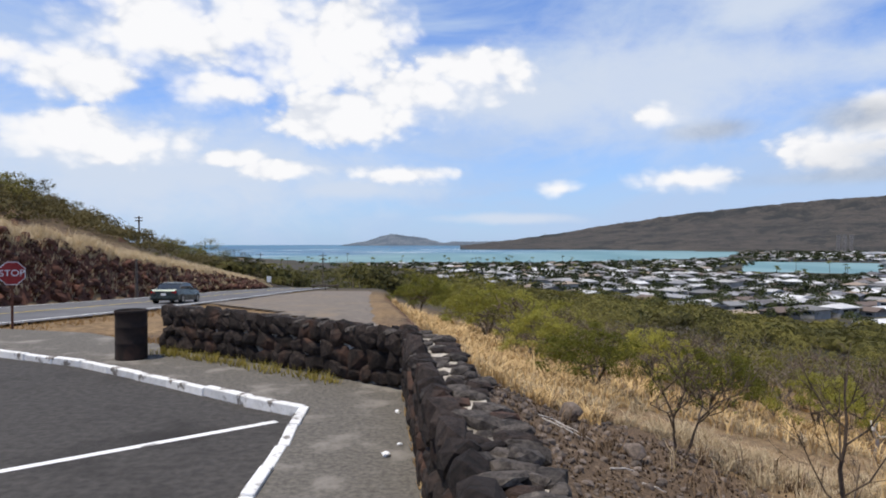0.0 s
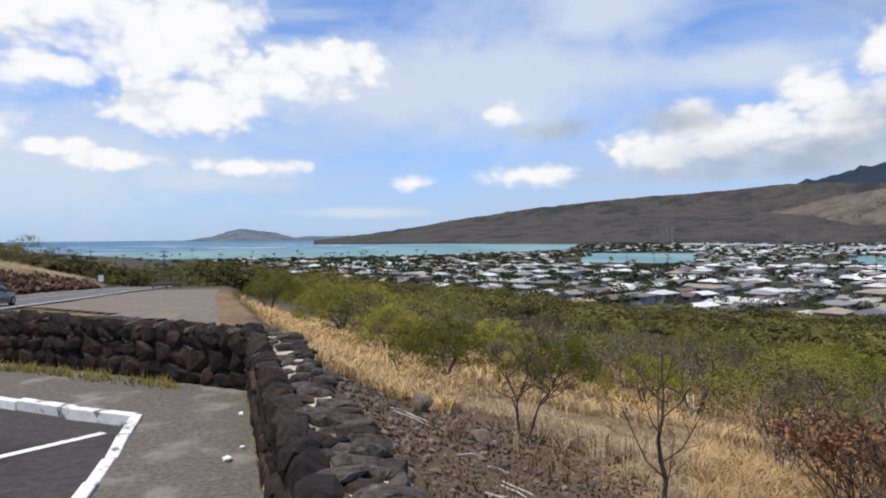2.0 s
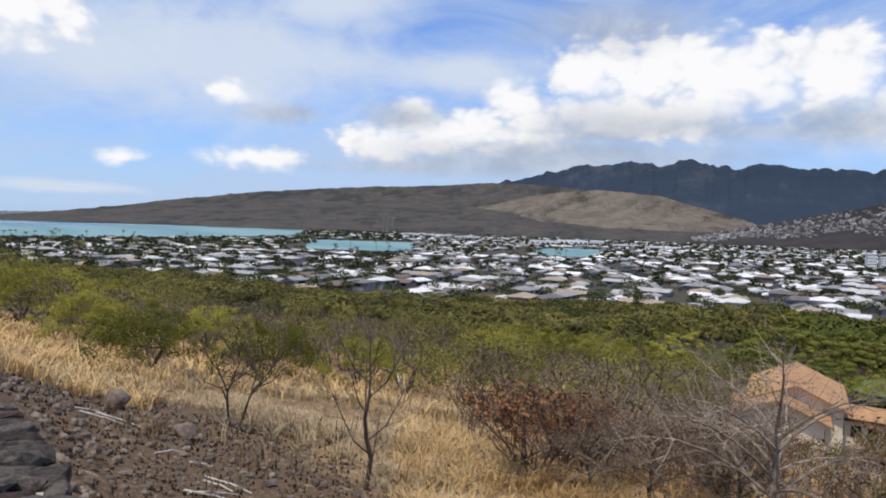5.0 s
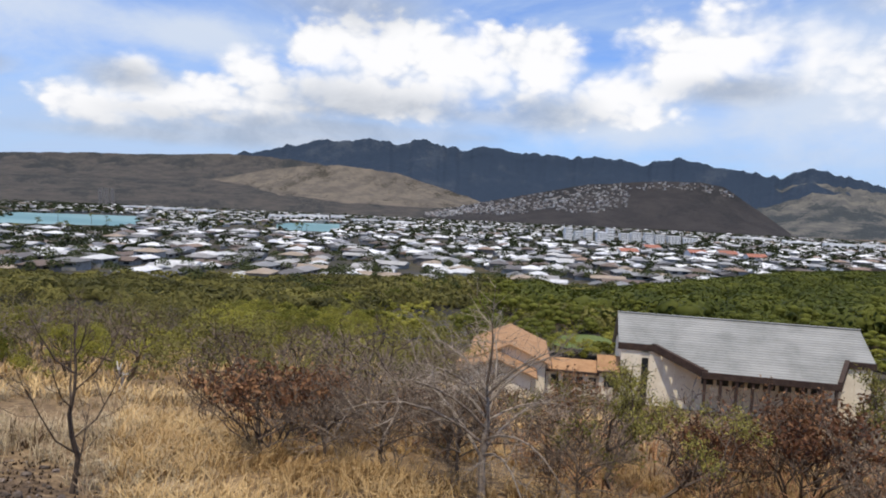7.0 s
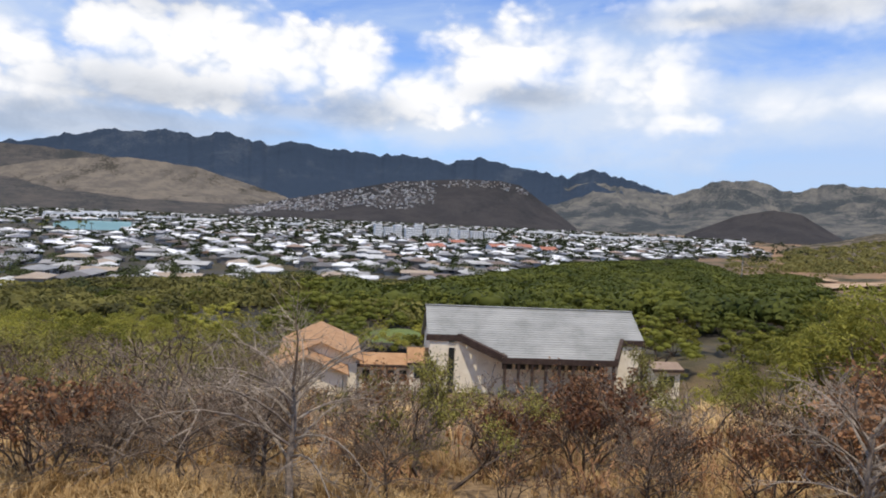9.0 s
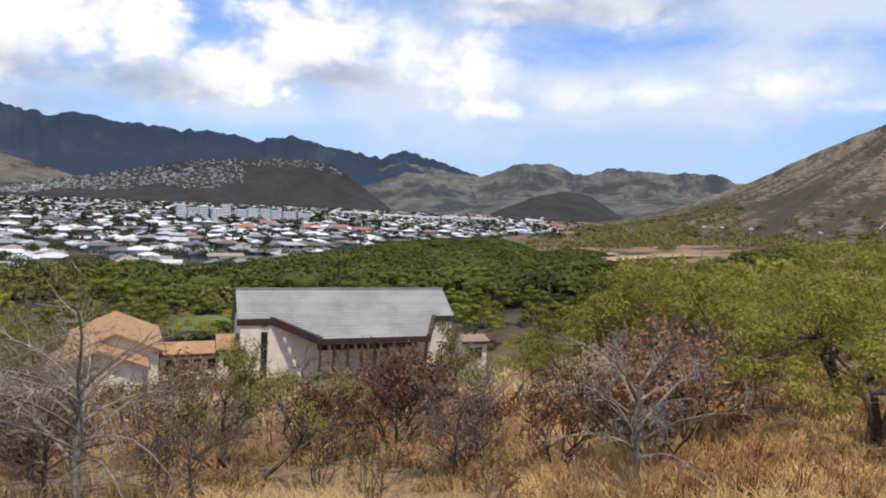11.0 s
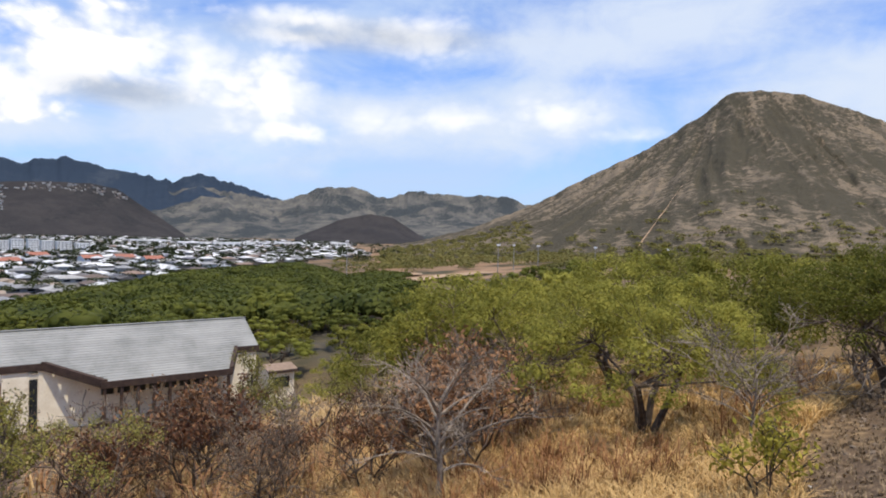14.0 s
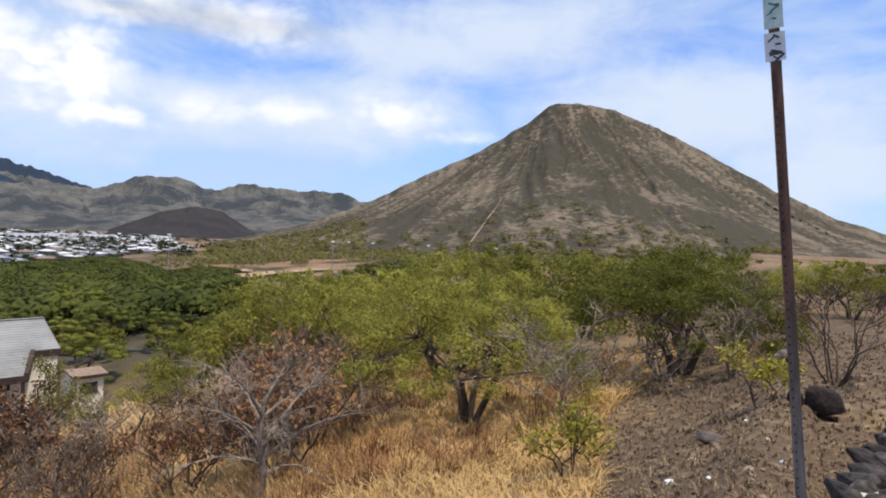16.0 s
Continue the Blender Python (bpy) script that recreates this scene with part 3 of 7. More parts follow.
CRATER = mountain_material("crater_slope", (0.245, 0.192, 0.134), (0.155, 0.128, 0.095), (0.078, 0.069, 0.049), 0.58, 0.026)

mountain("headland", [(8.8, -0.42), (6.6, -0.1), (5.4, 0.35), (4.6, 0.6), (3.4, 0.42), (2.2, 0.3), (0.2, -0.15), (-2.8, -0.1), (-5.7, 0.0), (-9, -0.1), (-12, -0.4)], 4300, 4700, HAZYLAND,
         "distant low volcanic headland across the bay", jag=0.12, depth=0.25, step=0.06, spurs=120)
mountain("long_ridge", [(-1.5, -0.4), (-5.7, -0.02), (-8.6, 0.4), (-12.9, 1.1), (-17.5, 1.8), (-21.9, 2.35), (-26, 2.75), (-29.9, 3.05), (-34.7, 3.3), (-41.5, 3.8), (-46, 3.6), (-52, 3.0), (-60, 2)], 2500, 4300, SHADERIDGE,
         "long brown ridge sloping down to the bay, darkened for cloud shade", spurs=60, jag=0.12, depth=0.3, seed=2)
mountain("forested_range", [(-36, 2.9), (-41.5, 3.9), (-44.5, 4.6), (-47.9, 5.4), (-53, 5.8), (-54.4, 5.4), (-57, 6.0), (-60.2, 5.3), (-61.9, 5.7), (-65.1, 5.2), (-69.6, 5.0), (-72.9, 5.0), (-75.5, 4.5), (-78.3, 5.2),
                            (-80.5, 4.6), (-85.7, 3.75), (-87.8, 4.45), (-91.6, 3.4), (-94.3, 2.5), (-97.0, 1.9), (-100, 1.0)], 3500, 4750, SHADEFOREST,
         "forested mountain range with sharp peaks, darkened for cloud shade", spurs=44, jag=0.36, depth=0.3, seed=4)
mountain("valley_range", [(-80, 1.6), (-83, 2.5), (-85.7, 2.9), (-87.8, 3.4), (-91.6, 2.8), (-94.3, 2.45), (-97.7, 3.75), (-100.6, 3.8), (-103, 3.0), (-105.8, 3.7), (-109.4, 3.4), (-113.4, 3.4), (-116.1, 2.7), (-124, 1.0)], 2900, 4600, HAZERANGE,
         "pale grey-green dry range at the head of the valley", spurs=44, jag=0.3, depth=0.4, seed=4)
mountain("valley_spur", [(-84, 1.0), (-88, 2.6), (-91, 2.6), (-94, 1.5), (-97, 2.6), (-99, 3.3), (-102, 2.4), (-104, 1.4), (-107, 2.4), (-110, 2.5), (-114, 1.8), (-118, 0.8)], 2700, 4100, HAZERANGE,
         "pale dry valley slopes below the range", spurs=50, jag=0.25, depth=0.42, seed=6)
mountain("brown_hill", [(-31, -0.6), (-36, 0.8), (-39, 1.5), (-43.9, 2.7), (-47, 3.2), (-49.5, 3.4), (-54.4, 3.0), (-57.9, 2.0), (-60.9, 1.2), (-64, 0.0)], 2700, 3450, BROWNHILL,
         "rounded sunlit hill of dry brown grass", spurs=60, jag=0.1, depth=0.28, seed=8)
mountain("dark_hill", [(-57, -0.4), (-59, 0.1), (-64.3, 1.3), (-71, 2.75), (-76.9, 3.2), (-80, 3.2), (-81.7, 2.9), (-83.8, 1.5), (-86.8, -0.6)], 2150, 2650, SHADEHILL,
         "steep hill darkened for cloud shade, with houses along its back", spurs=60, jag=0.06, depth=0.12, seed=10)
mountain("small_dark_hill", [(-95.5, -0.6), (-96.7, -0.1), (-99.1, 1.0), (-101.9, 1.6), (-103.9, 1.3), (-105.5, 0.3), (-107, -0.6)], 2000, 2350, SHADEHILL,
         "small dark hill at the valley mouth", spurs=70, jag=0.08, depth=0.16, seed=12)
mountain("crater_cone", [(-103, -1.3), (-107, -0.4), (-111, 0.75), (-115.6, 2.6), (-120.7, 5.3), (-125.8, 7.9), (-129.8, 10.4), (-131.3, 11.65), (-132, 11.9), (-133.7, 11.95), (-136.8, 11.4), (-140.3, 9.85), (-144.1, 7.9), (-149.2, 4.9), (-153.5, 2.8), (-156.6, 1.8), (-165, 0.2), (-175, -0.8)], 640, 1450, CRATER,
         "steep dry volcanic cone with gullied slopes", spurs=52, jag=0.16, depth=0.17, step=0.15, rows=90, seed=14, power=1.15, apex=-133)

# ---------------------------------------------------------------- paving
def drape(name, line, width, lift, material, parent=None, step=2.0, label=""):
    """A band along a line that follows the ground."""
    pts = []
    for (ax, ay), (bx, by) in zip(line, line[1:]):
        k = max(1, int(math.hypot(bx - ax, by - ay) / step))
        pts += [(ax + (bx - ax) * i / k, ay + (by - ay) * i / k) for i in range(k)]
    pts.append(line[-1])
    p = np.array(pts, float)
    t = np.gradient(p, axis=0)
    t /= np.linalg.norm(t, axis=1)[:, None]
    cols = 5 if width > 2 else 2
    xs = [p + np.stack([t[:, 1], -t[:, 0]], 1) * width * (c / (cols - 1) - 0.5) for c in range(cols)]
    q = np.stack(xs, 1).reshape(-1, 2)
    z = np.array([land_at(*w) for w in q]) + lift
    f = [(i * cols + c, i * cols + c + 1, (i + 1) * cols + c + 1, (i + 1) * cols + c) for i in range(len(p) - 1) for c in range(cols - 1)]
    return link_mesh(name, np.column_stack([q, z]).tolist(), f, material, parent, label=label)


def plate(name, poly, z, material):
    bm = bmesh.new()
    f = bm.faces.new([bm.verts.new((x, y, z)) for x, y in poly])
    bm.normal_update()
    if f.normal.z < 0:
        f.normal_flip()
    bmesh.ops.triangulate(bm, faces=bm.faces[:])
    return part(name, bm, material)


KERB = [(-16, 17.2), (-12, 15.1), (-9.37, 13.82), (-6.94, 12.66), (-4.61, 11.01), (-2.89, 9.71), (-1.95, 9.1), (-1.83, 7.44), (-1.78, 5.96), (-1.7, 3.0), (-1.5, -3), (-0.5, -10)]
lot = plate("parking_lot", KERB + [(-16, -13)], -0.11, ASPHALT)
tagged(lot, "worn dark asphalt parking lot", "pavement", kind="structure")
path = plate("footpath", KERB[::-1] + [(-16, 18.6), (-9.0, 16.6), (-5.9, 14.4), (-4.1, 13.1), (-1.6, 11.0), (-0.5, 10.3), (0.1, 6), (0.5, 2), (0.9, 0), (1.4, -2.8), (1.9, -5), (3.1, -9.4)], 0.0, PATH)
tagged(path, "cracked grey asphalt footpath behind a kerb", "pavement", kind="structure")
stall = link_mesh("stall_line", [(-8.0, 4.42, -0.106), (-7.92, 4.33, -0.106), (-2.22, 8.8, -0.106), (-2.3, 8.9, -0.106)], [(0, 1, 2, 3)], PAINT)
tagged(stall, "worn white painted parking stall line", "road marking", kind="structure")

road = drape("road", ROAD, 9.2, 0.1, ROADMAT)
tagged(road, "grey two-lane asphalt road running downhill", "road", kind="structure")
for off in (4.05, -4.05):
    line = drape("edge_line", [(x + off, y) for x, y in ROAD], 0.16, 0.112, PAINT)
    tagged(line, "white painted road edge line", "road marking", kind="structure")
YPAINT = surface("worn_yellow_paint", (0.5, 0.36, 0.06), (0.62, 0.47, 0.1), 5.0, 0.7, 0.2, wall=True)
line = drape("centre_line", ROAD, 0.2, 0.112, YPAINT)
tagged(line, "yellow painted centre line of the road", "road marking", kind="structure")

GRAVEL = surface("gravel", (0.12, 0.102, 0.084), (0.22, 0.185, 0.148), 2.5, 0.95, 0.6, c=(0.25, 0.19, 0.12), c_scale=0.3, c_at=(0.52, 0.75), fine=16, wall=True)


def turnout():
    """The bare gravel pull-out between the wall and the road."""
    xs, ys = np.meshgrid(np.arange(-16, 2, 0.8), np.arange(14.6, 84, 1.2), indexing="ij")
    edge = beyond_edge(xs, ys)
    keep = (edge < -0.5) & (xs > road_mid(ys) + 4.7) & (xs + 0.62 * ys > 10.0)
    z = np.vectorize(land_at)(xs, ys) + 0.1 - 0.26 * sstep(edge, -1.7, -0.6)
    n = xs.shape[1]
    verts = np.stack([xs, ys, z], -1).reshape(-1, 3).tolist()
    faces = [(i * n + j, (i + 1) * n + j, (i + 1) * n + j + 1, i * n + j + 1) for i in range(xs.shape[0] - 1) for j in range(n - 1)
             if keep[i, j] and keep[i + 1, j] and keep[i, j + 1] and keep[i + 1, j + 1]]
    ob = link_mesh("gravel_turnout", verts, faces, GRAVEL, smooth=True)
    tagged(ob, "bare grey-brown gravel pull-out beside the road", "ground", kind="structure")


turnout()


# ---------------------------------------------------------------- plants
def grow(bm, at, way, length, radius, level, rng, bend, spread, split, tips, sides=4, lift=0.15, keep=0.72, min_r=0.004):
    """One limb in short bent pieces, then its forks."""
    p, d = Vector(at), Vector(way).normalized()
    pieces = 3 if level > 1 else 1 + level
    for i in range(pieces):
        d = (d + Vector((rng.uniform(-1, 1), rng.uniform(-1, 1), rng.uniform(-0.6, 1) * 0.5 + lift)) * bend).normalized()
        q = p + d * length / pieces
        r1 = max(radius * (1 - 0.3 * (i + 1) / pieces), min_r)
        tube(bm, p, q, max(radius * (1 - 0.3 * i / pieces), min_r), r1, sides if level > 1 else 3, cap=False)
        if level <= 1:
            tips.append((q.copy(), d.copy()))
        p = q
    if level == 0:
        return
    for k in range(split if level > 1 else split + 1):
        side = Vector((rng.uniform(-1, 1), rng.uniform(-1, 1), rng.uniform(-0.3, 0.7))).normalized()
        nd = (d * (1 - spread) + side * spread).normalized()
        start = p if k < 2 else Vector(at).lerp(p, rng.uniform(0.45, 0.95))
        grow(bm, start, nd, length * rng.uniform(keep - 0.12, keep + 0.1), radius * 0.62, level - 1, rng, bend, spread, split, tips, sides, lift, keep, min_r)


def leaf_mesh(centres, size, rng, aspect=0.45, droop=0.3, corners=4, facing=None, stray=0.45):
    """Leaves as diamonds, or as triangles for far crowns; facing: the way each one's broad side looks."""
    c = np.asarray(centres, float)
    n = len(c)
    a = rng.normal(size=(n, 3))
    a[:, 2] -= droop
    if facing is not None:
        look_at = facing + rng.normal(size=(n, 3)) * stray
        look_at /= np.linalg.norm(look_at, axis=1)[:, None] + 1e-9
        a -= look_at * np.sum(a * look_at, axis=1)[:, None]
    a /= np.linalg.norm(a, axis=1)[:, None] + 1e-9
    b = np.cross(a, rng.normal(size=(n, 3)) if facing is None else look_at)
    b /= np.linalg.norm(b, axis=1)[:, None] + 1e-9
    s = size * rng.uniform(0.6, 1.35, (n, 1))
    if corners == 3:
        v = np.stack([c - a * s * 0.8 - b * s * aspect, c - a * s * 0.8 + b * s * aspect, c + a * s * 1.2], 1).reshape(-1, 3)
    else:
        v = np.stack([c - a * s, c + b * s * aspect, c + a * s, c - b * s * aspect], 1).reshape(-1, 3)
    f = np.arange(corners * n).reshape(-1, corners)
    return v.tolist(), f.tolist()


ICO = [(0, 0, -1), (0.72, -0.53, -0.45), (-0.28, -0.85, -0.45), (-0.89, 0, -0.45), (-0.28, 0.85, -0.45), (0.72, 0.53, -0.45),
       (0.28, -0.85, 0.45), (-0.72, -0.53, 0.45), (-0.72, 0.53, 0.45), (0.28, 0.85, 0.45), (0.89, 0, 0.45), (0, 0, 1)]
ICO_FACES = [(0, 1, 2), (0, 5, 1), (0, 2, 3), (0, 3, 4), (0, 4, 5), (1, 6, 2), (1, 5, 10), (1, 10, 6), (2, 7, 3), (2, 6, 7),
             (3, 8, 4), (3, 7, 8), (4, 9, 5), (4, 8, 9), (5, 9, 10), (6, 11, 7), (6, 10, 11), (7, 11, 8), (8, 11, 9), (9, 11, 10)]


def inner_mass(v, f, spots, rng):
    """The dense leaf mass inside a far crown, one lump a clump, under its outer sprays."""
    for c, r in spots:
        k = len(v)
        v += [tuple(c[i] + p[i] * r[i] * rng.uniform(0.85, 1.15) for i in range(3)) for p in ICO]
        f += [tuple(k + i for i in t) for t in ICO_FACES]


def bare_shrub(label, seed, height, stems, bark, level=4, leaf=None, leaves=0, leaf_size=0.05, trunk=0.06, spread=0.55, split=2, lean=0.45, top_only=0.0, category="shrub", group="", share=0.36, bend=0.28, thin=0.0085, bunch=0):
    rng = random.Random(seed)
    nrg = np.random.default_rng(seed)
    ob = thing("dead_tree" if not leaf else "shrub", Matrix(), label, category, group)
    tips = []
    for k in range(stems):
        bm = bmesh.new()
        a = k * math.tau / stems + rng.uniform(-0.5, 0.5)
        way = (math.cos(a) * lean, math.sin(a) * lean, 1) if stems > 1 else (rng.uniform(-0.1, 0.1), rng.uniform(-0.1, 0.1), 1)
        grow(bm, (math.cos(a) * 0.05 * (stems > 1), math.sin(a) * 0.05 * (stems > 1), -0.15), way, height * share, trunk, level, rng, bend, spread, split, tips, min_r=thin)
        part("stem" if stems > 1 else "trunk", bm, bark, ob)
    if leaf and leaves:
        pts = []
        zs = sorted(t[0].z for t in tips)
        floor = zs[int(len(zs) * top_only)] if top_only else -9
        pick = [t for t in tips if t[0].z >= floor]
        if bunch:
            pick = rng.sample(pick, min(bunch, len(pick)))
        for _ in range(leaves):
            p, d = rng.choice(pick)
            pts.append(p + Vector((rng.gauss(0, 1), rng.gauss(0, 1), rng.gauss(0, 1))) * 0.09 - d * rng.uniform(0, 0.2))
        v, f = leaf_mesh(pts, leaf_size, nrg)
        link_mesh("foliage", v, f, leaf, ob)
    return ob


def leafy_tree(label, seed, height, width, leaf, bark, clumps=46, per=150, size=0.1, stems=3, flat=0.45, floor=0.32, trunk=0.14, name="tree", category="tree", group="", ragged=0.5, stray=0.45):
    """Kiawe and monkeypod: forked trunks under a wide crown of many loose sprays."""
    rng = random.Random(seed)
    nrg = np.random.default_rng(seed)
    ob = thing(name, Matrix(), label, category, group)
    bm = bmesh.new()
    mids = []
    for k in range(clumps):
        a = rng.uniform(0, math.tau)
        r = math.sqrt(rng.uniform(0.0, 1)) * width / 2
        dome = math.sqrt(max(0, 1 - (2 * r / width) ** 2))
        z = height * (floor + (1 - floor) * (dome * rng.uniform(0.25, 1.0) ** 0.6 * 0.9 + 0.1 * rng.random()))
        mids.append(Vector((math.cos(a) * r, math.sin(a) * r, z)))
    forks = []
    for k in range(stems):
        a = k * math.tau / stems + rng.uniform(-0.6, 0.6)
        top = Vector((math.cos(a) * width * 0.14, math.sin(a) * width * 0.14, height * max(floor, 0.32) * rng.uniform(0.85, 1.2)))
        knee = top * 0.5 + Vector((rng.uniform(-0.1, 0.1), rng.uniform(-0.1, 0.1), 0)) * height * 0.3
        tube(bm, (math.cos(a) * trunk, math.sin(a) * trunk, -0.3), knee, trunk, trunk * 0.8, 6, False)
        tube(bm, knee, top, trunk * 0.8, trunk * 0.62, 6, False)
        forks.append(top)
    knots = []
    for f in forks:
        for k in range(4):
            m = rng.choice(mids)
            knot = f.lerp(m, 0.5) + Vector((rng.gauss(0, 1), rng.gauss(0, 1), rng.gauss(0, 0.4) + 0.6)) * width * 0.04
            half = f.lerp(knot, 0.5) + Vector((rng.gauss(0, 1), rng.gauss(0, 1), 0)) * width * 0.02
            knot.z = max(knot.z, f.z + height * 0.08)
            tube(bm, f, half, trunk * 0.42, trunk * 0.28, 5, False)
            tube(bm, half, knot, trunk * 0.28, trunk * 0.15, 5, False)
            knots.append(knot)
    for m in mids:
        f = min(knots, key=lambda q: (q - m).length + rng.uniform(0, 0.5))
        tube(bm, f, m, trunk * 0.11, trunk * 0.04, 3, False)
    part("trunk", bm, bark, ob)
    spread = width / math.sqrt(clumps) * (0.85 if size < 0.08 else 0.62)
    pts, ways = [], []
    for m in mids:
        q = nrg.normal(size=(per, 3))
        q /= np.linalg.norm(q, axis=1)[:, None]
        q *= (nrg.random((per, 1)) ** ragged) * spread * nrg.uniform(0.7, 1.3)
        q[:, 2] *= flat
        pts.append(q + np.array(m))
        out = q / (np.linalg.norm(q, axis=1)[:, None] + 1e-9)
        out[:, 2] += 0.55
        ways.append(out)
    v, f = leaf_mesh(np.concatenate(pts), size, nrg, 0.45 if size < 0.1 else 0.62, 0.3, 4 if size < 0.06 else 3, np.concatenate(ways), stray)
    if size > 0.15:
        inner_mass(v, f, [(tuple(m), (spread * 0.66, spread * 0.66, spread * flat * 0.66)) for m in mids], rng)
    link_mesh("crown", v, f, leaf, ob, smooth=size > 0.15)
    return ob


def twigs(bm, pts, radius, rng, count, length, level, droop):
    """Side shoots along a limb, and shoots on those."""
    for k in range(count):
        i = rng.uniform(0.15, 1.0) * (len(pts) - 1)
        j = min(int(i), len(pts) - 2)
        p = pts[j].lerp(pts[j + 1], i - j)
        d = (pts[j + 1] - pts[j]).normalized()
        side = Vector((rng.gauss(0, 1), rng.gauss(0, 1), rng.gauss(0.25, 0.7))).normalized()
        n = length * rng.uniform(0.5, 1.2)
        q = p + (d * 0.55 + side * 0.8) * n * 0.5
        e = q + (d * 0.45 + side * 0.6 + Vector((0, 0, 0.35 - droop))) * n * 0.5
        tube(bm, p, q, radius, radius * 0.75, 3, cap=False)
        tube(bm, q, e, radius * 0.75, radius * 0.4, 3, cap=False)
        if level:
            twigs(bm, [p, q, e], max(radius * 0.6, 0.0035), rng, 4, length * 0.55, level - 1, droop)


def whip_tree(label, seed, height, bark, trunk):
    """A nearly straight stem with thin side branches all the way up."""
    rng = random.Random(seed)
    ob = thing("dead_tree", Matrix(), label, "tree")
    pts = [Vector((0.05 * math.sin(k * 1.1) + rng.uniform(-0.03, 0.03), 0.04 * math.cos(k * 1.7), height * k / 8 - 0.15)) for k in range(9)]
    bm = bmesh.new()
    for k in range(8):
        tube(bm, pts[k], pts[k + 1], trunk * (1 - 0.1 * k), trunk * (0.9 - 0.1 * k), 6, cap=False)
    part("trunk", bm, bark, ob)
    for k in range(9):
        bm = bmesh.new()
        z = 0.18 + 0.09 * k
        i = min(int(z * 8), 7)
        p = pts[i].lerp(pts[i + 1], z * 8 - i)
        a = k * 2.4 + rng.uniform(-0.4, 0.4)
        n = height * rng.uniform(0.22, 0.4) * (1.15 - 0.6 * z)
        out = Vector((math.cos(a), math.sin(a), 0.9))
        limb = [p, p + out * n * 0.35, p + out * n * 0.6 + Vector((0, 0, n * 0.25)), p + out * n * 0.8 + Vector((0, 0, n * 0.5))]
        for u, (q, r) in enumerate(zip(limb, limb[1:])):
            tube(bm, q, r, 0.015 - 0.003 * u, 0.012 - 0.003 * u, 4, cap=False)
        twigs(bm, limb, 0.006, rng, 7, n * 0.5, 1, 0.0)
        part("branch", bm, bark, ob)
    return ob


def arching_tree(label, seed, height, reach, bark, trunk, category="tree", group=""):
    """A straight grey trunk with long limbs that arch outwards, set with fine twigs."""
    rng = random.Random(seed)
    ob = thing("dead_tree", Matrix(), label, category, group)
    top = Vector((0.1, -0.05, height * 0.82))
    bm = bmesh.new()
    mids = [Vector((0, 0, -0.2)), Vector((0.05, 0.02, height * 0.3)), Vector((0.02, -0.06, height * 0.58)), top]
    for k in range(3):
        tube(bm, mids[k], mids[k + 1], trunk * (1 - 0.2 * k), trunk * (0.8 - 0.2 * k), 7, cap=False)
    part("trunk", bm, bark, ob)
    for k in range(15):
        z = 0.3 + 0.57 * k / 14
        p = Vector((0.03, 0, height * z * 0.95))
        a = k * 2.4 + rng.uniform(-0.5, 0.5)
        n = reach * rng.uniform(0.6, 1.1) * (1.25 - 0.7 * z)
        rise = rng.uniform(0.25, 0.6) + 0.5 * (z - 0.3)
        sway = Vector((-math.sin(a), math.cos(a), 0)) * rng.uniform(-0.25, 0.25) * n
        limb = []
        for u in range(6):
            f = u / 5
            limb.append(p + Vector((math.cos(a), math.sin(a), 0)) * n * f + sway * f * f + Vector((0, 0, n * (rise * f * 1.6 - 0.75 * f * f * (1 - z * 0.6)))))
        bm = bmesh.new()
        r = trunk * 0.38
        for u, (q, e) in enumerate(zip(limb, limb[1:])):
            tube(bm, q, e, r * (1 - 0.16 * u), r * (0.84 - 0.16 * u), 5, cap=False)
        twigs(bm, limb, 0.01, rng, 10, n * 0.42, 2 if k % 2 else 1, 0.3)
        part("limb", bm, bark, ob)
    return ob


def place(proto, x, y, scale=1.0, turn=0.0, sink=0.0, tall=1.0, z=None):
    m = Matrix.Translation((x, y, (land_at(x, y) if z is None else z) - sink)) @ Matrix.Rotation(turn, 4, "Z") @ Matrix.Diagonal((scale, scale, scale * tall, 1))
    return copy_thing(proto, m)


def first(proto, x, y, scale=1.0, turn=0.0, sink=0.0):
    proto.matrix_basis = Matrix.Translation((x, y, land_at(x, y) - sink)) @ Matrix.Rotation(turn, 4, "Z") @ Matrix.Diagonal((scale, scale, scale, 1))
    return proto


def canopy_room(x, y):
    """How tall a tree may stand there without hiding the town or the field behind it."""
    d, a = math.hypot(x, y), math.degrees(math.atan2(-x, y))
    top = np.interp(-a, [-11, 1, 10, 19, 30, 37, 44.5, 50, 54, 65, 71, 75, 87, 96, 100, 103, 112, 120, 131, 147], [-2.0, -2.5, -3.7, -4.7, -6.5, -7.3, -6.7, -5.8, -5.9, -5.1, -6.3, -5.6, -3.4, -2.6, -3.6, -3.2, -3.7, -1.7, -0.5, -0.5])
    return EYE + d * math.tan(radians(float(top))) - land_at(x, y)


# single trees and shrubs on the slope
GREYBARK = surface("bleached_bark", (0.14, 0.112, 0.085), (0.37, 0.31, 0.245), 9.0, 0.95, 0.6, vary=0.15)
first(whip_tree("bare slender dead tree with dark bark on the grass slope", 11, 2.75, DARKBARK, 0.05), 6.33, 10.28, 1.1, 0.5)
first(bare_shrub("bare grey-brown shrub with a few yellow leaves", 12, 2.9, 2, DARKBARK, 4, YELLOW, 160, 0.035, 0.04, split=3, category="shrub", bend=0.2), 5.37, 14.71, 0.95)
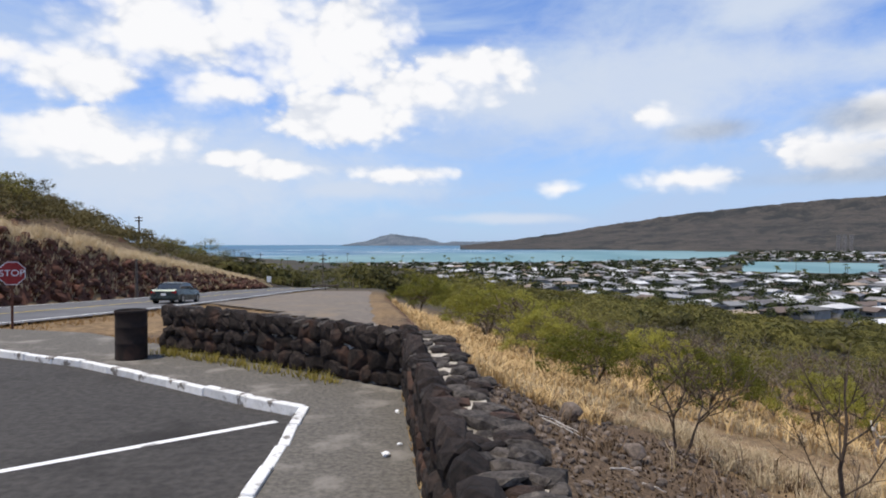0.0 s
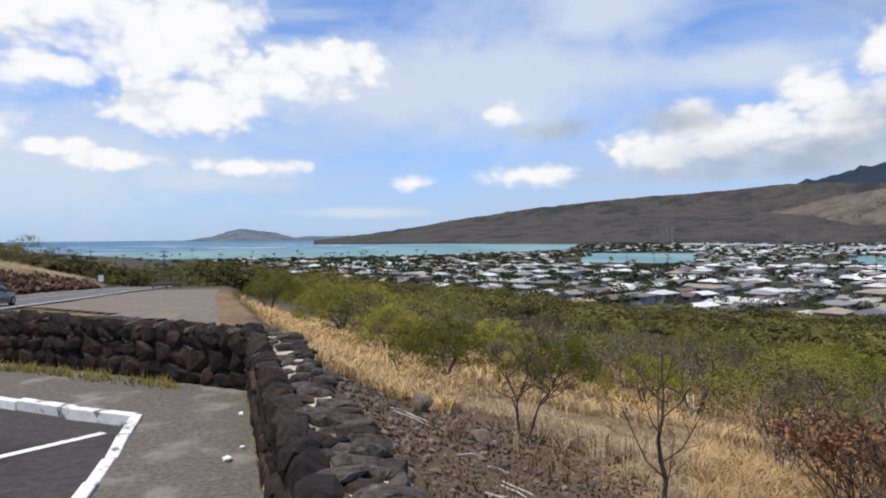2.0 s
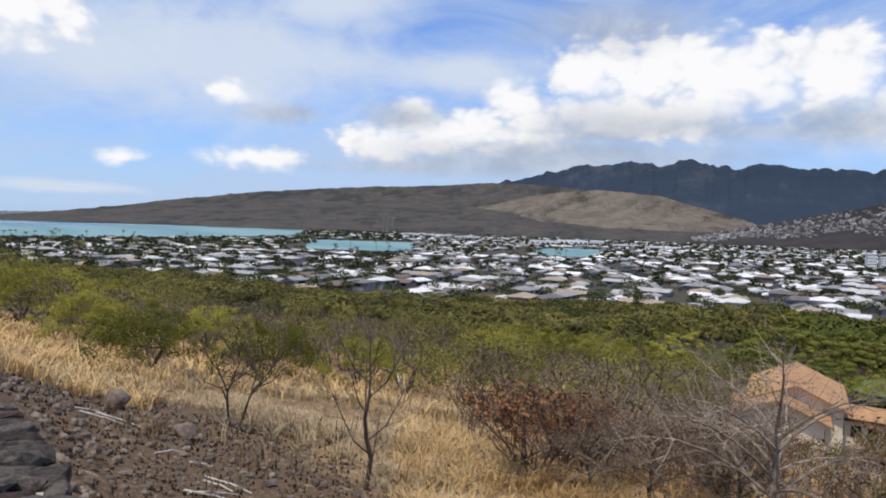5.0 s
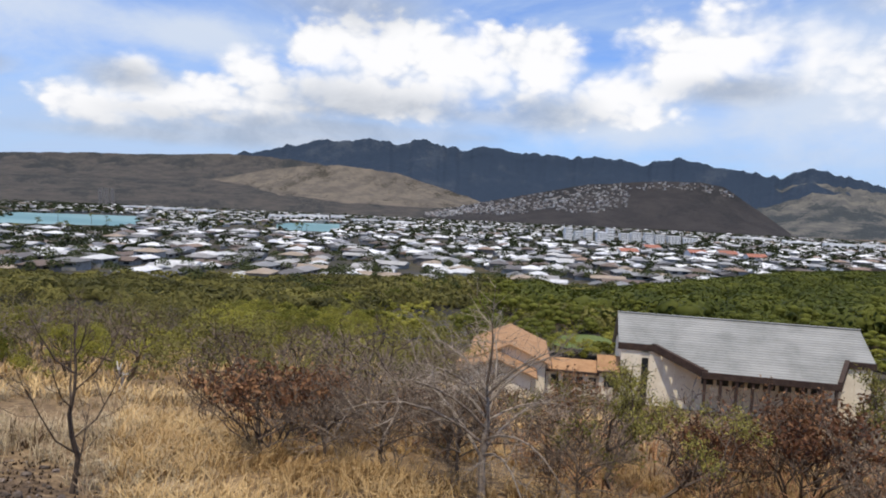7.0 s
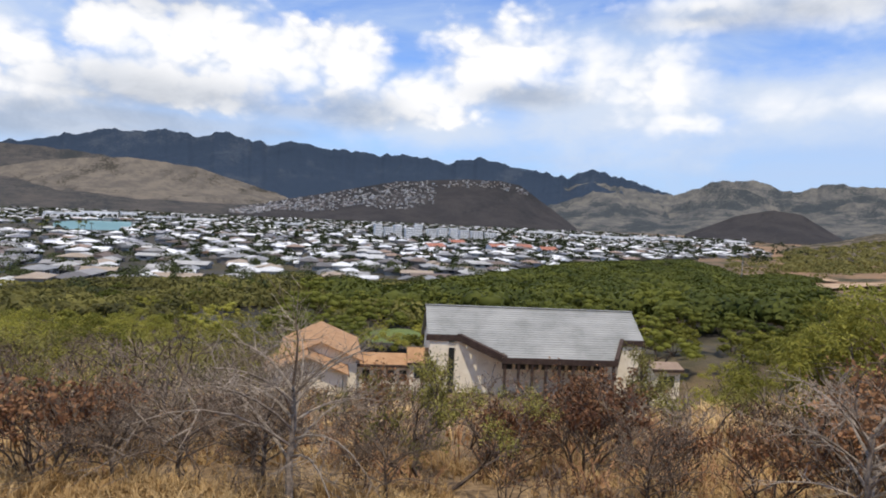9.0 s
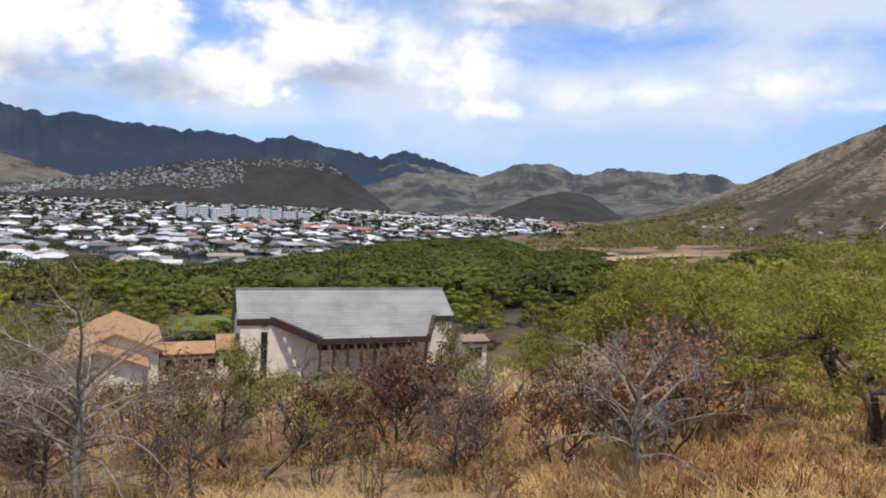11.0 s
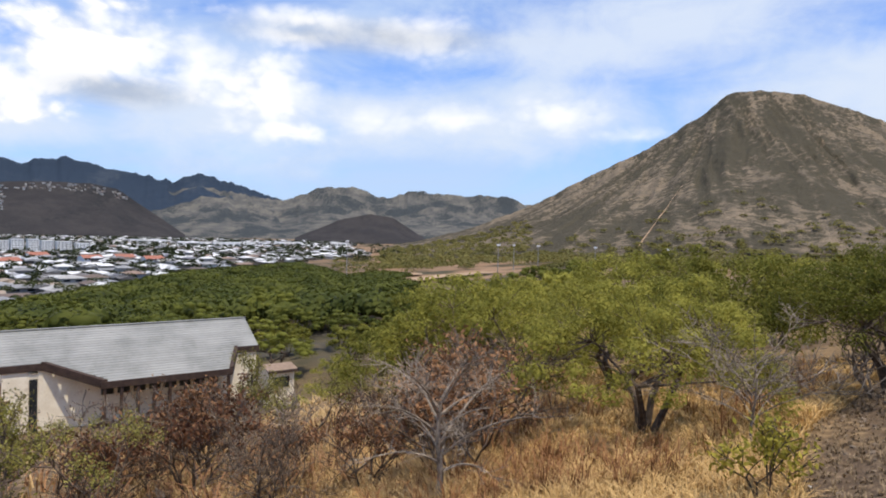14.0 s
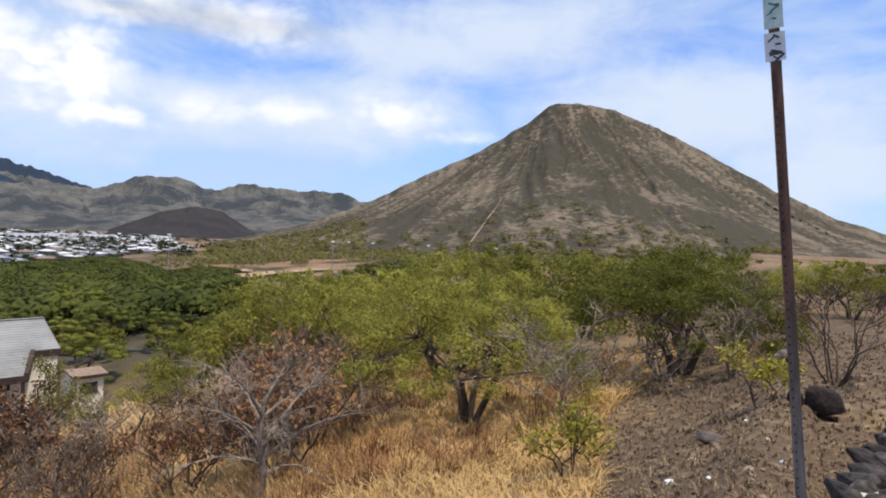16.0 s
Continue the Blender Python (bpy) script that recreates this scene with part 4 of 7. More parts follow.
first(bare_shrub("small bleached white dead stump with forked limbs", 13, 1.7, 1, surface("white_dead_wood", (0.5, 0.47, 0.43), (0.72, 0.69, 0.64), 8.0, 0.9, 0.4), 2, trunk=0.08, category="tree"), 17.86, 26.99, 1.15)
RUSTY = bare_shrub("shrub with withered rust-brown leaves on dark stems", 14, 2.9, 6, DARKBARK, 3, RUST, 1100, 0.07, 0.034, 0.5, split=3, top_only=0.35, bunch=110, group="withered shrubs")
first(RUSTY, 11.5, 11.15, 1.05)
first(arching_tree("broad grey dead tree with crooked limbs over the slope", 27, 3.2, 3.2, GREYBARK, 0.1), 13.2, 6.2, 1.0, 1.1)
first(arching_tree("bleached grey dead tree with arching bare limbs", 15, 2.9, 2.2, GREYBARK, 0.085), 11.9, -4.4, 0.88, 3.4)
first(arching_tree("arching grey dead shrub before the green trees", 25, 1.7, 2.2, GREYBARK, 0.035, category="shrub"), 10.3, -10.1, 0.95, 5.2)
LOWDEAD = arching_tree("low sprawling grey dead shrub in dry grass", 29, 1.75, 2.3, TANGLEBARK, 0.06, category="shrub", group="sprawling dead shrubs")
first(LOWDEAD, 13.0, 8.9, 1.0, 0.3)
for x, y, s, t in [(14.6, 7.6, 1.1, 2.0), (12.2, 10.0, 0.85, 4.1), (16.0, 8.8, 1.15, 5.0), (15.6, -1.4, 0.8, 1.2), (14.4, 4.4, 0.75, 3.3), (17.6, -8.6, 1.0, 2.4)]:
    place(LOWDEAD, x, y, s, t)
TANGLE = bare_shrub("tangled leafless grey shrub", 16, 2.4, 6, BARK, 4, RUST, 90, 0.04, 0.024, spread=0.6, split=2, group="bare shrubs")
first(TANGLE, 19.16, 9.51, 1.2)
TANGLE2 = bare_shrub("leafless brown shrub of thin stems", 17, 2.2, 7, DARKBARK, 4, RUST, 420, 0.04, 0.024, 0.5, group="bare shrubs")
first(TANGLE2, 16.6, -2.1, 0.95)
RUSTY2 = bare_shrub("withered shrub with sparse red-brown leaves", 18, 2.9, 6, DARKBARK, 3, RUST, 1000, 0.058, 0.034, 0.55, split=3, top_only=0.25, bunch=120, group="withered shrubs")
first(RUSTY2, 20.3, 2.78, 1.2)
FEATHER = bare_shrub("feathery olive-green kiawe shrub leaning on dark limbs", 19, 3.2, 2, DARKBARK, 5, DUSTYGREEN, 3400, 0.034, 0.06, 0.55, lean=0.8)
first(FEATHER, 16.7, 3.7, 1.15, 2.0)
first(bare_shrub("small shrub with yellow-green leaves", 20, 1.5, 5, DARKBARK, 3, YELLOW, 900, 0.05, 0.022, 0.5), 7.45, -7.68, 0.95)
first(bare_shrub("small yellow-leaved bush on a short trunk", 21, 1.45, 2, DARKBARK, 3, YELLOW, 800, 0.05, 0.03, 0.55), 6.41, -10.75, 0.85)
for x, y, s, t in [(15.2, 12.8, 0.9, 1), (22.5, 5.6, 1.1, 2.2), (18.6, 13.2, 0.9, 3), (19.9, -2.4, 1.0, 4), (17.9, -6.1, 1.25, 5), (23.5, 3.4, 1.2, 0.4), (20.4, -6.4, 1.1, 1.4), (13.8, 9.0, 0.7, 2.7), (24.5, -1.5, 1.2, 0.9)]:
    place(TANGLE, x, y, s, t)
for x, y, s, t in [(14.2, 0.4, 0.8, 1), (18.0, 6.4, 1.0, 2), (22.0, -4.8, 1.2, 3.2), (12.6, -2.0, 0.6, 4.4), (15.2, -5.4, 0.9, 5.3), (21.6, 9.0, 1.2, 1.9), (13.2, 15.4, 0.9, 4.8), (6.86, -14.0, 1.1, 0.6)]:
    place(TANGLE2, x, y, s, t)
for x, y, s, t in [(19.6, 0.2, 1.1, 2), (23.0, -0.2, 1.15, 3.3), (15.5, -3.8, 0.85, 1.2), (13.8, -5.4, 1.05, 0.1), (15.2, -6.6, 1.1, 4.0), (23.6, 7.2, 1.1, 5), (13.9, 12.2, 0.9, 2.2)]:
    place(RUSTY2 if t > 2 else RUSTY, x, y, s, t)


def brush(count, seed):
    """The thicket of mixed bare and withered shrubs across the middle of the slope."""
    rng = random.Random(seed)
    done = []
    while len(done) < count:
        a, d = radians(rng.uniform(-112, -44)), rng.uniform(14.5, 31)
        x, y = -math.sin(a) * d, math.cos(a) * d
        if any((x - p) ** 2 + (y - q) ** 2 < 1.9 for p, q in done):
            continue
        done.append((x, y))
        place(rng.choice((TANGLE, TANGLE, TANGLE2, TANGLE2, TANGLE2, RUSTY2, RUSTY, FEATHER)), x, y, rng.uniform(0.65, 1.1), rng.uniform(0, 6.3))


brush(36, 23)

# the kiawe trees along the slope
KIAWE = leafy_tree("spreading green kiawe tree with dark forked trunks", 31, 4.6, 6.6, GREEN, DARKBARK, 120, 240, 0.048, 4, 0.55, 0.16, 0.12, name="kiawe_tree", group="kiawe trees")
KIAWE2 = leafy_tree("wide feathery green kiawe tree", 32, 4.4, 7.4, GREEN, DARKBARK, 120, 230, 0.05, 3, 0.55, 0.17, 0.15, name="kiawe_tree", group="kiawe trees")
first(KIAWE, 13.4, -9.9, 0.89, 0.4)
first(KIAWE2, 12.2, -16.4, 0.86, 1.0)
place(KIAWE2, 18.5, -12.5, 0.92, 2.2)
KIAWEMID = leafy_tree("wide green kiawe tree among others on the slope", 33, 4.6, 7.4, GREEN, DARKBARK, 84, 120, 0.075, 3, 0.55, 0.12, 0.13, name="kiawe_tree", group="kiawe trees")
first(KIAWEMID, 19.5, -17, 1.05, 0.5)
for x, y, s, t in [(3.6, 53, 0.95, 1), (-2.5, 68, 0.9, 2.6), (6.2, 62, 1.0, 4), (9.5, 55, 0.9, 5.2), (2.0, 84, 1.1, 0.3)]:
    place(KIAWEMID, x, y, s, t)
for az, d, s, t in [(-13, 27, 0.6, 1), (-22, 31, 0.62, 2.2), (-30, 35, 0.6, 3.1), (-8, 37, 0.62, 4.4), (-18, 41, 0.7, 5.1), (-26, 44, 0.7, 0.2), (-36, 42, 0.6, 1.7)]:
    place(KIAWEMID, -math.sin(radians(az)) * d, math.cos(radians(az)) * d, s, t)
for x, y, s, t in [(24, -10, 1.1, 4), (26, -18, 1.2, 3), (16.5, -22, 0.8, 5), (24.5, -25, 0.95, 1.7), (12.5, -26.5, 0.55, 2.8), (33, -14, 1.25, 1), (34, -26, 1.1, 2), (22, -34, 0.85, 3), (15, -35, 0.6, 1.2), (29, -9.5, 1.1, 0.6), (15.5, -29, 0.65, 4.4)]:
    place(KIAWEMID, x, y, max(0.35, min(s, canopy_room(x, y) / 4.4)), t)

MONKEYPOD = [leafy_tree("broad dark green umbrella-shaped tree", 41 + k, 10, 15, DEEPGREEN, DARKBARK, 28, 140, 0.16, 3, 0.5, 0.45, 0.32, name="umbrella_tree", group="umbrella trees", ragged=0.16, stray=0.22) for k in range(3)]
SCRUBTREE = [leafy_tree("dusty olive-green scrub tree", 51 + k, 4.4, 6.0, OLIVE, BARK, 36, 62, 0.075, 3, 0.6, 0.1, 0.05, name="scrub_tree", group="scrub trees") for k in range(3)]
GREYSCRUB = [bare_shrub("bare grey scrub thicket", 61 + k, 3.6, 5, BARK if k else TANGLEBARK, 4, OLIVE, 140 + 200 * k, 0.06, 0.07, 0.55, group="grey scrub", thin=0.019) for k in range(2)]


def scatter(protos, count, seed, where, scale, gap, az, dist, power=1.0, tall=None):
    """Copies strewn over a sector of the slope, none closer than the gap."""
    rng = random.Random(seed)
    done, tries, started = [], 0, set()
    while len(done) < count and tries < count * 40:
        tries += 1
        a, d = radians(rng.uniform(*az)), dist[0] + (dist[1] - dist[0]) * rng.random() ** power
        x, y = -math.sin(a) * d, math.cos(a) * d
        if any((x - p) ** 2 + (y - q) ** 2 < gap * gap for p, q in done) or not where(x, y, math.degrees(a), d):
            continue
        s, t = rng.uniform(*scale), rng.uniform(0, math.tau)
        if tall and d > 30:
            s = min(s, canopy_room(x, y) / tall * rng.choice((0.6, 0.8, 0.95, 1.05, 1.35)))
            if s < 0.4 * scale[0]:
                continue
        done.append((x, y))
        p = rng.randrange(len(protos))
        if p in started:
            place(protos[p], x, y, s, t)
        else:
            started.add(p)
            first(protos[p], x, y, s, t)


CHURCH_L, CHURCH_R = Vector((77.1, 21.2, 0)), Vector((85.4, -2.5, 0))


def clear_of_buildings(x, y, a, d):
    p = Vector((x, y, 0))
    mid = Vector((76, 12, 0))
    return (p - mid).length > 18 and (p - Vector((70, 31, 0))).length > 15 and not (-92.5 < a < -60 and 20 < d < 88)


def town_start(a):
    return float(np.interp(-a, [-16, -8, -3, 0, 6, 15, 28, 45, 65, 71, 81, 95, 104, 120], [1100, 1000, 820, 640, 480, 375, 275, 262, 305, 310, 450, 780, 1100, 1500]))


scatter(MONKEYPOD, 150, 71, lambda x, y, a, d: clear_of_buildings(x, y, a, d) and d < town_start(a) - 18 and d > 70 and (a > -100 or d < 250) and (a < -62 or d > 190), (0.7, 1.3), 10.5, (-122, -46), (90, 480), 1.1, 10)
scatter(SCRUBTREE, 105, 72, lambda x, y, a, d: (a < -38 or d > 75) and clear_of_buildings(x, y, a, d) and d < town_start(a) - 10 and beyond_edge(x, y) > 4, (0.7, 1.25), 3.6, (-62, 12), (30, 300), 1.6, 4.4)
scatter(GREYSCRUB, 150, 73, lambda x, y, a, d: beyond_edge(x, y) > 6 and (a < -41 or d > 33), (0.7, 1.2), 2.4, (-64, -4), (22, 110), 1.3)
KIAWESLOPE = leafy_tree("soft green kiawe tree on the grassy slope", 85, 5.0, 8.0, GREEN, DARKBARK, 34, 130, 0.09, 3, 0.5, 0.2, 0.11, name="kiawe_tree", group="lower kiawe trees")
scatter([KIAWESLOPE], 44, 174, lambda x, y, a, d: clear_of_buildings(x, y, a, d) and d < town_start(a) - 20, (0.75, 1.2), 5.5, (-122, -41), (50, 92), 1.0, 5)
KIAWEFAR = [leafy_tree("light green kiawe tree on the lower slope", 81 + k, 5.0, 8.0, GREEN, DARKBARK, 28, 64, 0.17, 3, 0.5, 0.2, 0.11, name="kiawe_tree", group="lower kiawe trees") for k in range(2)]
scatter(KIAWEFAR, 85, 74, lambda x, y, a, d: clear_of_buildings(x, y, a, d) and d < town_start(a) - 20, (0.75, 1.2), 5.5, (-122, -41), (92, 180), 1.1, 5)
FARSCRUB = [leafy_tree("scrub tree on the flat below the cone", 91 + k, 6.0, 9.0, OLIVE if k else GREEN, DARKBARK, 20, 24, 0.45, 2, 0.6, 0.15, 0.15, name="thorn_tree", group="flat scrub trees") for k in range(2)]
scatter(FARSCRUB, 140, 75, lambda x, y, a, d: not (-112 < a < -100 and 250 < d < 480) and not (-134 < a < -127 and 500 < d < 610) and d > 60 + 60 * (a > -118), (0.6, 1.1), 6, (-176, -103), (40, 900), 1.3, 6)
ROADSCRUB = [leafy_tree("olive shrub on the bank above the road", 95 + k, 3.2, 5.0, OLIVE, BARK, 26, 60, 0.085, 2, 0.6, 0.06, 0.04, name="bank_shrub", category="shrub", group="bank shrubs") for k in range(2)]
scatter(ROADSCRUB, 100, 76, lambda x, y, a, d: road_mid(y) - 5.6 - x > 5 + 2 * math.sin(y * 0.2), (0.6, 1.25), 1.5, (8, 52), (45, 190), 0.9)
scatter(SCRUBTREE, 60, 79, lambda x, y, a, d: abs(x - road_mid(y)) > 8 and beyond_edge(x, y) < 30, (0.8, 1.3), 3.0, (7, 21), (115, 235), 1.0)
scatter(SCRUBTREE, 20, 77, lambda x, y, a, d: beyond_edge(x, y) > 7, (0.75, 1.2), 6.5, (-38, 1), (36, 85), 1.0)
scatter(GREYSCRUB, 16, 80, lambda x, y, a, d: beyond_edge(x, y) > 1.0, (0.6, 0.95), 2.2, (-157, -141), (17, 46), 1.0)
scatter(GREYSCRUB, 14, 78, lambda x, y, a, d: road_mid(y) - 5.6 - x > 5, (0.5, 0.8), 3, (12, 40), (45, 120), 1.0)

# ---------------------------------------------------------------- grass, stones and litter on the slope
def grass(name, seed, count, az, dist, size, label, where=None, blades=7, thick=0.012, material=None, kind="grass", gaps=True, edge=0.9):
    rng = np.random.default_rng(seed)
    a = np.radians(rng.uniform(*az, count))
    d = dist[0] + (dist[1] - dist[0]) * rng.random(count) ** 1.1
    x, y = -np.sin(a) * d, np.cos(a) * d
    e = beyond_edge(x, y)
    ok = (e > edge) & ((not gaps) | (rng.random(count) < np.clip((fbm(x * 0.4, y * 0.4, 21) - 0.36) * 6, 0.04, 1)))
    if where is not None:
        ok &= where(x, y, e, np.degrees(a), d)
    x, y, d = x[ok], y[ok], d[ok]
    n = len(x)
    z = np.array([land_at(p, q) for p, q in zip(x, y)])
    x, y, z, d = [np.repeat(q, blades) for q in (x, y, z, d)]
    m = n * blades
    h = size * rng.uniform(0.5, 1.3, m) * np.repeat((0.3 + 1.5 * fbm(x[::blades] * 0.7, y[::blades] * 0.7, 29)) * (0.7 + 0.6 * rng.random(n)), blades)
    t = rng.uniform(0, math.tau, m)
    out = rng.uniform(0.1, 1.7, m) * h
    bx, by = x + rng.normal(0, 0.07, m) * size * 2, y + rng.normal(0, 0.07, m) * size * 2
    w = thick * (1 + d / 14)
    px, py = -np.sin(t) * w, np.cos(t) * w
    root = z - 0.04
    v = np.empty((m, 5, 3))
    v[:, 0] = np.stack([bx - px, by - py, root], 1)
    v[:, 1] = np.stack([bx + px, by + py, root], 1)
    mx, my, mz = bx + np.cos(t) * out * 0.35, by + np.sin(t) * out * 0.35, z + h * 0.62
    v[:, 2] = np.stack([mx + px * 0.7, my + py * 0.7, mz], 1)
    v[:, 3] = np.stack([mx - px * 0.7, my - py * 0.7, mz], 1)
    v[:, 4] = np.stack([bx + np.cos(t) * out, by + np.sin(t) * out, z + h * rng.uniform(0.75, 1.0, m)], 1)
    k = np.arange(m) * 5
    quads = np.stack([k, k + 1, k + 2, k + 3], 1).tolist()
    tris = np.stack([k + 3, k + 2, k + 4], 1).tolist()
    ob = link_mesh(name, v.reshape(-1, 3).tolist(), quads + tris, material or STRAW)
    return tagged(ob, label, kind, kind="stuff")


def bare_near_wall(x, y, e, a, d):
    """Trampled stony strips stay nearly free of grass."""
    strip = (e < 4.4 + 2.6 * fbm(x * 0.4, y * 0.4, 33)) & (a > -60) & (y < 17)
    lower = (a < -138) & (e < 3.4)
    keep = value_noise(x * 3.1, y * 3.1, 5) > 0.93
    # pale straw is thinned here too, to darken the ground like tree shade
    shady = (a < -112) & (value_noise(x * 1.7, y * 1.7, 8) > 0.4)
    return ~(strip | lower | shady) | keep


def clear_mask(x, y):
    return ((x - 76) ** 2 + (y - 12) ** 2 > 480) & ((x - 70) ** 2 + (y - 31) ** 2 > 225)


grass("dry_grass", 1, 11000, (-150, -42), (3, 26), 0.28, "dry golden grass tufts on the slope", bare_near_wall, 9, 0.005)
grass("dry_grass", 11, 5600, (-42, 4), (3, 30), 0.3, "pale bleached straw tufts below the wall", bare_near_wall, 11, 0.0045, PALESTRAW)
grass("dry_grass", 2, 9000, (-130, 6), (24, 62), 0.5, "dry golden grass tufts lower on the slope", None, 5, 0.011)
grass("dry_grass", 5, 12500, (-114, -34), (8.5, 25), 0.37, "short matted straw on the slope", bare_near_wall, 7, 0.006)
grass("dry_grass", 4, 11000, (-143, -100), (8, 28), 0.24, "matted orange-brown grass under the kiawe trees", lambda x, y, e, a, d: (a > -138) | (e > 3.4), 8, 0.006, ORANGE, "grass", False)
grass("dry_grass", 6, 7500, (-160, -122), (4.5, 24), 0.07, "trodden bits of straw on the dirt", lambda x, y, e, a, d: x > np.interp(y, [-22, -12, -9.4, -6.8, -4.9, -2.8], [6.5, 3.6, 2.95, 2.23, 1.72, 1.2]) + 0.55, 4, 0.007, LITTERSTRAW, "grass", False, -9)
grass("dry_grass", 16, 6000, (-64, 2), (3.5, 17), 0.06, "fallen leaves and bits of straw on the dirt", lambda x, y, e, a, d: e < 7.5, 4, 0.007, LEAFLITTER, "litter", False, 0.7)
grass("dry_brush", 17, 1100, (-46, 0), (9, 42), 0.42, "dark dead weeds among the straw", lambda x, y, e, a, d: (e > 2.5) & (fbm(x * 0.5, y * 0.5, 61) > 0.52), 9, 0.006, TWIG, "brush")
# dead brush whose dark colour also stands in for shade beneath the trees
grass("dry_brush", 18, 900, (-140, -104), (11, 24), 0.5, "red-brown dead undergrowth beneath the kiawe trees", lambda x, y, e, a, d: (e > 4.5) & (fbm(x * 0.3, y * 0.3, 71) > 0.46), 10, 0.007, UNDERGROWTH, "brush", False)
grass("dry_brush", 7, 320, (-120, -44), (17.5, 34), 0.95, "tangle of thin brown twigs filling the thicket", lambda x, y, e, a, d: d > 15.0 + 5 * (fbm(x * 0.3, y * 0.3, 44) - 0.3), 11, 0.0032, TWIG, "brush")
grass("dry_brush", 8, 800, (-118, -45), (16.0, 32), 0.7, "withered rust-brown undergrowth of the thicket", None, 9, 0.011, RUST, "brush")
grass("dry_brush", 9, 700, (-64, -5), (20, 95), 1.5, "grey-brown haze of leafless scrub on the slope", lambda x, y, e, a, d: (e > 6) & ((a < -41) | (d > 37)) & clear_mask(x, y), 11, 0.004, TWIGGREY, "brush")
grass("dry_grass", 3, 3500, (-14, 8), (10, 60), 0.42, "tall straw grass along the edge of the pull-out", lambda x, y, e, a, d: (e < 9) & (y > 16), 7, 0.008)


def grass_along(name, line, width, count, size, label, seed, material=None):
    rng = random.Random(seed)
    bm = bmesh.new()
    seg = [(Vector((*a, 0)), Vector((*b, 0))) for a, b in zip(line, line[1:])]
    for _ in range(count):
        a, b = rng.choice(seg)
        p = a.lerp(b, rng.random()) + Vector((rng.uniform(-1, 1), rng.uniform(-1, 1), 0)) * width
        p.z = max(land_at(p.x, p.y), 0.0 if p.y < 15 else -99)
        for k in range(5):
            t = rng.uniform(0, math.tau)
            h = size * rng.uniform(0.4, 1.2)
            s = Vector((-math.sin(t), math.cos(t), 0)) * 0.008
            tip = p + Vector((math.cos(t) * h * 0.5, math.sin(t) * h * 0.5, h))
            bm.faces.new([bm.verts.new(q) for q in (p - s, p + s, tip)])
    ob = part(name, bm, material or STRAW)
    return tagged(ob, label, "grass", kind="stuff")


GREENISH = foliage("yellowing_weed", (0.2, 0.17, 0.03), (0.5, 0.4, 0.12), 0.25)
grass_along("weeds", [(-5.9, 13.55), (-4.1, 12.4), (-1.7, 10.65)], 0.16, 270, 0.17, "yellowing weeds at the foot of the stone wall", 5, GREENISH)
grass_along("weeds", [(-0.55, 9.8), (-0.15, 6), (0.1, 3.4)], 0.07, 260, 0.1, "dry weeds in the joint between path and wall", 6)
grass_along("weeds", [(-12.5, 18.2), (-9, 16.8), (-6.4, 15.2)], 0.7, 700, 0.12, "short dry grass between path and road", 7)
grass_along("weeds", [(-13.6, 20), (-13.2, 28), (-13.4, 38)], 1.2, 700, 0.14, "short dry grass verge beside the road", 8)


def rock_mesh(seed, flat=1.0, box_like=0.6, points=20, smooth=False):
    """A rough stone about one metre across, of a couple of dozen faces."""
    rng = random.Random(seed)
    bm = bmesh.new()
    for k in range(points):
        z = 1 - 2 * (k + 0.5) / points
        r, a = math.sqrt(1 - z * z), k * 2.39996 + rng.uniform(-0.35, 0.35)
        v = Vector((math.cos(a) * r, math.sin(a) * r, z))
        m = max(abs(q) for q in v)
        v = v.lerp(v / m, box_like) * rng.uniform(0.8, 1.08) * 0.5
        bm.verts.new((v.x, v.y, v.z * flat))
    hull = bmesh.ops.convex_hull(bm, input=bm.verts[:])
    bmesh.ops.delete(bm, geom=[g for g in hull["geom_interior"] if isinstance(g, bmesh.types.BMVert)], context="VERTS")
    me = bpy.data.meshes.new("stone")
    bm.normal_update()
    bm.to_mesh(me)
    bm.free()
    me.polygons.foreach_set("use_smooth", [smooth] * len(me.polygons))
    return me


FACE_STONES = [rock_mesh(s) for s in range(10)]
CAP_STONES = [rock_mesh(100 + s, 1.0, 0.45, 22) for s in range(10)]
for me in FACE_STONES:
    me.materials.append(LAVA)
for me in CAP_STONES:
    me.materials.append(SLATE)
RUBBLE = surface("rubble", (0.07, 0.055, 0.045), (0.2, 0.16, 0.13), 5.0, 0.95, 0.8, vary=0.45, island=True)


def rubble(name, seed, count, where, size, label, material=RUBBLE):
    """Loose stones of all sizes strewn over the bare strips, in one mesh."""
    rng = random.Random(seed)
    verts, faces = [], []
    forms = [([v.co.copy() for v in me.vertices], [tuple(p.vertices) for p in me.polygons]) for me in FACE_STONES[:5]]
    for _ in range(count):
        x, y = where(rng)
        z = land_at(x, y)
        s = size * rng.uniform(0.3, 1.0) ** 2.2 * 1.6
        vs, fs = rng.choice(forms)
        m = Matrix.Translation((x, y, z + s * 0.12)) @ Euler((rng.uniform(-0.5, 0.5), rng.uniform(-0.5, 0.5), rng.uniform(0, 6.3))).to_matrix().to_4x4() @ Matrix.Diagonal((s, s * rng.uniform(0.6, 1), s * rng.uniform(0.4, 0.8), 1))
        k = len(verts)
        verts += [tuple(m @ v) for v in vs]
        faces += [tuple(i + k for i in f) for f in fs]
    ob = link_mesh(name, verts, faces, material)
    return tagged(ob, label, "stones", kind="stuff")


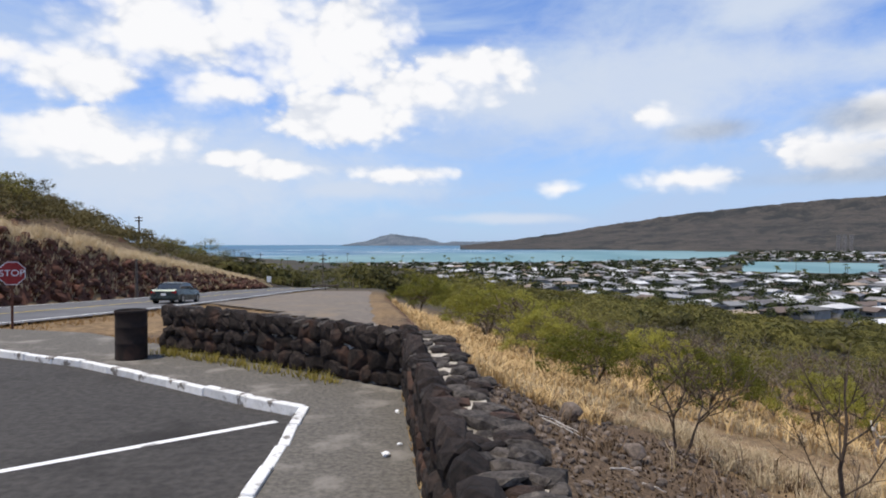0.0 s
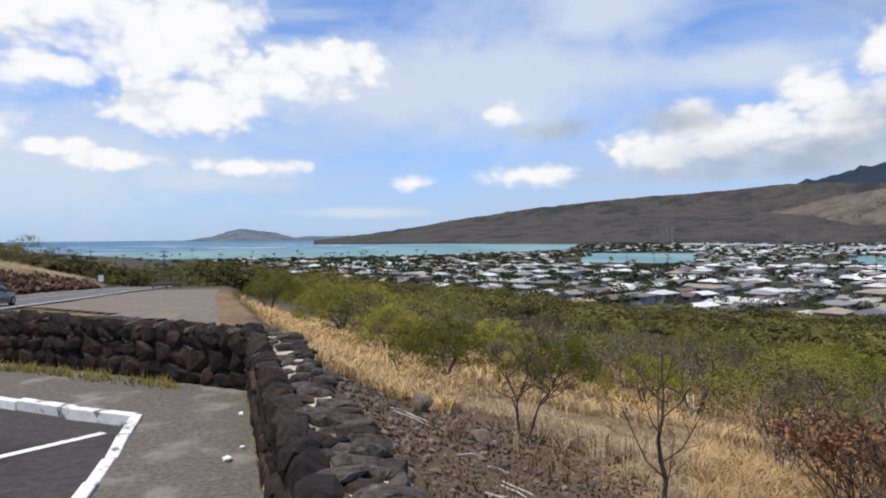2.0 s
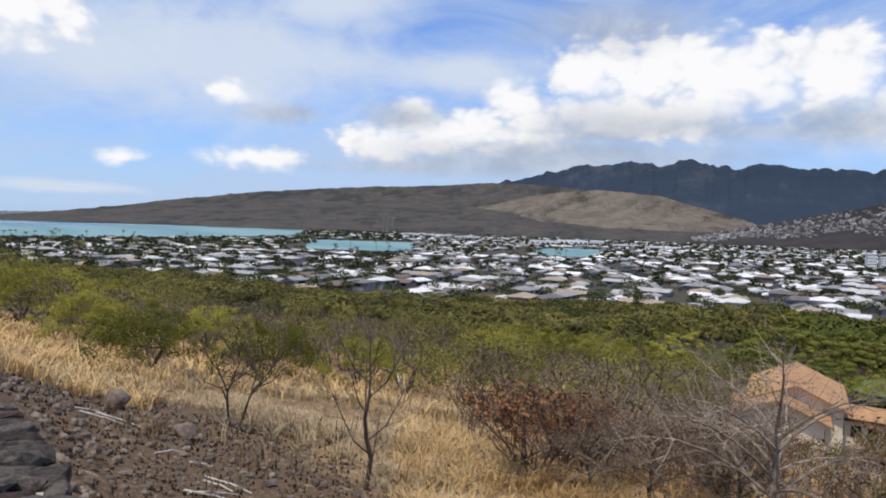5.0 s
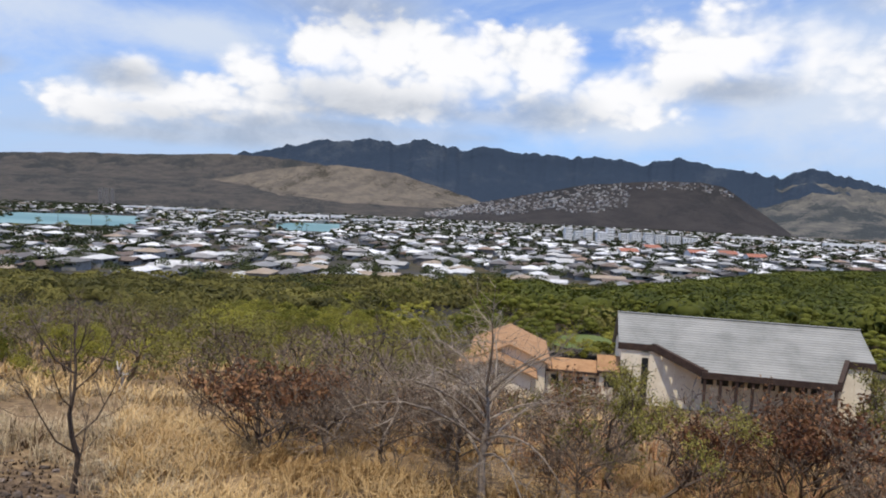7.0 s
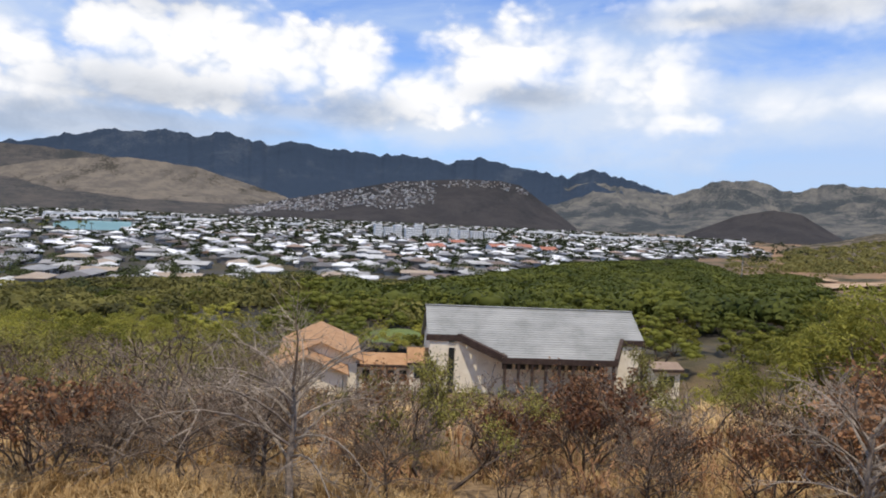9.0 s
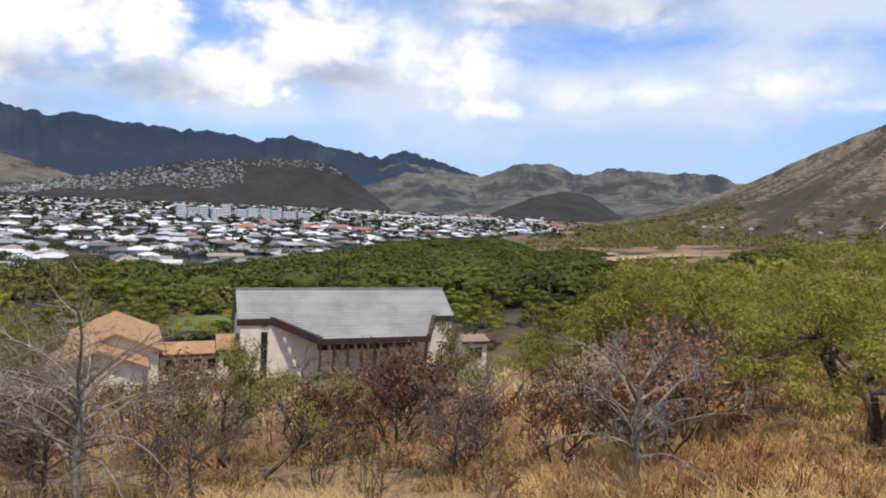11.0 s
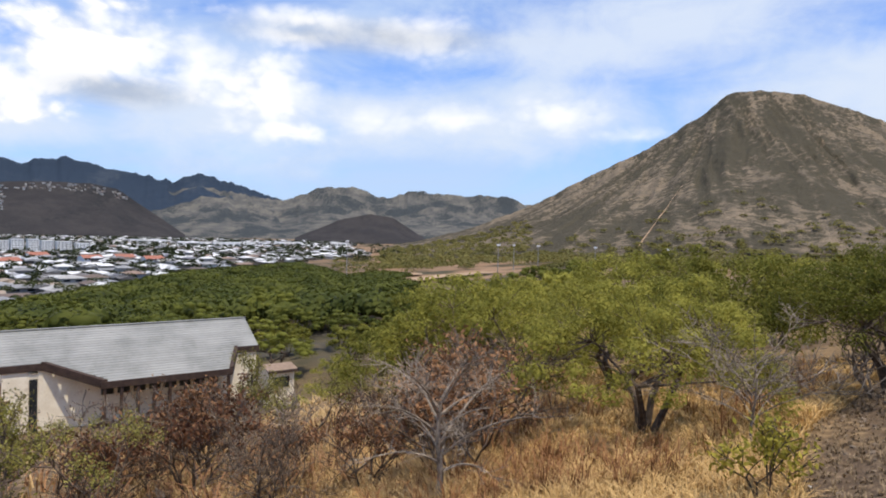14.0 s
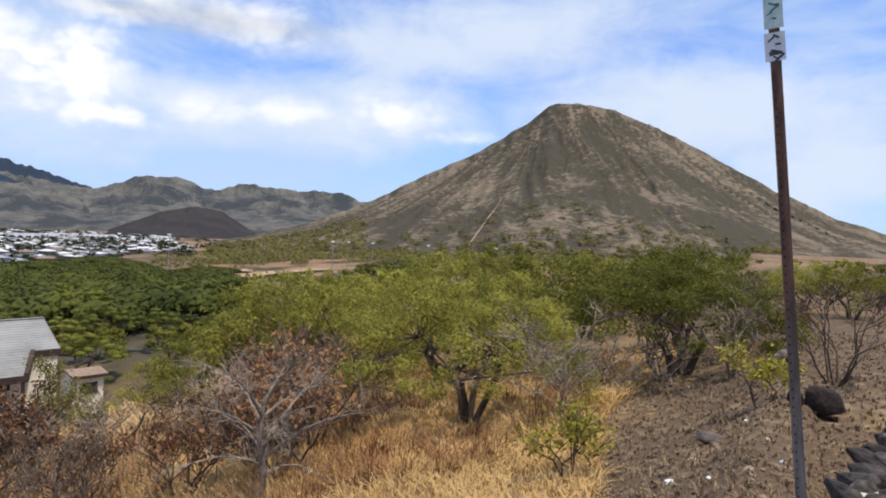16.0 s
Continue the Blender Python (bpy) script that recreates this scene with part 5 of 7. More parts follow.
TANSTONE = surface("tan_rubble", (0.11, 0.08, 0.055), (0.3, 0.235, 0.17), 5.0, 0.95, 0.8, vary=0.4, island=True)
rubble("loose_stones", 1, 2000, lambda r: (lambda y: (float(np.interp(y, [-2, 4, 10, 18], [1.6, 1.3, 0.9, 0.2])) + r.uniform(0, 1) ** 1.6 * 6.0, y))(r.uniform(0, 18)), 0.12, "loose dark stones on bare dirt outside the wall")
rubble("loose_stones", 2, 420, lambda r: (lambda y: (float(np.interp(y, [-16, -4, 0], [8.5, 3.2, 1.8])) + r.uniform(-1.0, 4.2), y))(r.uniform(-16, -3)), 0.075, "loose stones on trampled dirt near the sign post", TANSTONE)
CUTROCK = surface("red_brown_cut_rock", (0.03, 0.012, 0.008), (0.13, 0.058, 0.038), 1.6, 0.95, 0.9, c=(0.22, 0.17, 0.13), c_scale=0.9, c_at=(0.58, 0.75), vary=0.4, island=True)


def on_bank(r):
    y = r.uniform(22, 112)
    return road_mid(y) - 5.6 - r.uniform(0.1, 1.9), y


rubble("bank_rocks", 3, 1300, on_bank, 0.7, "broken red-brown rock of the road cut", CUTROCK)


def bank_grass():
    """Pale straw hanging over the lip of the road cut, and thin tufts down its face."""
    rng = np.random.default_rng(17)
    n = 9000
    y = rng.uniform(20, 118, n)
    lip = rng.random(n) < 0.75
    side = np.where(lip, 1.5 + np.abs(rng.normal(0, 1.3, n)), rng.uniform(0.2, 1.6, n))
    x = road_mid(y) - 5.6 - side
    v, f = [], []
    for p, q, up in zip(x, y, lip):
        z = land_at(p, q)
        for k in range(5):
            t, h = rng.uniform(0, math.tau), rng.uniform(0.3, 0.75) * (1.0 if up else 0.6)
            sx, sy = -math.sin(t) * 0.035, math.cos(t) * 0.035
            i = len(v)
            v += [(p - sx, q - sy, z - 0.05), (p + sx, q + sy, z - 0.05), (p + math.cos(t) * h * 0.7, q + math.sin(t) * h * 0.7, z + h)]
            f.append((i, i + 1, i + 2))
    tagged(link_mesh("bank_grass", v, f, PALESTRAW), "pale dry grass along the top of the road cut", "grass", kind="stuff")


bank_grass()
STICK = surface("bleached_stick", (0.4, 0.36, 0.31), (0.62, 0.58, 0.52), 9.0, 0.9, 0.3)
rng = random.Random(8)
for k in range(9):
    y = rng.uniform(8.5, 13.5)
    x, t, n = float(np.interp(y, [4, 13], [2.2, 1.9])) + rng.uniform(0, 1.6), rng.uniform(-0.9, 0.9), rng.uniform(0.35, 0.95)
    bm = bmesh.new()
    tube(bm, (-n / 2, 0, 0), (0, rng.uniform(-0.05, 0.05), 0.03), 0.016, 0.014, 5)
    tube(bm, (0, 0, 0.03), (n / 2, rng.uniform(-0.08, 0.08), 0.01), 0.014, 0.008, 5)
    ob = part("stick", bm, STICK)
    slope = math.atan2(land_at(x + 0.3, y) - land_at(x - 0.3, y), 0.6)
    ob.matrix_basis = Matrix.Translation((x, y, land_at(x, y) + 0.03)) @ Matrix.Rotation(-slope, 4, "Y") @ Matrix.Rotation(t, 4, "Z")
    tagged(ob, "bleached dry stick lying on the dirt", "stick", "fallen sticks")


def boulder(x, y, w, h, label, material, seed, sink=0.1):
    bm = bmesh.new()
    bmesh.ops.create_icosphere(bm, subdivisions=3, radius=0.5)
    for v in bm.verts:
        k = 1 + 0.22 * (noise.noise(v.co * 2.2 + Vector((seed, 0, 0)))) + 0.1 * noise.noise(v.co * 6 + Vector((0, seed, 0)))
        v.co *= k
    rng = random.Random(int(seed * 10))
    for _ in range(9):
        n = Vector((rng.gauss(0, 1), rng.gauss(0, 1), rng.gauss(0, 1))).normalized()
        c = rng.uniform(0.3, 0.42)
        for v in bm.verts:
            v.co -= n * max(0.0, v.co.dot(n) - c) * 0.92
    ob = part("boulder", bm, material)
    ob.matrix_basis = Matrix.Translation((x, y, land_at(x, y) + h * (0.5 - sink))) @ Matrix.Rotation(seed, 4, "Z") @ Matrix.Diagonal((w, w * 0.8, h, 1))
    return tagged(ob, label, "boulder", "boulders")


boulder(5.6, -11.15, 0.6, 0.6, "rounded black lava boulder on dry dirt", LAVA, 3.1)
boulder(5.85, -10.75, 0.32, 0.3, "small black lava boulder beside a larger one", LAVA, 4.7)
boulder(3.8, 12.9, 0.6, 0.36, "flat brown rock on the dirt slope", RUBBLE, 1.3)
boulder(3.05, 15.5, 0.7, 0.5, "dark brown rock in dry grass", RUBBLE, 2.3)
boulder(6.2, -9.2, 0.5, 0.2, "low grey rock half sunk in dirt", RUBBLE, 6.2, 0.2)
boulder(8.2, -14.6, 0.6, 0.35, "brown rock beside a bare shrub", RUBBLE, 7.4)
LITTER = surface("crumpled_paper", (0.75, 0.75, 0.74), (0.88, 0.88, 0.87), 8.0, 0.8, 0.4)
for x, y, s in [(-0.62, 7.1, 0.13), (-0.5, 7.5, 0.06), (-0.62, 8.9, 0.09), (5.55, -7.47, 0.13), (4.9, -7.3, 0.07), (5.9, -8.4, 0.07), (4.4, -7.9, 0.08), (7.0, -7.4, 0.09), (6.1, -9.9, 0.08), (7.6, -8.6, 0.06), (5.0, -8.6, 0.06)]:
    bm = bmesh.new()
    bmesh.ops.create_icosphere(bm, subdivisions=2, radius=0.5)
    for v in bm.verts:
        v.co *= 1 + 0.7 * noise.noise(v.co * 4 + Vector((x, y, 0)))
    ob = part("litter", bm, LITTER)
    ob.matrix_basis = Matrix.Translation((x, y, (0.0 if x < 0.2 else land_at(x, y)) + s * 0.16)) @ Matrix.Rotation(x * 7, 4, "Z") @ Matrix.Diagonal((s, s * 0.8, s * 0.45, 1))
    tagged(ob, "crumpled white paper litter on the ground", "litter", "litter")

# ---------------------------------------------------------------- lookout furniture
def barrel():
    ob = thing("trash_barrel", Matrix.Translation((-6.2, 13.0, 0.0)), "rusty dark brown steel drum used as a bin", "barrel")
    rust = surface("dark_rusty_steel", (0.012, 0.009, 0.008), (0.032, 0.021, 0.017), 4.0, 0.85, 0.2, c=(0.05, 0.026, 0.018), c_scale=2.0)
    bm = bmesh.new()
    prof = [(0.29, 0.0), (0.305, 0.012), (0.3, 0.03), (0.297, 0.3), (0.302, 0.315), (0.302, 0.335), (0.297, 0.35), (0.297, 0.62), (0.302, 0.635), (0.302, 0.655), (0.297, 0.67), (0.295, 0.93), (0.308, 0.945), (0.3, 0.96), (0.28, 0.95), (0.278, 0.1), (0.0, 0.08)]
    n = 32
    rings = [[bm.verts.new((r * math.cos(k * math.tau / n), r * math.sin(k * math.tau / n), z)) for k in range(n)] for r, z in prof[:-1]]
    for a, b in zip(rings, rings[1:]):
        for k in range(n):
            bm.faces.new((a[k], a[(k + 1) % n], b[(k + 1) % n], b[k]))
    bm.faces.new(rings[-1])
    part("drum", bm, rust, ob, smooth=True)
    bm = bmesh.new()
    for k in range(n):
        a0, a1 = k * math.tau / n, (k + 1) * math.tau / n
        q = [bm.verts.new((r * math.cos(a), r * math.sin(a), z)) for a, r, z in ((a0, 0.313, 0.925), (a1, 0.313, 0.925), (a1, 0.313, 0.965), (a0, 0.313, 0.965), (a0, 0.29, 0.97), (a1, 0.29, 0.97))]
        bm.faces.new(q[:4])
        bm.faces.new((q[3], q[2], q[5], q[4]))
    part("rim", bm, rust, ob, "rolled steel rim")


barrel()


def text_mesh(words, size, material, parent, m):
    cu = bpy.data.curves.new("text", "FONT")
    cu.body, cu.size, cu.align_x, cu.align_y, cu.extrude = words, size, "CENTER", "CENTER", 0.001
    tmp = new("lettering_source", cu)
    me = bpy.data.meshes.new_from_object(tmp.evaluated_get(bpy.context.evaluated_depsgraph_get()))
    bpy.data.objects.remove(tmp)
    me.materials.clear()
    me.materials.append(material)
    ob = new("lettering", me)
    ob.parent = parent
    ob.matrix_basis = m
    return ob


STEEL = surface("galvanised_steel", (0.22, 0.22, 0.22), (0.4, 0.4, 0.39), 8.0, 0.55, 0.2, metal=0.6)
RUSTED = surface("rusted_steel", (0.09, 0.035, 0.022), (0.2, 0.085, 0.05), 9.0, 0.85, 0.4, c=(0.28, 0.2, 0.16), c_scale=3.0, c_at=(0.58, 0.75), metal=0.15)
WHITE = surface("white_enamel", (0.78, 0.78, 0.77), (0.86, 0.86, 0.85), 4.0, 0.5, 0.05)


def stop_sign():
    x, y = -11.37, 17.26
    face = math.atan2(-x, y)
    ob = thing("stop_sign", Matrix.Translation((x, y, land_at(x, y))) @ Matrix.Rotation(face + 0.12, 4, "Z"), "red octagonal stop sign on a rusty post", "road sign")
    bm = bmesh.new()
    box(bm, (0.06, 0.04, 2.3), (0, 0.03, 0.95), 0.006)
    part("post", bm, RUSTED, ob)
    # the red is darkened to match the sign's face lying in shade
    red = surface("shade_dark_red_enamel", (0.26, 0.02, 0.022), (0.34, 0.035, 0.032), 3.0, 0.5, 0.05)
    for name, r, d, mat in (("border", 0.33, 0.0, WHITE), ("panel", 0.31, -0.006, red)):
        bm = bmesh.new()
        ring = [[bm.verts.new((r * math.sin((k + 0.5) * math.tau / 8), d + e, 1.72 + r * math.cos((k + 0.5) * math.tau / 8))) for k in range(8)] for e in (0, 0.005)]
        bm.faces.new(ring[0])
        bm.faces.new(ring[1][::-1])
        for k in range(8):
            bm.faces.new((ring[0][k], ring[0][(k + 1) % 8], ring[1][(k + 1) % 8], ring[1][k]))
        part(name, bm, mat, ob)
    text_mesh("STOP", 0.24, WHITE, ob, Matrix.Translation((0, -0.009, 1.72)) @ Matrix.Rotation(radians(90), 4, "X"))


stop_sign()


def rust_to_zinc(level):
    """Rust above, bare grey zinc with brown streaks lower down."""
    m = bpy.data.materials.new("weathered_post_steel")
    m.use_nodes = True
    n = Nodes(m.node_tree)
    at = n.add("ShaderNodeTexCoord").outputs["Object"]
    grain = n.noise(14.0, 6, 0.65, n.vec("MULTIPLY", at, (1, 1, 0.25)))
    z = n.add("ShaderNodeSeparateXYZ", at).outputs[2]
    rusty = n.ramp(n.math("MULTIPLY_ADD", grain, 1.6, z), level - 0.6, level + 0.9)
    col = n.mix(rusty, n.mix(n.ramp(grain, 0.35, 0.65), (0.13, 0.105, 0.088), (0.3, 0.265, 0.235)), n.mix(n.ramp(grain, 0.35, 0.65), (0.07, 0.032, 0.02), (0.2, 0.095, 0.06)))
    bs = n.add("ShaderNodeBsdfPrincipled")
    n.put(bs.inputs["Base Color"], col)
    bs.inputs["Roughness"].default_value, bs.inputs["Metallic"].default_value = 0.7, 0.15
    n.add("ShaderNodeOutputMaterial", bs)
    return m


def perforated_post():
    """The rusty channel post by the wall, with two weathered little plates."""
    x, y = 2.24, -4.47
    z = land_at(x, y)
    tip = Vector((0.087, 0.05, 1)).to_track_quat("Z", "Y").to_matrix().to_4x4()
    flat = tip.to_3x3().to_4x4() @ Matrix.Rotation(-tip.to_euler().z, 4, "Z")
    ob = thing("sign_post", Matrix.Translation((x, y, z)) @ flat @ Matrix.Rotation(radians(-150), 4, "Z") @ Matrix.Diagonal((0.74, 0.74, 1, 1)), "rusty perforated steel sign post with stickered plates", "sign post")
    bm = bmesh.new()
    weathered = rust_to_zinc(EYE - z)
    box(bm, (0.038, 0.005, 4.6), (-0.014, 0, 1.7), 0.0)
    box(bm, (0.034, 0.005, 4.6), (0.022, -0.004, 1.7), 0.001)
    box(bm, (0.005, 0.03, 4.6), (-0.036, 0.014, 1.7), 0.001)
    part("channel", bm, weathered, ob)
    # bolt holes are dark discs on the face, their shade put in the colour
    dark = surface("hole_shade_colour", (0.012, 0.01, 0.009), (0.03, 0.022, 0.018), 8.0, 0.95, 0.1)
    for k in range(70):
        bm = bmesh.new()
        tube(bm, (-0.016, -0.004, 0), (-0.016, -0.001, 0), 0.0065, 0.0065, 8)
        if k == 0:
            hole = part("bolt_hole", bm, dark, ob)
        else:
            bm.free()
            c = hole.copy()
            scene.collection.objects.link(c)
            c.matrix_basis = Matrix.Translation((0, 0, k * 0.05))
    zt = EYE - z
    pale = surface("pale_green_sticker", (0.45, 0.58, 0.53), (0.68, 0.76, 0.72), 12.0, 0.6, 0.1)
    paper = surface("white_sticker", (0.66, 0.66, 0.64), (0.8, 0.8, 0.79), 10.0, 0.6, 0.1)
    ink = surface("sticker_ink", (0.04, 0.04, 0.045), (0.1, 0.1, 0.1), 6.0, 0.6, 0.0)
    teal = surface("sticker_teal", (0.05, 0.2, 0.16), (0.08, 0.28, 0.22), 6.0, 0.6, 0.0)
    for name, w, h, zz, mat in (("plate", 0.135, 0.28, zt + 1.44, pale), ("plate", 0.145, 0.165, zt + 1.195, paper)):
        bm = bmesh.new()
        box(bm, (w, 0.004, h), (0, -0.008, zz), 0.0)
        pl = part(name, bm, mat, ob, "weathered plate with marker scrawl")
        rng = random.Random(int(w * 1000))
        for k in range(9):
            bm = bmesh.new()
            box(bm, (rng.uniform(0.02, w * 0.7), 0.002, rng.uniform(0.006, 0.016)), (rng.uniform(-0.2, 0.2) * w, -0.011, zz + rng.uniform(-0.42, 0.42) * h), 0.0, Matrix.Rotation(rng.uniform(-0.6, 0.6), 4, "Y"))
            part("mark", bm, teal if k % 3 == 0 and mat is pale else ink, pl)


perforated_post()


def car():
    x, y = -16.9, 41.5
    z = land_at(x, y) + 0.1
    ob = thing("car", Matrix.Translation((x, y, z)) @ Matrix.Rotation(radians(2.5), 4, "Z") @ Matrix.Rotation(math.atan(-0.06), 4, "X") @ Matrix.Diagonal((0.97, 0.97, 0.88, 1)), "dark grey-green sedan on the road", "car")
    body = surface("grey_green_car_paint", (0.045, 0.06, 0.06), (0.06, 0.078, 0.076), 2.0, 0.28, 0.0, metal=0.5)
    glass = surface("dark_car_glass", (0.02, 0.025, 0.03), (0.03, 0.036, 0.04), 1.0, 0.08, 0.0)
    rubber = surface("tyre_rubber", (0.015, 0.015, 0.015), (0.03, 0.03, 0.03), 8.0, 0.9, 0.1)
    alloy = surface("alloy", (0.4, 0.4, 0.4), (0.5, 0.5, 0.5), 4.0, 0.35, 0.0, metal=0.9)
    lamp = surface("tail_lamp_red", (0.35, 0.02, 0.02), (0.45, 0.03, 0.03), 2.0, 0.2, 0.0)
    chrome = surface("number_plate_white", (0.6, 0.6, 0.6), (0.7, 0.7, 0.7), 2.0, 0.4, 0.0)

    def loft(sections):
        bm = bmesh.new()
        rings = [[bm.verts.new(p) for p in s] for s in sections]
        for a, b in zip(rings, rings[1:]):
            for k in range(len(a)):
                bm.faces.new((a[k], a[(k + 1) % len(a)], b[(k + 1) % len(b)], b[k]))
        bm.faces.new(rings[0][::-1])
        bm.faces.new(rings[-1])
        bmesh.ops.recalc_face_normals(bm, faces=bm.faces[:])
        return bm

    def ring(yy, w, lo, hi):
        return [(-w, yy, lo), (w, yy, lo), (w * 1.03, yy, (lo + hi) / 2), (w * 0.93, yy, hi), (-w * 0.93, yy, hi), (-w * 1.03, yy, (lo + hi) / 2)]

    part("body", loft([ring(-2.3, 0.72, 0.42, 0.86), ring(-2.22, 0.84, 0.26, 0.98), ring(-1.3, 0.88, 0.2, 1.0), ring(0.9, 0.88, 0.2, 0.96), ring(1.9, 0.85, 0.22, 0.82), ring(2.3, 0.7, 0.32, 0.68)]), body, ob, smooth=False)
    part("cabin", loft([ring(-1.75, 0.72, 0.97, 1.0), ring(-1.1, 0.68, 0.97, 1.38), ring(0.1, 0.68, 0.97, 1.44), ring(0.5, 0.69, 0.97, 1.38), ring(1.25, 0.74, 0.94, 0.99)]), glass, ob)
    part("roof", loft([ring(-1.12, 0.64, 1.37, 1.4), ring(-0.5, 0.64, 1.41, 1.46), ring(0.1, 0.64, 1.42, 1.47), ring(0.5, 0.64, 1.37, 1.4)]), body, ob)
    for sx in (-0.8, 0.8):
        for yy in (-1.4, 1.4):
            bm = bmesh.new()
            tube(bm, (sx - 0.1, yy, 0.32), (sx + 0.1, yy, 0.32), 0.32, 0.32, 20)
            w = part("wheel", bm, rubber, ob)
            bm = bmesh.new()
            tube(bm, (sx - 0.105, yy, 0.32), (sx + 0.105, yy, 0.32), 0.19, 0.19, 14)
            part("rim", bm, alloy, w)
        bm = bmesh.new()
        box(bm, (0.3, 0.06, 0.16), (sx * 0.78, -2.27, 0.78), 0.02)
        part("tail_light", bm, lamp, ob)
        bm = bmesh.new()
        box(bm, (0.16, 0.1, 0.1), (sx * 1.2, 0.75, 1.0), 0.02)
        part("mirror", bm, body, ob)
    bm = bmesh.new()
    box(bm, (0.32, 0.02, 0.16), (0, -2.315, 0.64), 0.004)
    part("blank_plate", bm, chrome, ob)
    bm = bmesh.new()
    box(bm, (1.5, 0.08, 0.14), (0, -2.3, 0.42), 0.03)
    part("bumper", bm, body, ob)


car()


def roadside():
    wood = surface("weathered_pole", (0.07, 0.055, 0.045), (0.16, 0.13, 0.11), 5.0, 0.9, 0.4)
    for az, d, h, arm in ((10.4, 175, 10, 1), (25.1, 58, 3.4, 0), (3.2, 260, 11, 1), (24.9, 105, 4.3, 1), (15.6, 190, 11, 1)):
        a = radians(az)
        x, y = -math.sin(a) * d, math.cos(a) * d
        ob = thing("utility_pole", Matrix.Translation((x, y, land_at(x, y) - 0.2)), "weathered wooden utility pole", "pole", "utility poles")
        bm = bmesh.new()
        tube(bm, (0, 0, 0), (0, 0, h), 0.16, 0.1, 8)
        part("pole", bm, wood, ob)
        if arm:
            for k in (0.6, 1.7):
                bm = bmesh.new()
                box(bm, (2.2 if d > 120 else 1.1, 0.12, 0.14), (0, -0.1, h - k * (1 if d > 120 else 0.4)), 0.01)
                part("crossarm", bm, wood, ob)
    a, d = radians(14.9), 92
    x, y = -math.sin(a) * d, math.cos(a) * d
    ob = thing("marker_sign", Matrix.Translation((x, y, land_at(x, y))) @ Matrix.Rotation(0.25, 4, "Z"), "small white marker sign beside the road", "road sign")
    bm = bmesh.new()
    box(bm, (0.06, 0.04, 2.0), (0, 0.03, 0.9))
    part("post", bm, STEEL, ob)
    bm = bmesh.new()
    box(bm, (0.6, 0.02, 0.8), (0, 0, 1.6), 0.005)
    part("panel", bm, WHITE, ob)
    a, d = radians(10.2), 100
    x, y = -math.sin(a) * d, math.cos(a) * d
    ob = thing("barrier", Matrix.Translation((x, y, land_at(x, y))), "low brown wooden barrier at the end of the pull-out", "barrier")
    for sx in (-1.8, 0, 1.8):
        bm = bmesh.new()
        box(bm, (0.18, 0.18, 0.9), (sx, 0, 0.4), 0.02)
        part("post", bm, wood, ob)
    bm = bmesh.new()
    box(bm, (4.2, 0.1, 0.25), (0, -0.14, 0.65), 0.02)
    part("rail", bm, wood, ob)


roadside()

# ---------------------------------------------------------------- church and neighbours below the slope
CREAM = surface("cream_stone_wall", (0.76, 0.67, 0.51), (0.88, 0.8, 0.64), 0.9, 0.9, 0.5, c=(0.62, 0.52, 0.38), c_scale=0.7, c_at=(0.58, 0.72), fine=7, depth=0.05)
BROWNTRIM = surface("dark_brown_timber", (0.035, 0.022, 0.018), (0.07, 0.045, 0.035), 2.0, 0.8, 0.2)
GREYROOF = surface("grey_shingle_roof", (0.2, 0.203, 0.192), (0.26, 0.263, 0.25), 0.5, 0.85, 0.3, c=(0.3, 0.3, 0.285), c_scale=0.16, c_at=(0.45, 0.7), vary=0.06)
ORANGEROOF = surface("orange_tile_roof", (0.3, 0.165, 0.08), (0.42, 0.25, 0.13), 1.2, 0.85, 0.4, vary=0.08)
DARKGLASS = surface("dark_window_glass", (0.015, 0.018, 0.02), (0.03, 0.035, 0.04), 1.0, 0.12, 0.0)


def slab(bm, pts, thick):
    """A flat panel through the given corners, thickened downwards."""
    top = [bm.verts.new(p) for p in pts]
    low = [bm.verts.new((p[0], p[1], p[2] - thick)) for p in pts]
    bm.faces.new(top)
    bm.faces.new(low[::-1])
    for k in range(len(pts)):
        j = (k + 1) % len(pts)
        bm.faces.new((top[j], top[k], low[k], low[j]))
    bmesh.ops.recalc_face_normals(bm, faces=bm.faces[:])
    return bm


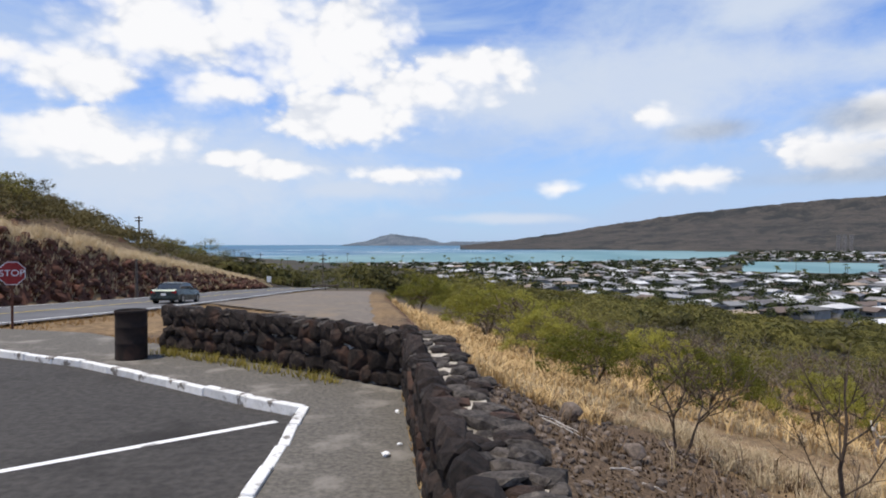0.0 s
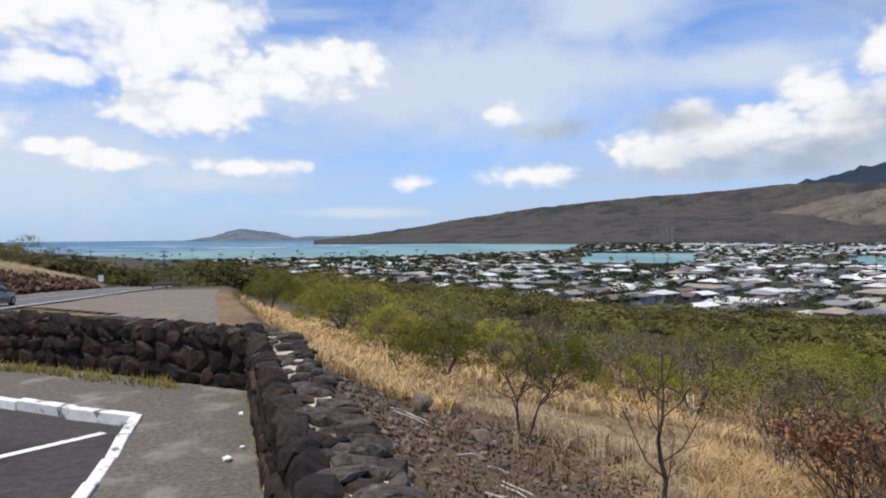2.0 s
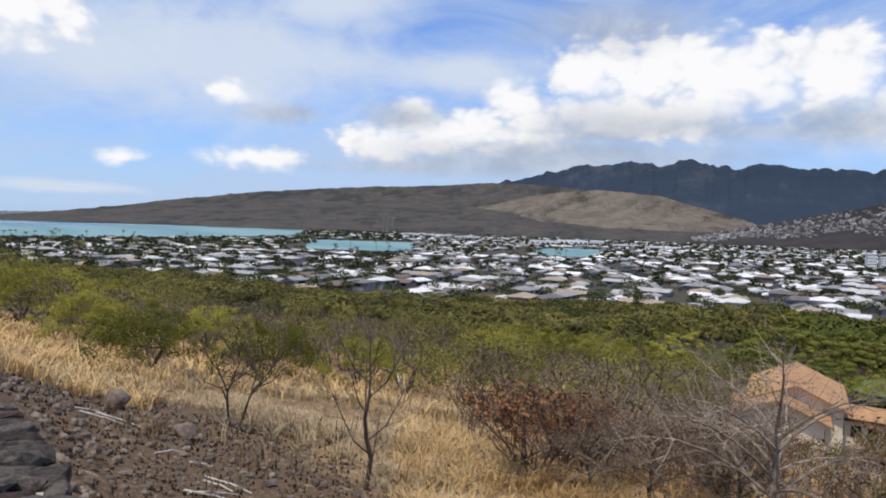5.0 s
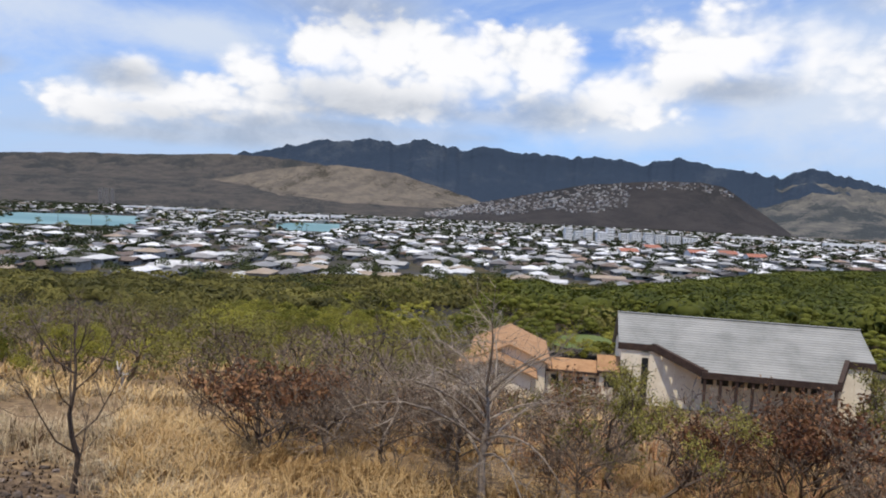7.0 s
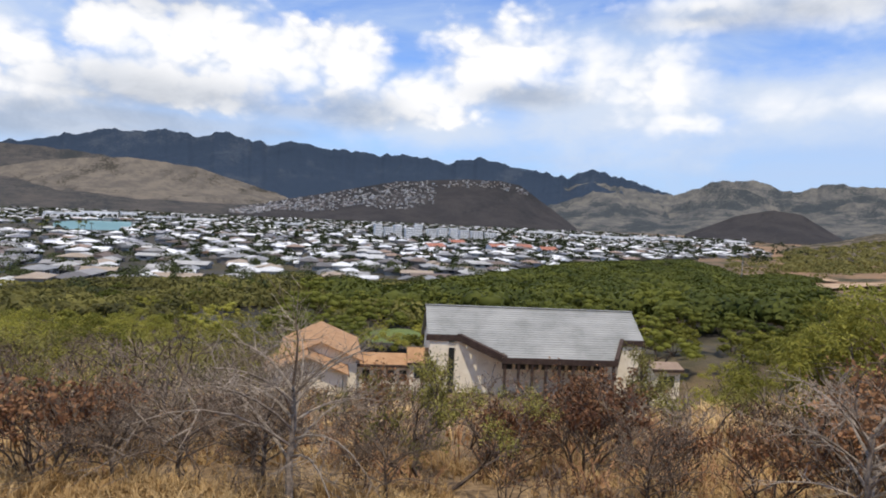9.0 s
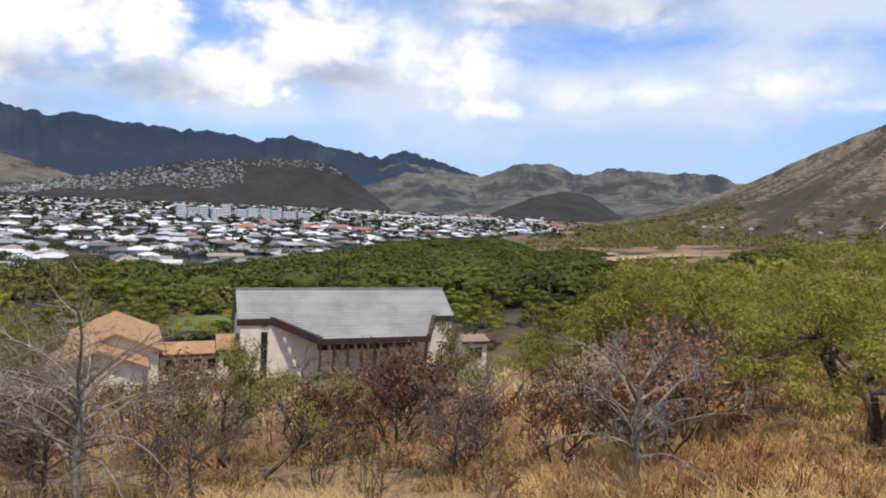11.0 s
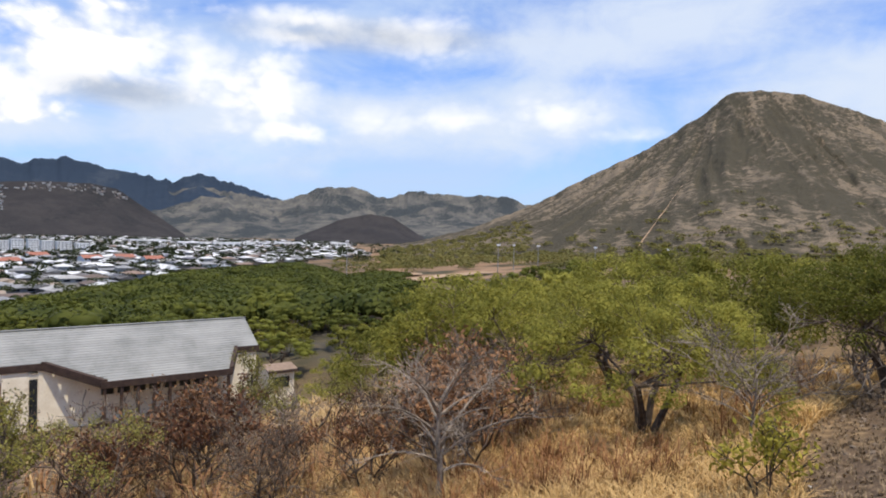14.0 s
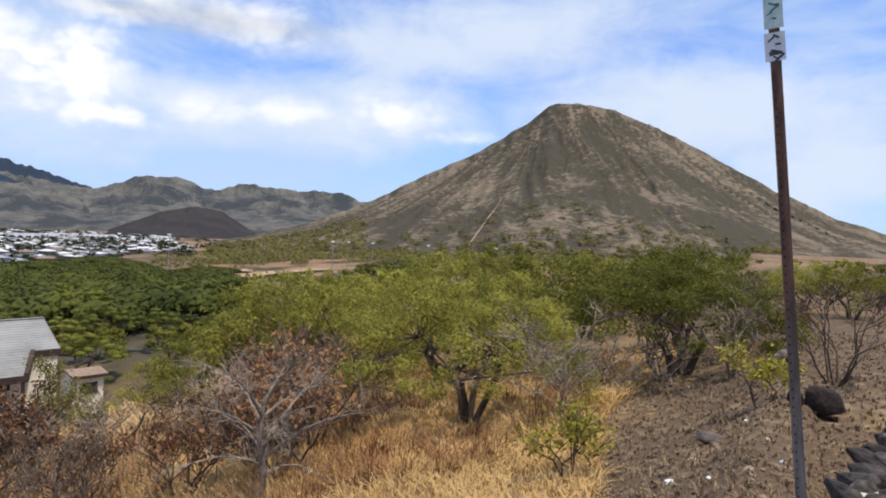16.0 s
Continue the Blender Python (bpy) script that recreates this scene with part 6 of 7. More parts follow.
def church():
    """x runs along the ridge, y away from the lookout, z from the ridge downwards."""
    along = (CHURCH_R - CHURCH_L)
    length = along.length
    turn = math.atan2(along.y, along.x)
    ridge = -8.72
    ob = thing("church", Matrix.Translation((CHURCH_L.x, CHURCH_L.y, ridge)) @ Matrix.Rotation(turn, 4, "Z") @ Matrix.Diagonal((1, 1, 1, 1)), "church with grey shingle roof and cream stone walls", "church")
    s = 0.6
    low, end = -7.6, -4.6
    # near slope in courses: the middle bay comes down further than the two ends
    courses = 22
    roof = new("roof")
    roof.parent = ob
    step = 7.6 / courses
    for k in range(courses):
        y0, y1 = -k * step, -(k + 1) * step - 0.05
        if y1 > end - 0.05:
            x0, x1 = -0.35, length + 0.35
        else:
            g = (-y1 - 4.6) / 3.0
            x0, x1 = 3.2 + 5.2 * min(1, g * 1.1), length - 2.4 - 1.6 * min(1, g)
        bm = bmesh.new()
        lift = 0.02
        slab(bm, [(x0, y0, y0 * s + lift), (x1, y0, y0 * s + lift), (x1, y1, y1 * s + lift + 0.035), (x0, y1, y1 * s + lift + 0.035)], 0.1)
        part("shingle_course", bm, GREYROOF, roof)
    bm = bmesh.new()
    slab(bm, [(-0.35, 0, 0), (length + 0.35, 0, 0), (length + 0.35, 8.5, -5.1), (-0.35, 8.5, -5.1)], 0.14)
    part("far_slope", bm, GREYROOF, roof)
    bm = bmesh.new()
    box(bm, (length + 0.8, 0.35, 0.12), (length / 2, 0, 0.08), 0.02)
    part("ridge_cap", bm, GREYROOF, roof)
    # walls
    base = -10.0
    bm = bmesh.new()
    box(bm, (length - 0.6, 12.4, 6.6), (length / 2, 1.6, base + 3.0))
    part("wall", bm, CREAM, ob, "cream nave wall under deep eaves")
    for x0, x1, y0 in ((0.0, 2.2, -4.7), (3.0, 5.7, -4.7), (length - 1.5, length + 0.1, -4.7)):
        bm = bmesh.new()
        box(bm, (x1 - x0, 0.5, 7.0), ((x0 + x1) / 2, y0 + 0.3, base + 3.35), 0.03)
        part("stone_pier", bm, CREAM, ob, "cream stone wall pier")
    bm = bmesh.new()
    box(bm, (0.4, 11.6, 5.6), (0.25, 1.2, base + 3.4))
    part("end_wall", bm, CREAM, ob)
    bm = bmesh.new()
    box(bm, (0.4, 11.6, 5.6), (length - 0.25, 1.2, base + 3.4))
    part("end_wall", bm, CREAM, ob)
    for x0, x1, yy, zz in ((-0.4, 4.2, end - 0.12, end * s - 0.3), (length - 2.6, length + 0.4, end - 0.12, end * s - 0.3), (8.0, length - 3.8, low - 0.12, low * s - 0.3)):
        bm = bmesh.new()
        box(bm, (x1 - x0, 0.18, 0.7), ((x0 + x1) / 2, yy, zz), 0.02)
        part("fascia", bm, BROWNTRIM, ob)
    for xa, xb in ((3.2, 8.2), (length - 2.6, length - 4.2)):
        bm = bmesh.new()
        slab(bm, [(xa, end - 0.1, end * s + 0.24), (xb, low - 0.1, low * s + 0.24), (xb + 0.45, low - 0.1, low * s + 0.24), (xa + 0.45, end - 0.1, end * s + 0.24)], 0.85)
        part("rake_board", bm, BROWNTRIM, ob)
    # posts are dark brown to stand in for the shade under the eave
    for k in range(9):
        bm = bmesh.new()
        box(bm, (0.28, 0.28, 3.6), (8.4 + k * (length - 12.6) / 8, -7.6, low * s - 1.9), 0.02)
        part("post", bm, BROWNTRIM, ob)
    # a dark panel, no real window: it stands in for shade in the slot
    bm = bmesh.new()
    box(bm, (0.7, 0.1, 5.6), (2.6, -4.66, base + 3.0), 0.02)
    part("window", bm, DARKGLASS, ob, "tall narrow dark panel for the shaded slot between piers")
    for k in range(8):
        bm = bmesh.new()
        box(bm, (1.2, 0.1, 1.5), (9.2 + k * (length - 12.6) / 8, -4.66, low * s - 1.2), 0.02)
        part("window", bm, DARKGLASS, ob)


church()


def gable_house(name, label, at, size, turn, wall_h, roof_h, roof_mat, wall_mat, over=0.6, windows=4, category="house", sink=1.5):
    """A gabled house: walls, two roof slopes, a ridge, fascias and windows."""
    w, d = size
    ob = thing(name, Matrix.Translation(at) @ Matrix.Rotation(turn, 4, "Z"), label, category)
    bm = bmesh.new()
    box(bm, (w, d, wall_h + sink), (0, 0, (wall_h - sink) / 2))
    top = []
    for x in (-w / 2, w / 2):
        tri = [bm.verts.new(p) for p in ((x, -d / 2, wall_h), (x, d / 2, wall_h), (x, 0, wall_h + roof_h * 0.97))]
        top.append(bm.faces.new(tri))
    part("wall", bm, wall_mat, ob)
    for s in (-1, 1):
        bm = bmesh.new()
        e = d / 2 + over
        drop = roof_h * over / (d / 2)
        slab(bm, [(-w / 2 - over, 0, wall_h + roof_h + 0.1), (w / 2 + over, 0, wall_h + roof_h + 0.1), (w / 2 + over, s * e, wall_h - drop + 0.1), (-w / 2 - over, s * e, wall_h - drop + 0.1)], 0.16)
        part("roof_slope", bm, roof_mat, ob)
        bm = bmesh.new()
        box(bm, (w + 2 * over, 0.1, 0.3), (0, s * (e + 0.03), wall_h - drop - 0.06))
        part("fascia", bm, BROWNTRIM, ob)
        for k in range(windows):
            bm = bmesh.new()
            box(bm, (w / windows * 0.6, 0.1, 1.2), (-w / 2 + (k + 0.5) * w / windows, s * (d / 2 + 0.02), wall_h - 1.4), 0.02)
            part("window", bm, DARKGLASS, ob)
    return ob


def polar(az, el, d):
    a = radians(az)
    return -math.sin(a) * d, math.cos(a) * d, EYE + math.tan(radians(el)) * d


x, y, z = polar(-65.4, -9.75, 76)
gable_house("parish_house", "low house with orange tile gable roof", (x, y, z - 5.6), (12, 7.8), radians(25), 3.0, 1.7, ORANGEROOF, CREAM)
x, y, z = polar(-64.3, -11.3, 70)
gable_house("parish_annex", "lower annex with orange tile roof", (x, y, z - 4.9), (7.0, 7.4), radians(25), 2.6, 1.5, ORANGEROOF, CREAM)
x, y, z = polar(-71.0, -12.15, 78)
wing = gable_house("covered_walkway", "long low wing with orange roof and dark openings", (x, y, z - 3.4), (8.5, 4.0), radians(-70), 2.7, 0.7, ORANGEROOF, CREAM, 0.5, 6)
x, y, z = polar(-74.1, -11.6, 77)
gable_house("porch", "small porch with orange roof beside the church", (x, y, z - 4.6), (2.6, 3.0), radians(-70), 3.4, 1.2, ORANGEROOF, CREAM, 0.3, 1)
x, y, z = polar(-94.6, -11.2, 78)
gable_house("storage_shed", "small cream shed with flat brown roof beside the church", (x, y, z - 3.0), (3.0, 3.0), radians(-70), 2.6, 0.4, surface("brown_felt_roof", (0.2, 0.14, 0.1), (0.3, 0.22, 0.16), 2.0, 0.9, 0.3), CREAM, 0.3, 1)
x, y, z = polar(-71.4, -10.6, 104)
LAWN = surface("mown_lawn", (0.085, 0.115, 0.03), (0.13, 0.165, 0.05), 1.5, 0.95, 0.4, fine=9)
lawn = link_mesh("lawn", [(x + math.cos(k * math.tau / 24) * 6.5, y + math.sin(k * math.tau / 24) * 4.5, z + 0.9 * (k % 2) * 0.02) for k in range(24)], [tuple(range(24))], LAWN)
tagged(lawn, "mown green lawn beyond the church roof", "lawn", kind="structure")

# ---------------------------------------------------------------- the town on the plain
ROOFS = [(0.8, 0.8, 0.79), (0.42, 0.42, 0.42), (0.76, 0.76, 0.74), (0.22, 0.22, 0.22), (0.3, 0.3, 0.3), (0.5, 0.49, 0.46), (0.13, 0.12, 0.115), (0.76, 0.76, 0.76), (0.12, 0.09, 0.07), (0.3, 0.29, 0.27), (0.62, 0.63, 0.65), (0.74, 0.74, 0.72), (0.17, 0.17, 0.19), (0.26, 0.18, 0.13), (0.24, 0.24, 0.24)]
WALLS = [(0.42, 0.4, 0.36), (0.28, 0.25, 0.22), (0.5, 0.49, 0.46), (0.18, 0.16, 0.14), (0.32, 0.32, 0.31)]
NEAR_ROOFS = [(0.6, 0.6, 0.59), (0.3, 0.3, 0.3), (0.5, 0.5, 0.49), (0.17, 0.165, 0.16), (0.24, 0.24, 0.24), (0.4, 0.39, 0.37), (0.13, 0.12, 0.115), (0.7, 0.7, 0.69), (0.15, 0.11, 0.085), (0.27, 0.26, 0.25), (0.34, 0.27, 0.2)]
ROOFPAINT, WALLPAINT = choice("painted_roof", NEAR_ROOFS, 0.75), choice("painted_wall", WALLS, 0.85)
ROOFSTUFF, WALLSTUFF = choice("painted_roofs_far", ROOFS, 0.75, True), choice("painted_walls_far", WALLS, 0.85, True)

BAYROOFS = choice("grey_roofs_far", NEAR_ROOFS, 0.75, True)


def house_form(w, d, wall_h, roof_h, over, hip):
    """Walls and roof of a bungalow as corner lists."""
    a, b = w / 2, d / 2
    wall = ([(-a, -b, -1), (a, -b, -1), (a, b, -1), (-a, b, -1), (-a, -b, wall_h), (a, -b, wall_h), (a, b, wall_h), (-a, b, wall_h)],
            [(0, 1, 5, 4), (1, 2, 6, 5), (2, 3, 7, 6), (3, 0, 4, 7)])
    p, q = a + over, b + over
    r = p - (q if hip else 0)
    z0, z1 = wall_h - 0.15, wall_h + roof_h
    roof = ([(-p, -q, z0), (p, -q, z0), (p, q, z0), (-p, q, z0), (-r, 0, z1), (r, 0, z1), (-p, -q, z0 - 0.25), (p, -q, z0 - 0.25), (p, q, z0 - 0.25), (-p, q, z0 - 0.25)],
            [(0, 1, 5, 4), (2, 3, 4, 5), (1, 2, 5), (3, 0, 4), (0, 6, 7, 1), (1, 7, 8, 2), (2, 8, 9, 3), (3, 9, 6, 0), (9, 8, 7, 6)])
    return wall, roof


FORMS = [house_form(17, 11, 3.0, 1.1, 0.9, False), house_form(20, 9, 3.0, 1.2, 0.8, False), house_form(13, 10, 5.2, 1.5, 0.8, True), house_form(15, 11, 3.0, 1.2, 1.0, False), house_form(20, 12, 3.0, 1.3, 0.9, False), house_form(11, 9, 3.0, 1.5, 0.8, False)]


def house_thing(k):
    ob = thing("house", Matrix(), "bungalow with a weathered low-pitched roof among trees", "house", "town houses")
    wall, roof = FORMS[k]
    body = link_mesh("wall", *wall, WALLPAINT, ob)
    link_mesh("roof", *roof, ROOFPAINT, ob)
    a, b = wall[0][1][0], wall[0][2][1]
    h = wall[0][4][2]
    for sy in (-1, 1):
        for j in range(2):
            bm = bmesh.new()
            box(bm, (a * 0.5, 0.12, 1.1), ((j - 0.5) * a * 0.95, sy * (b + 0.02), h - 1.5))
            part("window", bm, DARKGLASS, body)
    return ob


def in_water(x, y):
    for poly in [BAY] + LAGOONS:
        odd = False
        for (ax, ay), (bx, by) in zip(poly, poly[1:] + poly[:1]):
            if (ay > y) != (by > y) and x < (bx - ax) * (y - ay) / (by - ay) + ax:
                odd = not odd
        if odd:
            return True
    return False


def by_the_shore(x, y):
    """Just on the near side of water, where nothing tall stands in the way."""
    return any(in_water(x * k, y * k) for k in (1.0, 1.04, 1.09, 1.14, 1.19))


def town():
    rng = random.Random(5)
    spots = []
    turn = radians(24)
    c, s = math.cos(turn), math.sin(turn)
    for i in range(-105, 150):
        for j in range(-108, 156):
            u = i * 18.5 + (6 if (j // 2) % 2 else 0) + rng.uniform(-2.5, 2.5)
            v = j * 20 + (7 if j % 2 else 0) + rng.uniform(-2.5, 2.5)
            x, y = u * c - v * s + 300, u * s + v * c + 600
            d, a = math.hypot(x, y), math.degrees(math.atan2(-x, y))
            if not -100.5 < a < 16 or d < town_start(a) - 62 or d > 2100 or rng.random() < 0.1 + 0.25 * (d > 1400):
                continue
            if a > -26 and d > 1250 or by_the_shore(x, y) or in_water(x * 0.985, y * 0.985):
                continue
            if -84 < a < -68 and 900 < d < 1040:
                continue
            w = 55 * math.sin(y / 190 + x / 310) + 30 * math.sin(x / 120)
            x, y = x + w * 0.8, y - w * 0.5
            if by_the_shore(x, y) or math.hypot(x, y) < town_start(math.degrees(math.atan2(-x, y))) - 70:
                continue
            spots.append((d, x, y, turn + (math.pi / 2 if rng.random() < 0.3 else 0) + rng.uniform(-0.12, 0.12), rng.randrange(6)))
    spots.sort()
    protos = {}
    for d, x, y, t, k in spots[:175]:
        m = Matrix.Translation((x, y, SEA + 1)) @ Matrix.Rotation(t, 4, "Z")
        if k not in protos:
            protos[k] = house_thing(k)
            protos[k].matrix_basis = m
        else:
            copy_thing(protos[k], m)
    wv, wf, rv, rf, bv, bf = [], [], [], [], [], []
    for d, x, y, t, k in spots[175:]:
        wall, roof = FORMS[k]
        bay = math.degrees(math.atan2(-x, y)) > -33 + 8 * math.sin(d * 0.02)
        cs, sn = math.cos(t), math.sin(t)
        for (vs, fs), V, F in ((wall, wv, wf), (roof, bv if bay else rv, bf if bay else rf)):
            n = len(V)
            V += [(x + p[0] * cs - p[1] * sn, y + p[0] * sn + p[1] * cs, p[2] + SEA + 1) for p in vs]
            F += [tuple(i + n for i in f) for f in fs]
    far = thing("distant_houses", Matrix(), "dense far bungalow roofs of the coastal suburb", "houses")
    far["kind"] = "stuff"
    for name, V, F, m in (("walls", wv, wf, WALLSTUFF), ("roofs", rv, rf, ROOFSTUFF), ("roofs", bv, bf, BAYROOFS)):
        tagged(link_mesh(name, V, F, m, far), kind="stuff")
    return spots


SPOTS = town()


def round_clumps(name, spots, label, material, seed, leaves=46, size=0.75, stray=0.45, crown=1.0, core=False, base=None):
    """Garden trees of the town: loose leaf heaps on short trunks, in one mesh."""
    rng = np.random.default_rng(seed)
    pts, ways = [], []
    for i, (x, y, h, w) in enumerate(spots):
        q = rng.normal(size=(leaves, 3))
        q /= np.linalg.norm(q, axis=1)[:, None]
        q[:, 2] = np.abs(q[:, 2]) - 0.25
        q *= rng.random((leaves, 1)) ** 0.22 * np.array([w / 2, w / 2, h * 0.5])
        pts.append(q * np.array([1, 1, crown]) + np.array([x, y, (base[i] if base else land_at(x, y)) + h * (1 - 0.5 * crown)]))
        out = q / np.array([w / 2, w / 2, h * 0.5])
        out[:, 2] += 0.5
        ways.append(out)
    v, f = leaf_mesh(np.concatenate(pts), size, rng, 0.7, 0.1, 3, np.concatenate(ways), stray)
    if core:
        crng = random.Random(seed)
        inner_mass(v, f, [((x + crng.uniform(-0.25, 0.25) * w, y + crng.uniform(-0.25, 0.25) * w, land_at(x, y) + h * (1 - 0.55 * crown)), (w * 0.2, w * 0.2, h * 0.27 * crown)) for x, y, h, w in spots for _ in range(3)], crng)
    ob = link_mesh(name, v, f, material, smooth=True)
    return tagged(ob, label, "trees", kind="stuff")


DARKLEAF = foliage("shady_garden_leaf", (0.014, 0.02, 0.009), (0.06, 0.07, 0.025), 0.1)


HILLSCRUB = foliage("brown_olive_scrub", (0.05, 0.044, 0.02), (0.17, 0.14, 0.058), 0.25, 0.3, 0.12, 1.6)


def town_trees():
    rng = random.Random(9)
    gardens = []
    for d, x, y, t, k in SPOTS:
        for _ in range((3 if math.degrees(math.atan2(-x, y)) > -33 else 1) + (rng.random() < 0.3)):
            gardens.append((x + rng.uniform(-14, 14), y + rng.uniform(-14, 14), rng.uniform(4, 8.5), rng.uniform(5, 12)))
    for _ in range(900):
        a, d = radians(rng.uniform(-106, 14)), rng.uniform(700, 2300)
        x, y = -math.sin(a) * d, math.cos(a) * d
        if not by_the_shore(x, y):
            gardens.append((x, y, rng.uniform(5, 10), rng.uniform(8, 18)))
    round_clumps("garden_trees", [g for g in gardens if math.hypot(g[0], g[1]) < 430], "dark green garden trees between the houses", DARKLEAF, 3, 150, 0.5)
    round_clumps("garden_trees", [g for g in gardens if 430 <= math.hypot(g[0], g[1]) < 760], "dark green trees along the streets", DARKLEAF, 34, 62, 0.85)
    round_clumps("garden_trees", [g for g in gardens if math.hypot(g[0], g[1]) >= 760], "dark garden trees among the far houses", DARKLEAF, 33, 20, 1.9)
    # the wooded belt at the foot of the slope towards the shore
    belt = []
    for _ in range(5600):
        a = radians(rng.uniform(-74, 16))
        d = rng.uniform(140, 900)
        x, y = -math.sin(a) * d, math.cos(a) * d
        if d < town_start(math.degrees(a)) + 55 and beyond_edge(x, y) > 25 and clear_of_buildings(x, y, math.degrees(a), d):
            h = min(rng.uniform(4, 8), canopy_room(x, y) * rng.uniform(0.55, 1.05))
            if h > 1.2 and fbm(x * 0.03, y * 0.03, 51) > 0.4:
                belt.append((x, y, h, rng.uniform(7, 13)))
    for _ in range(1500):
        a = rng.uniform(-74, 4)
        d = town_start(a) + rng.uniform(-95, 5)
        x, y = -math.sin(radians(a)) * d, math.cos(radians(a)) * d
        if beyond_edge(x, y) > 25 and clear_of_buildings(x, y, a, d) and not by_the_shore(x, y):
            belt.append((x, y, rng.uniform(1.8, 4.2), rng.uniform(5, 10)))
    far = []
    for _ in range(2100):
        a, d = radians(rng.uniform(-105, -66)), rng.uniform(150, 1150)
        x, y = -math.sin(a) * d, math.cos(a) * d
        h = min(rng.uniform(6, 11), canopy_room(x, y))
        if d < town_start(math.degrees(a)) - 10 and h > 3:
            far.append((x, y, h, rng.uniform(12, 20)))
    hill = []
    for _ in range(2600):
        a, d = radians(rng.uniform(8, 46)), rng.uniform(45, 190)
        x, y = -math.sin(a) * d, math.cos(a) * d
        side = road_mid(y) - 5.6 - x
        if side > 7 + 2.5 * math.sin(y * 0.23) and side < 60:
            hill.append((x, y, rng.uniform(1.2, 3.0), rng.uniform(2.2, 4.6)))
    round_clumps("hill_scrub", hill, "dense brown-olive scrub on the hill above the road", HILLSCRUB, 14, 70, 0.14, 0.4)
    apron, floor = [], []
    g = SLOPES["crater_cone"]
    rows, cols = g.shape[:2]
    for _ in range(4600):
        v, j = rng.random() ** 1.7 * 0.75, rng.randrange(cols - 1)
        az = -103 - 0.15 * j
        if az < -116 and v > 0.1 + 0.3 * rng.random() ** 2 or rng.random() > 0.9:
            continue
        i = int(v / 1.25 * (rows - 1))
        x, y, z = g[i, j]
        apron.append((x, y, rng.uniform(4, 9), rng.uniform(8, 18)))
        floor.append(float(z) - 0.5)
    round_clumps("apron_scrub", apron, "olive thorn scrub spreading over the foot of the cone", SCRUBBROWN, 18, 30, 1.5, 0.25, base=floor)
    coast = []
    for _ in range(2200):
        a, d = radians(rng.uniform(0, 19.5)), rng.uniform(110, 760)
        x, y = -math.sin(a) * d, math.cos(a) * d
        h = min(rng.uniform(2.5, 6), EYE - d * math.tan(radians(1.6)) - land_at(x, y))
        if abs(x - road_mid(y)) > 8 and h > 1.2 and not by_the_shore(x, y):
            coast.append((x, y, h, rng.uniform(4, 9)))
    round_clumps("coast_scrub", coast, "olive scrub between the road and the shore", BELTOLIVE, 12, 40, 0.55, 0.3)
    flat = []
    for _ in range(3300):
        a = rng.uniform(-150, -99)
        d = rng.uniform(420, 1000 if a < -116 else 1900)
        x, y = -math.sin(radians(a)) * d, math.cos(radians(a)) * d
        if -112.5 < a < -101 and 400 < d < 540 or -133.5 < a < -127.5 and 520 < d < 600:
            continue
        h = min(rng.uniform(4, 9) * (1 + 0.6 * (d > 1000)), canopy_room(x, y) + 20 * (d > 540))
        if h > 2:
            flat.append((x, y, h, rng.uniform(8, 16) * (1 + 0.8 * (d > 1000))))
    round_clumps("scrub_belt", flat, "dusty brown-green scrub covering the flat before the cone", SCRUBBROWN, 8, 22, 1.1, 0.25)
    round_clumps("tree_belt", far, "green trees filling the low ground before the town", BELTGREEN, 6, 105, 0.75, 0.3, 0.8, True)
    round_clumps("wooded_belt", belt or [(0, 600, 6, 8)], "olive trees at the foot of the slope", BELTOLIVE, 4, 56, 0.7, 0.3, 0.8)


town_trees()


def palm(seed, h):
    rng = random.Random(seed)
    ob = thing("palm", Matrix(), "tall coconut palm by the shore", "palm tree", "shore palms")
    bm = bmesh.new()
    lean = rng.uniform(-0.08, 0.08)
    for k in range(5):
        tube(bm, (lean * h * (k / 5) ** 2, 0, h * k / 5), (lean * h * ((k + 1) / 5) ** 2, 0, h * (k + 1) / 5), 0.3 - 0.03 * k, 0.27 - 0.03 * k, 6, False)
    part("trunk", bm, BARK, ob)
    bm = bmesh.new()
    for k in range(16):
        a, up = k * 2.4, rng.uniform(-0.5, 0.9)
        p = Vector((lean * h, 0, h))
        d = Vector((math.cos(a), math.sin(a), up)).normalized()
        side = Vector((-math.sin(a), math.cos(a), 0))
        last = None
        for s in range(5):
            w = (0.35, 0.8, 0.85, 0.6, 0.08)[s]
            q = p + d * 0.85 * s - Vector((0, 0, 0.11 * s * s))
            now = (bm.verts.new(q - side * w * 0.6 - Vector((0, 0, 0.25 * w))), bm.verts.new(q), bm.verts.new(q + side * w * 0.6 - Vector((0, 0, 0.25 * w))))
            if last:
                bm.faces.new((last[0], now[0], now[1], last[1]))
                bm.faces.new((last[1], now[1], now[2], last[2]))
            last = now
    part("crown", bm, DEEPGREEN, ob)
    return ob


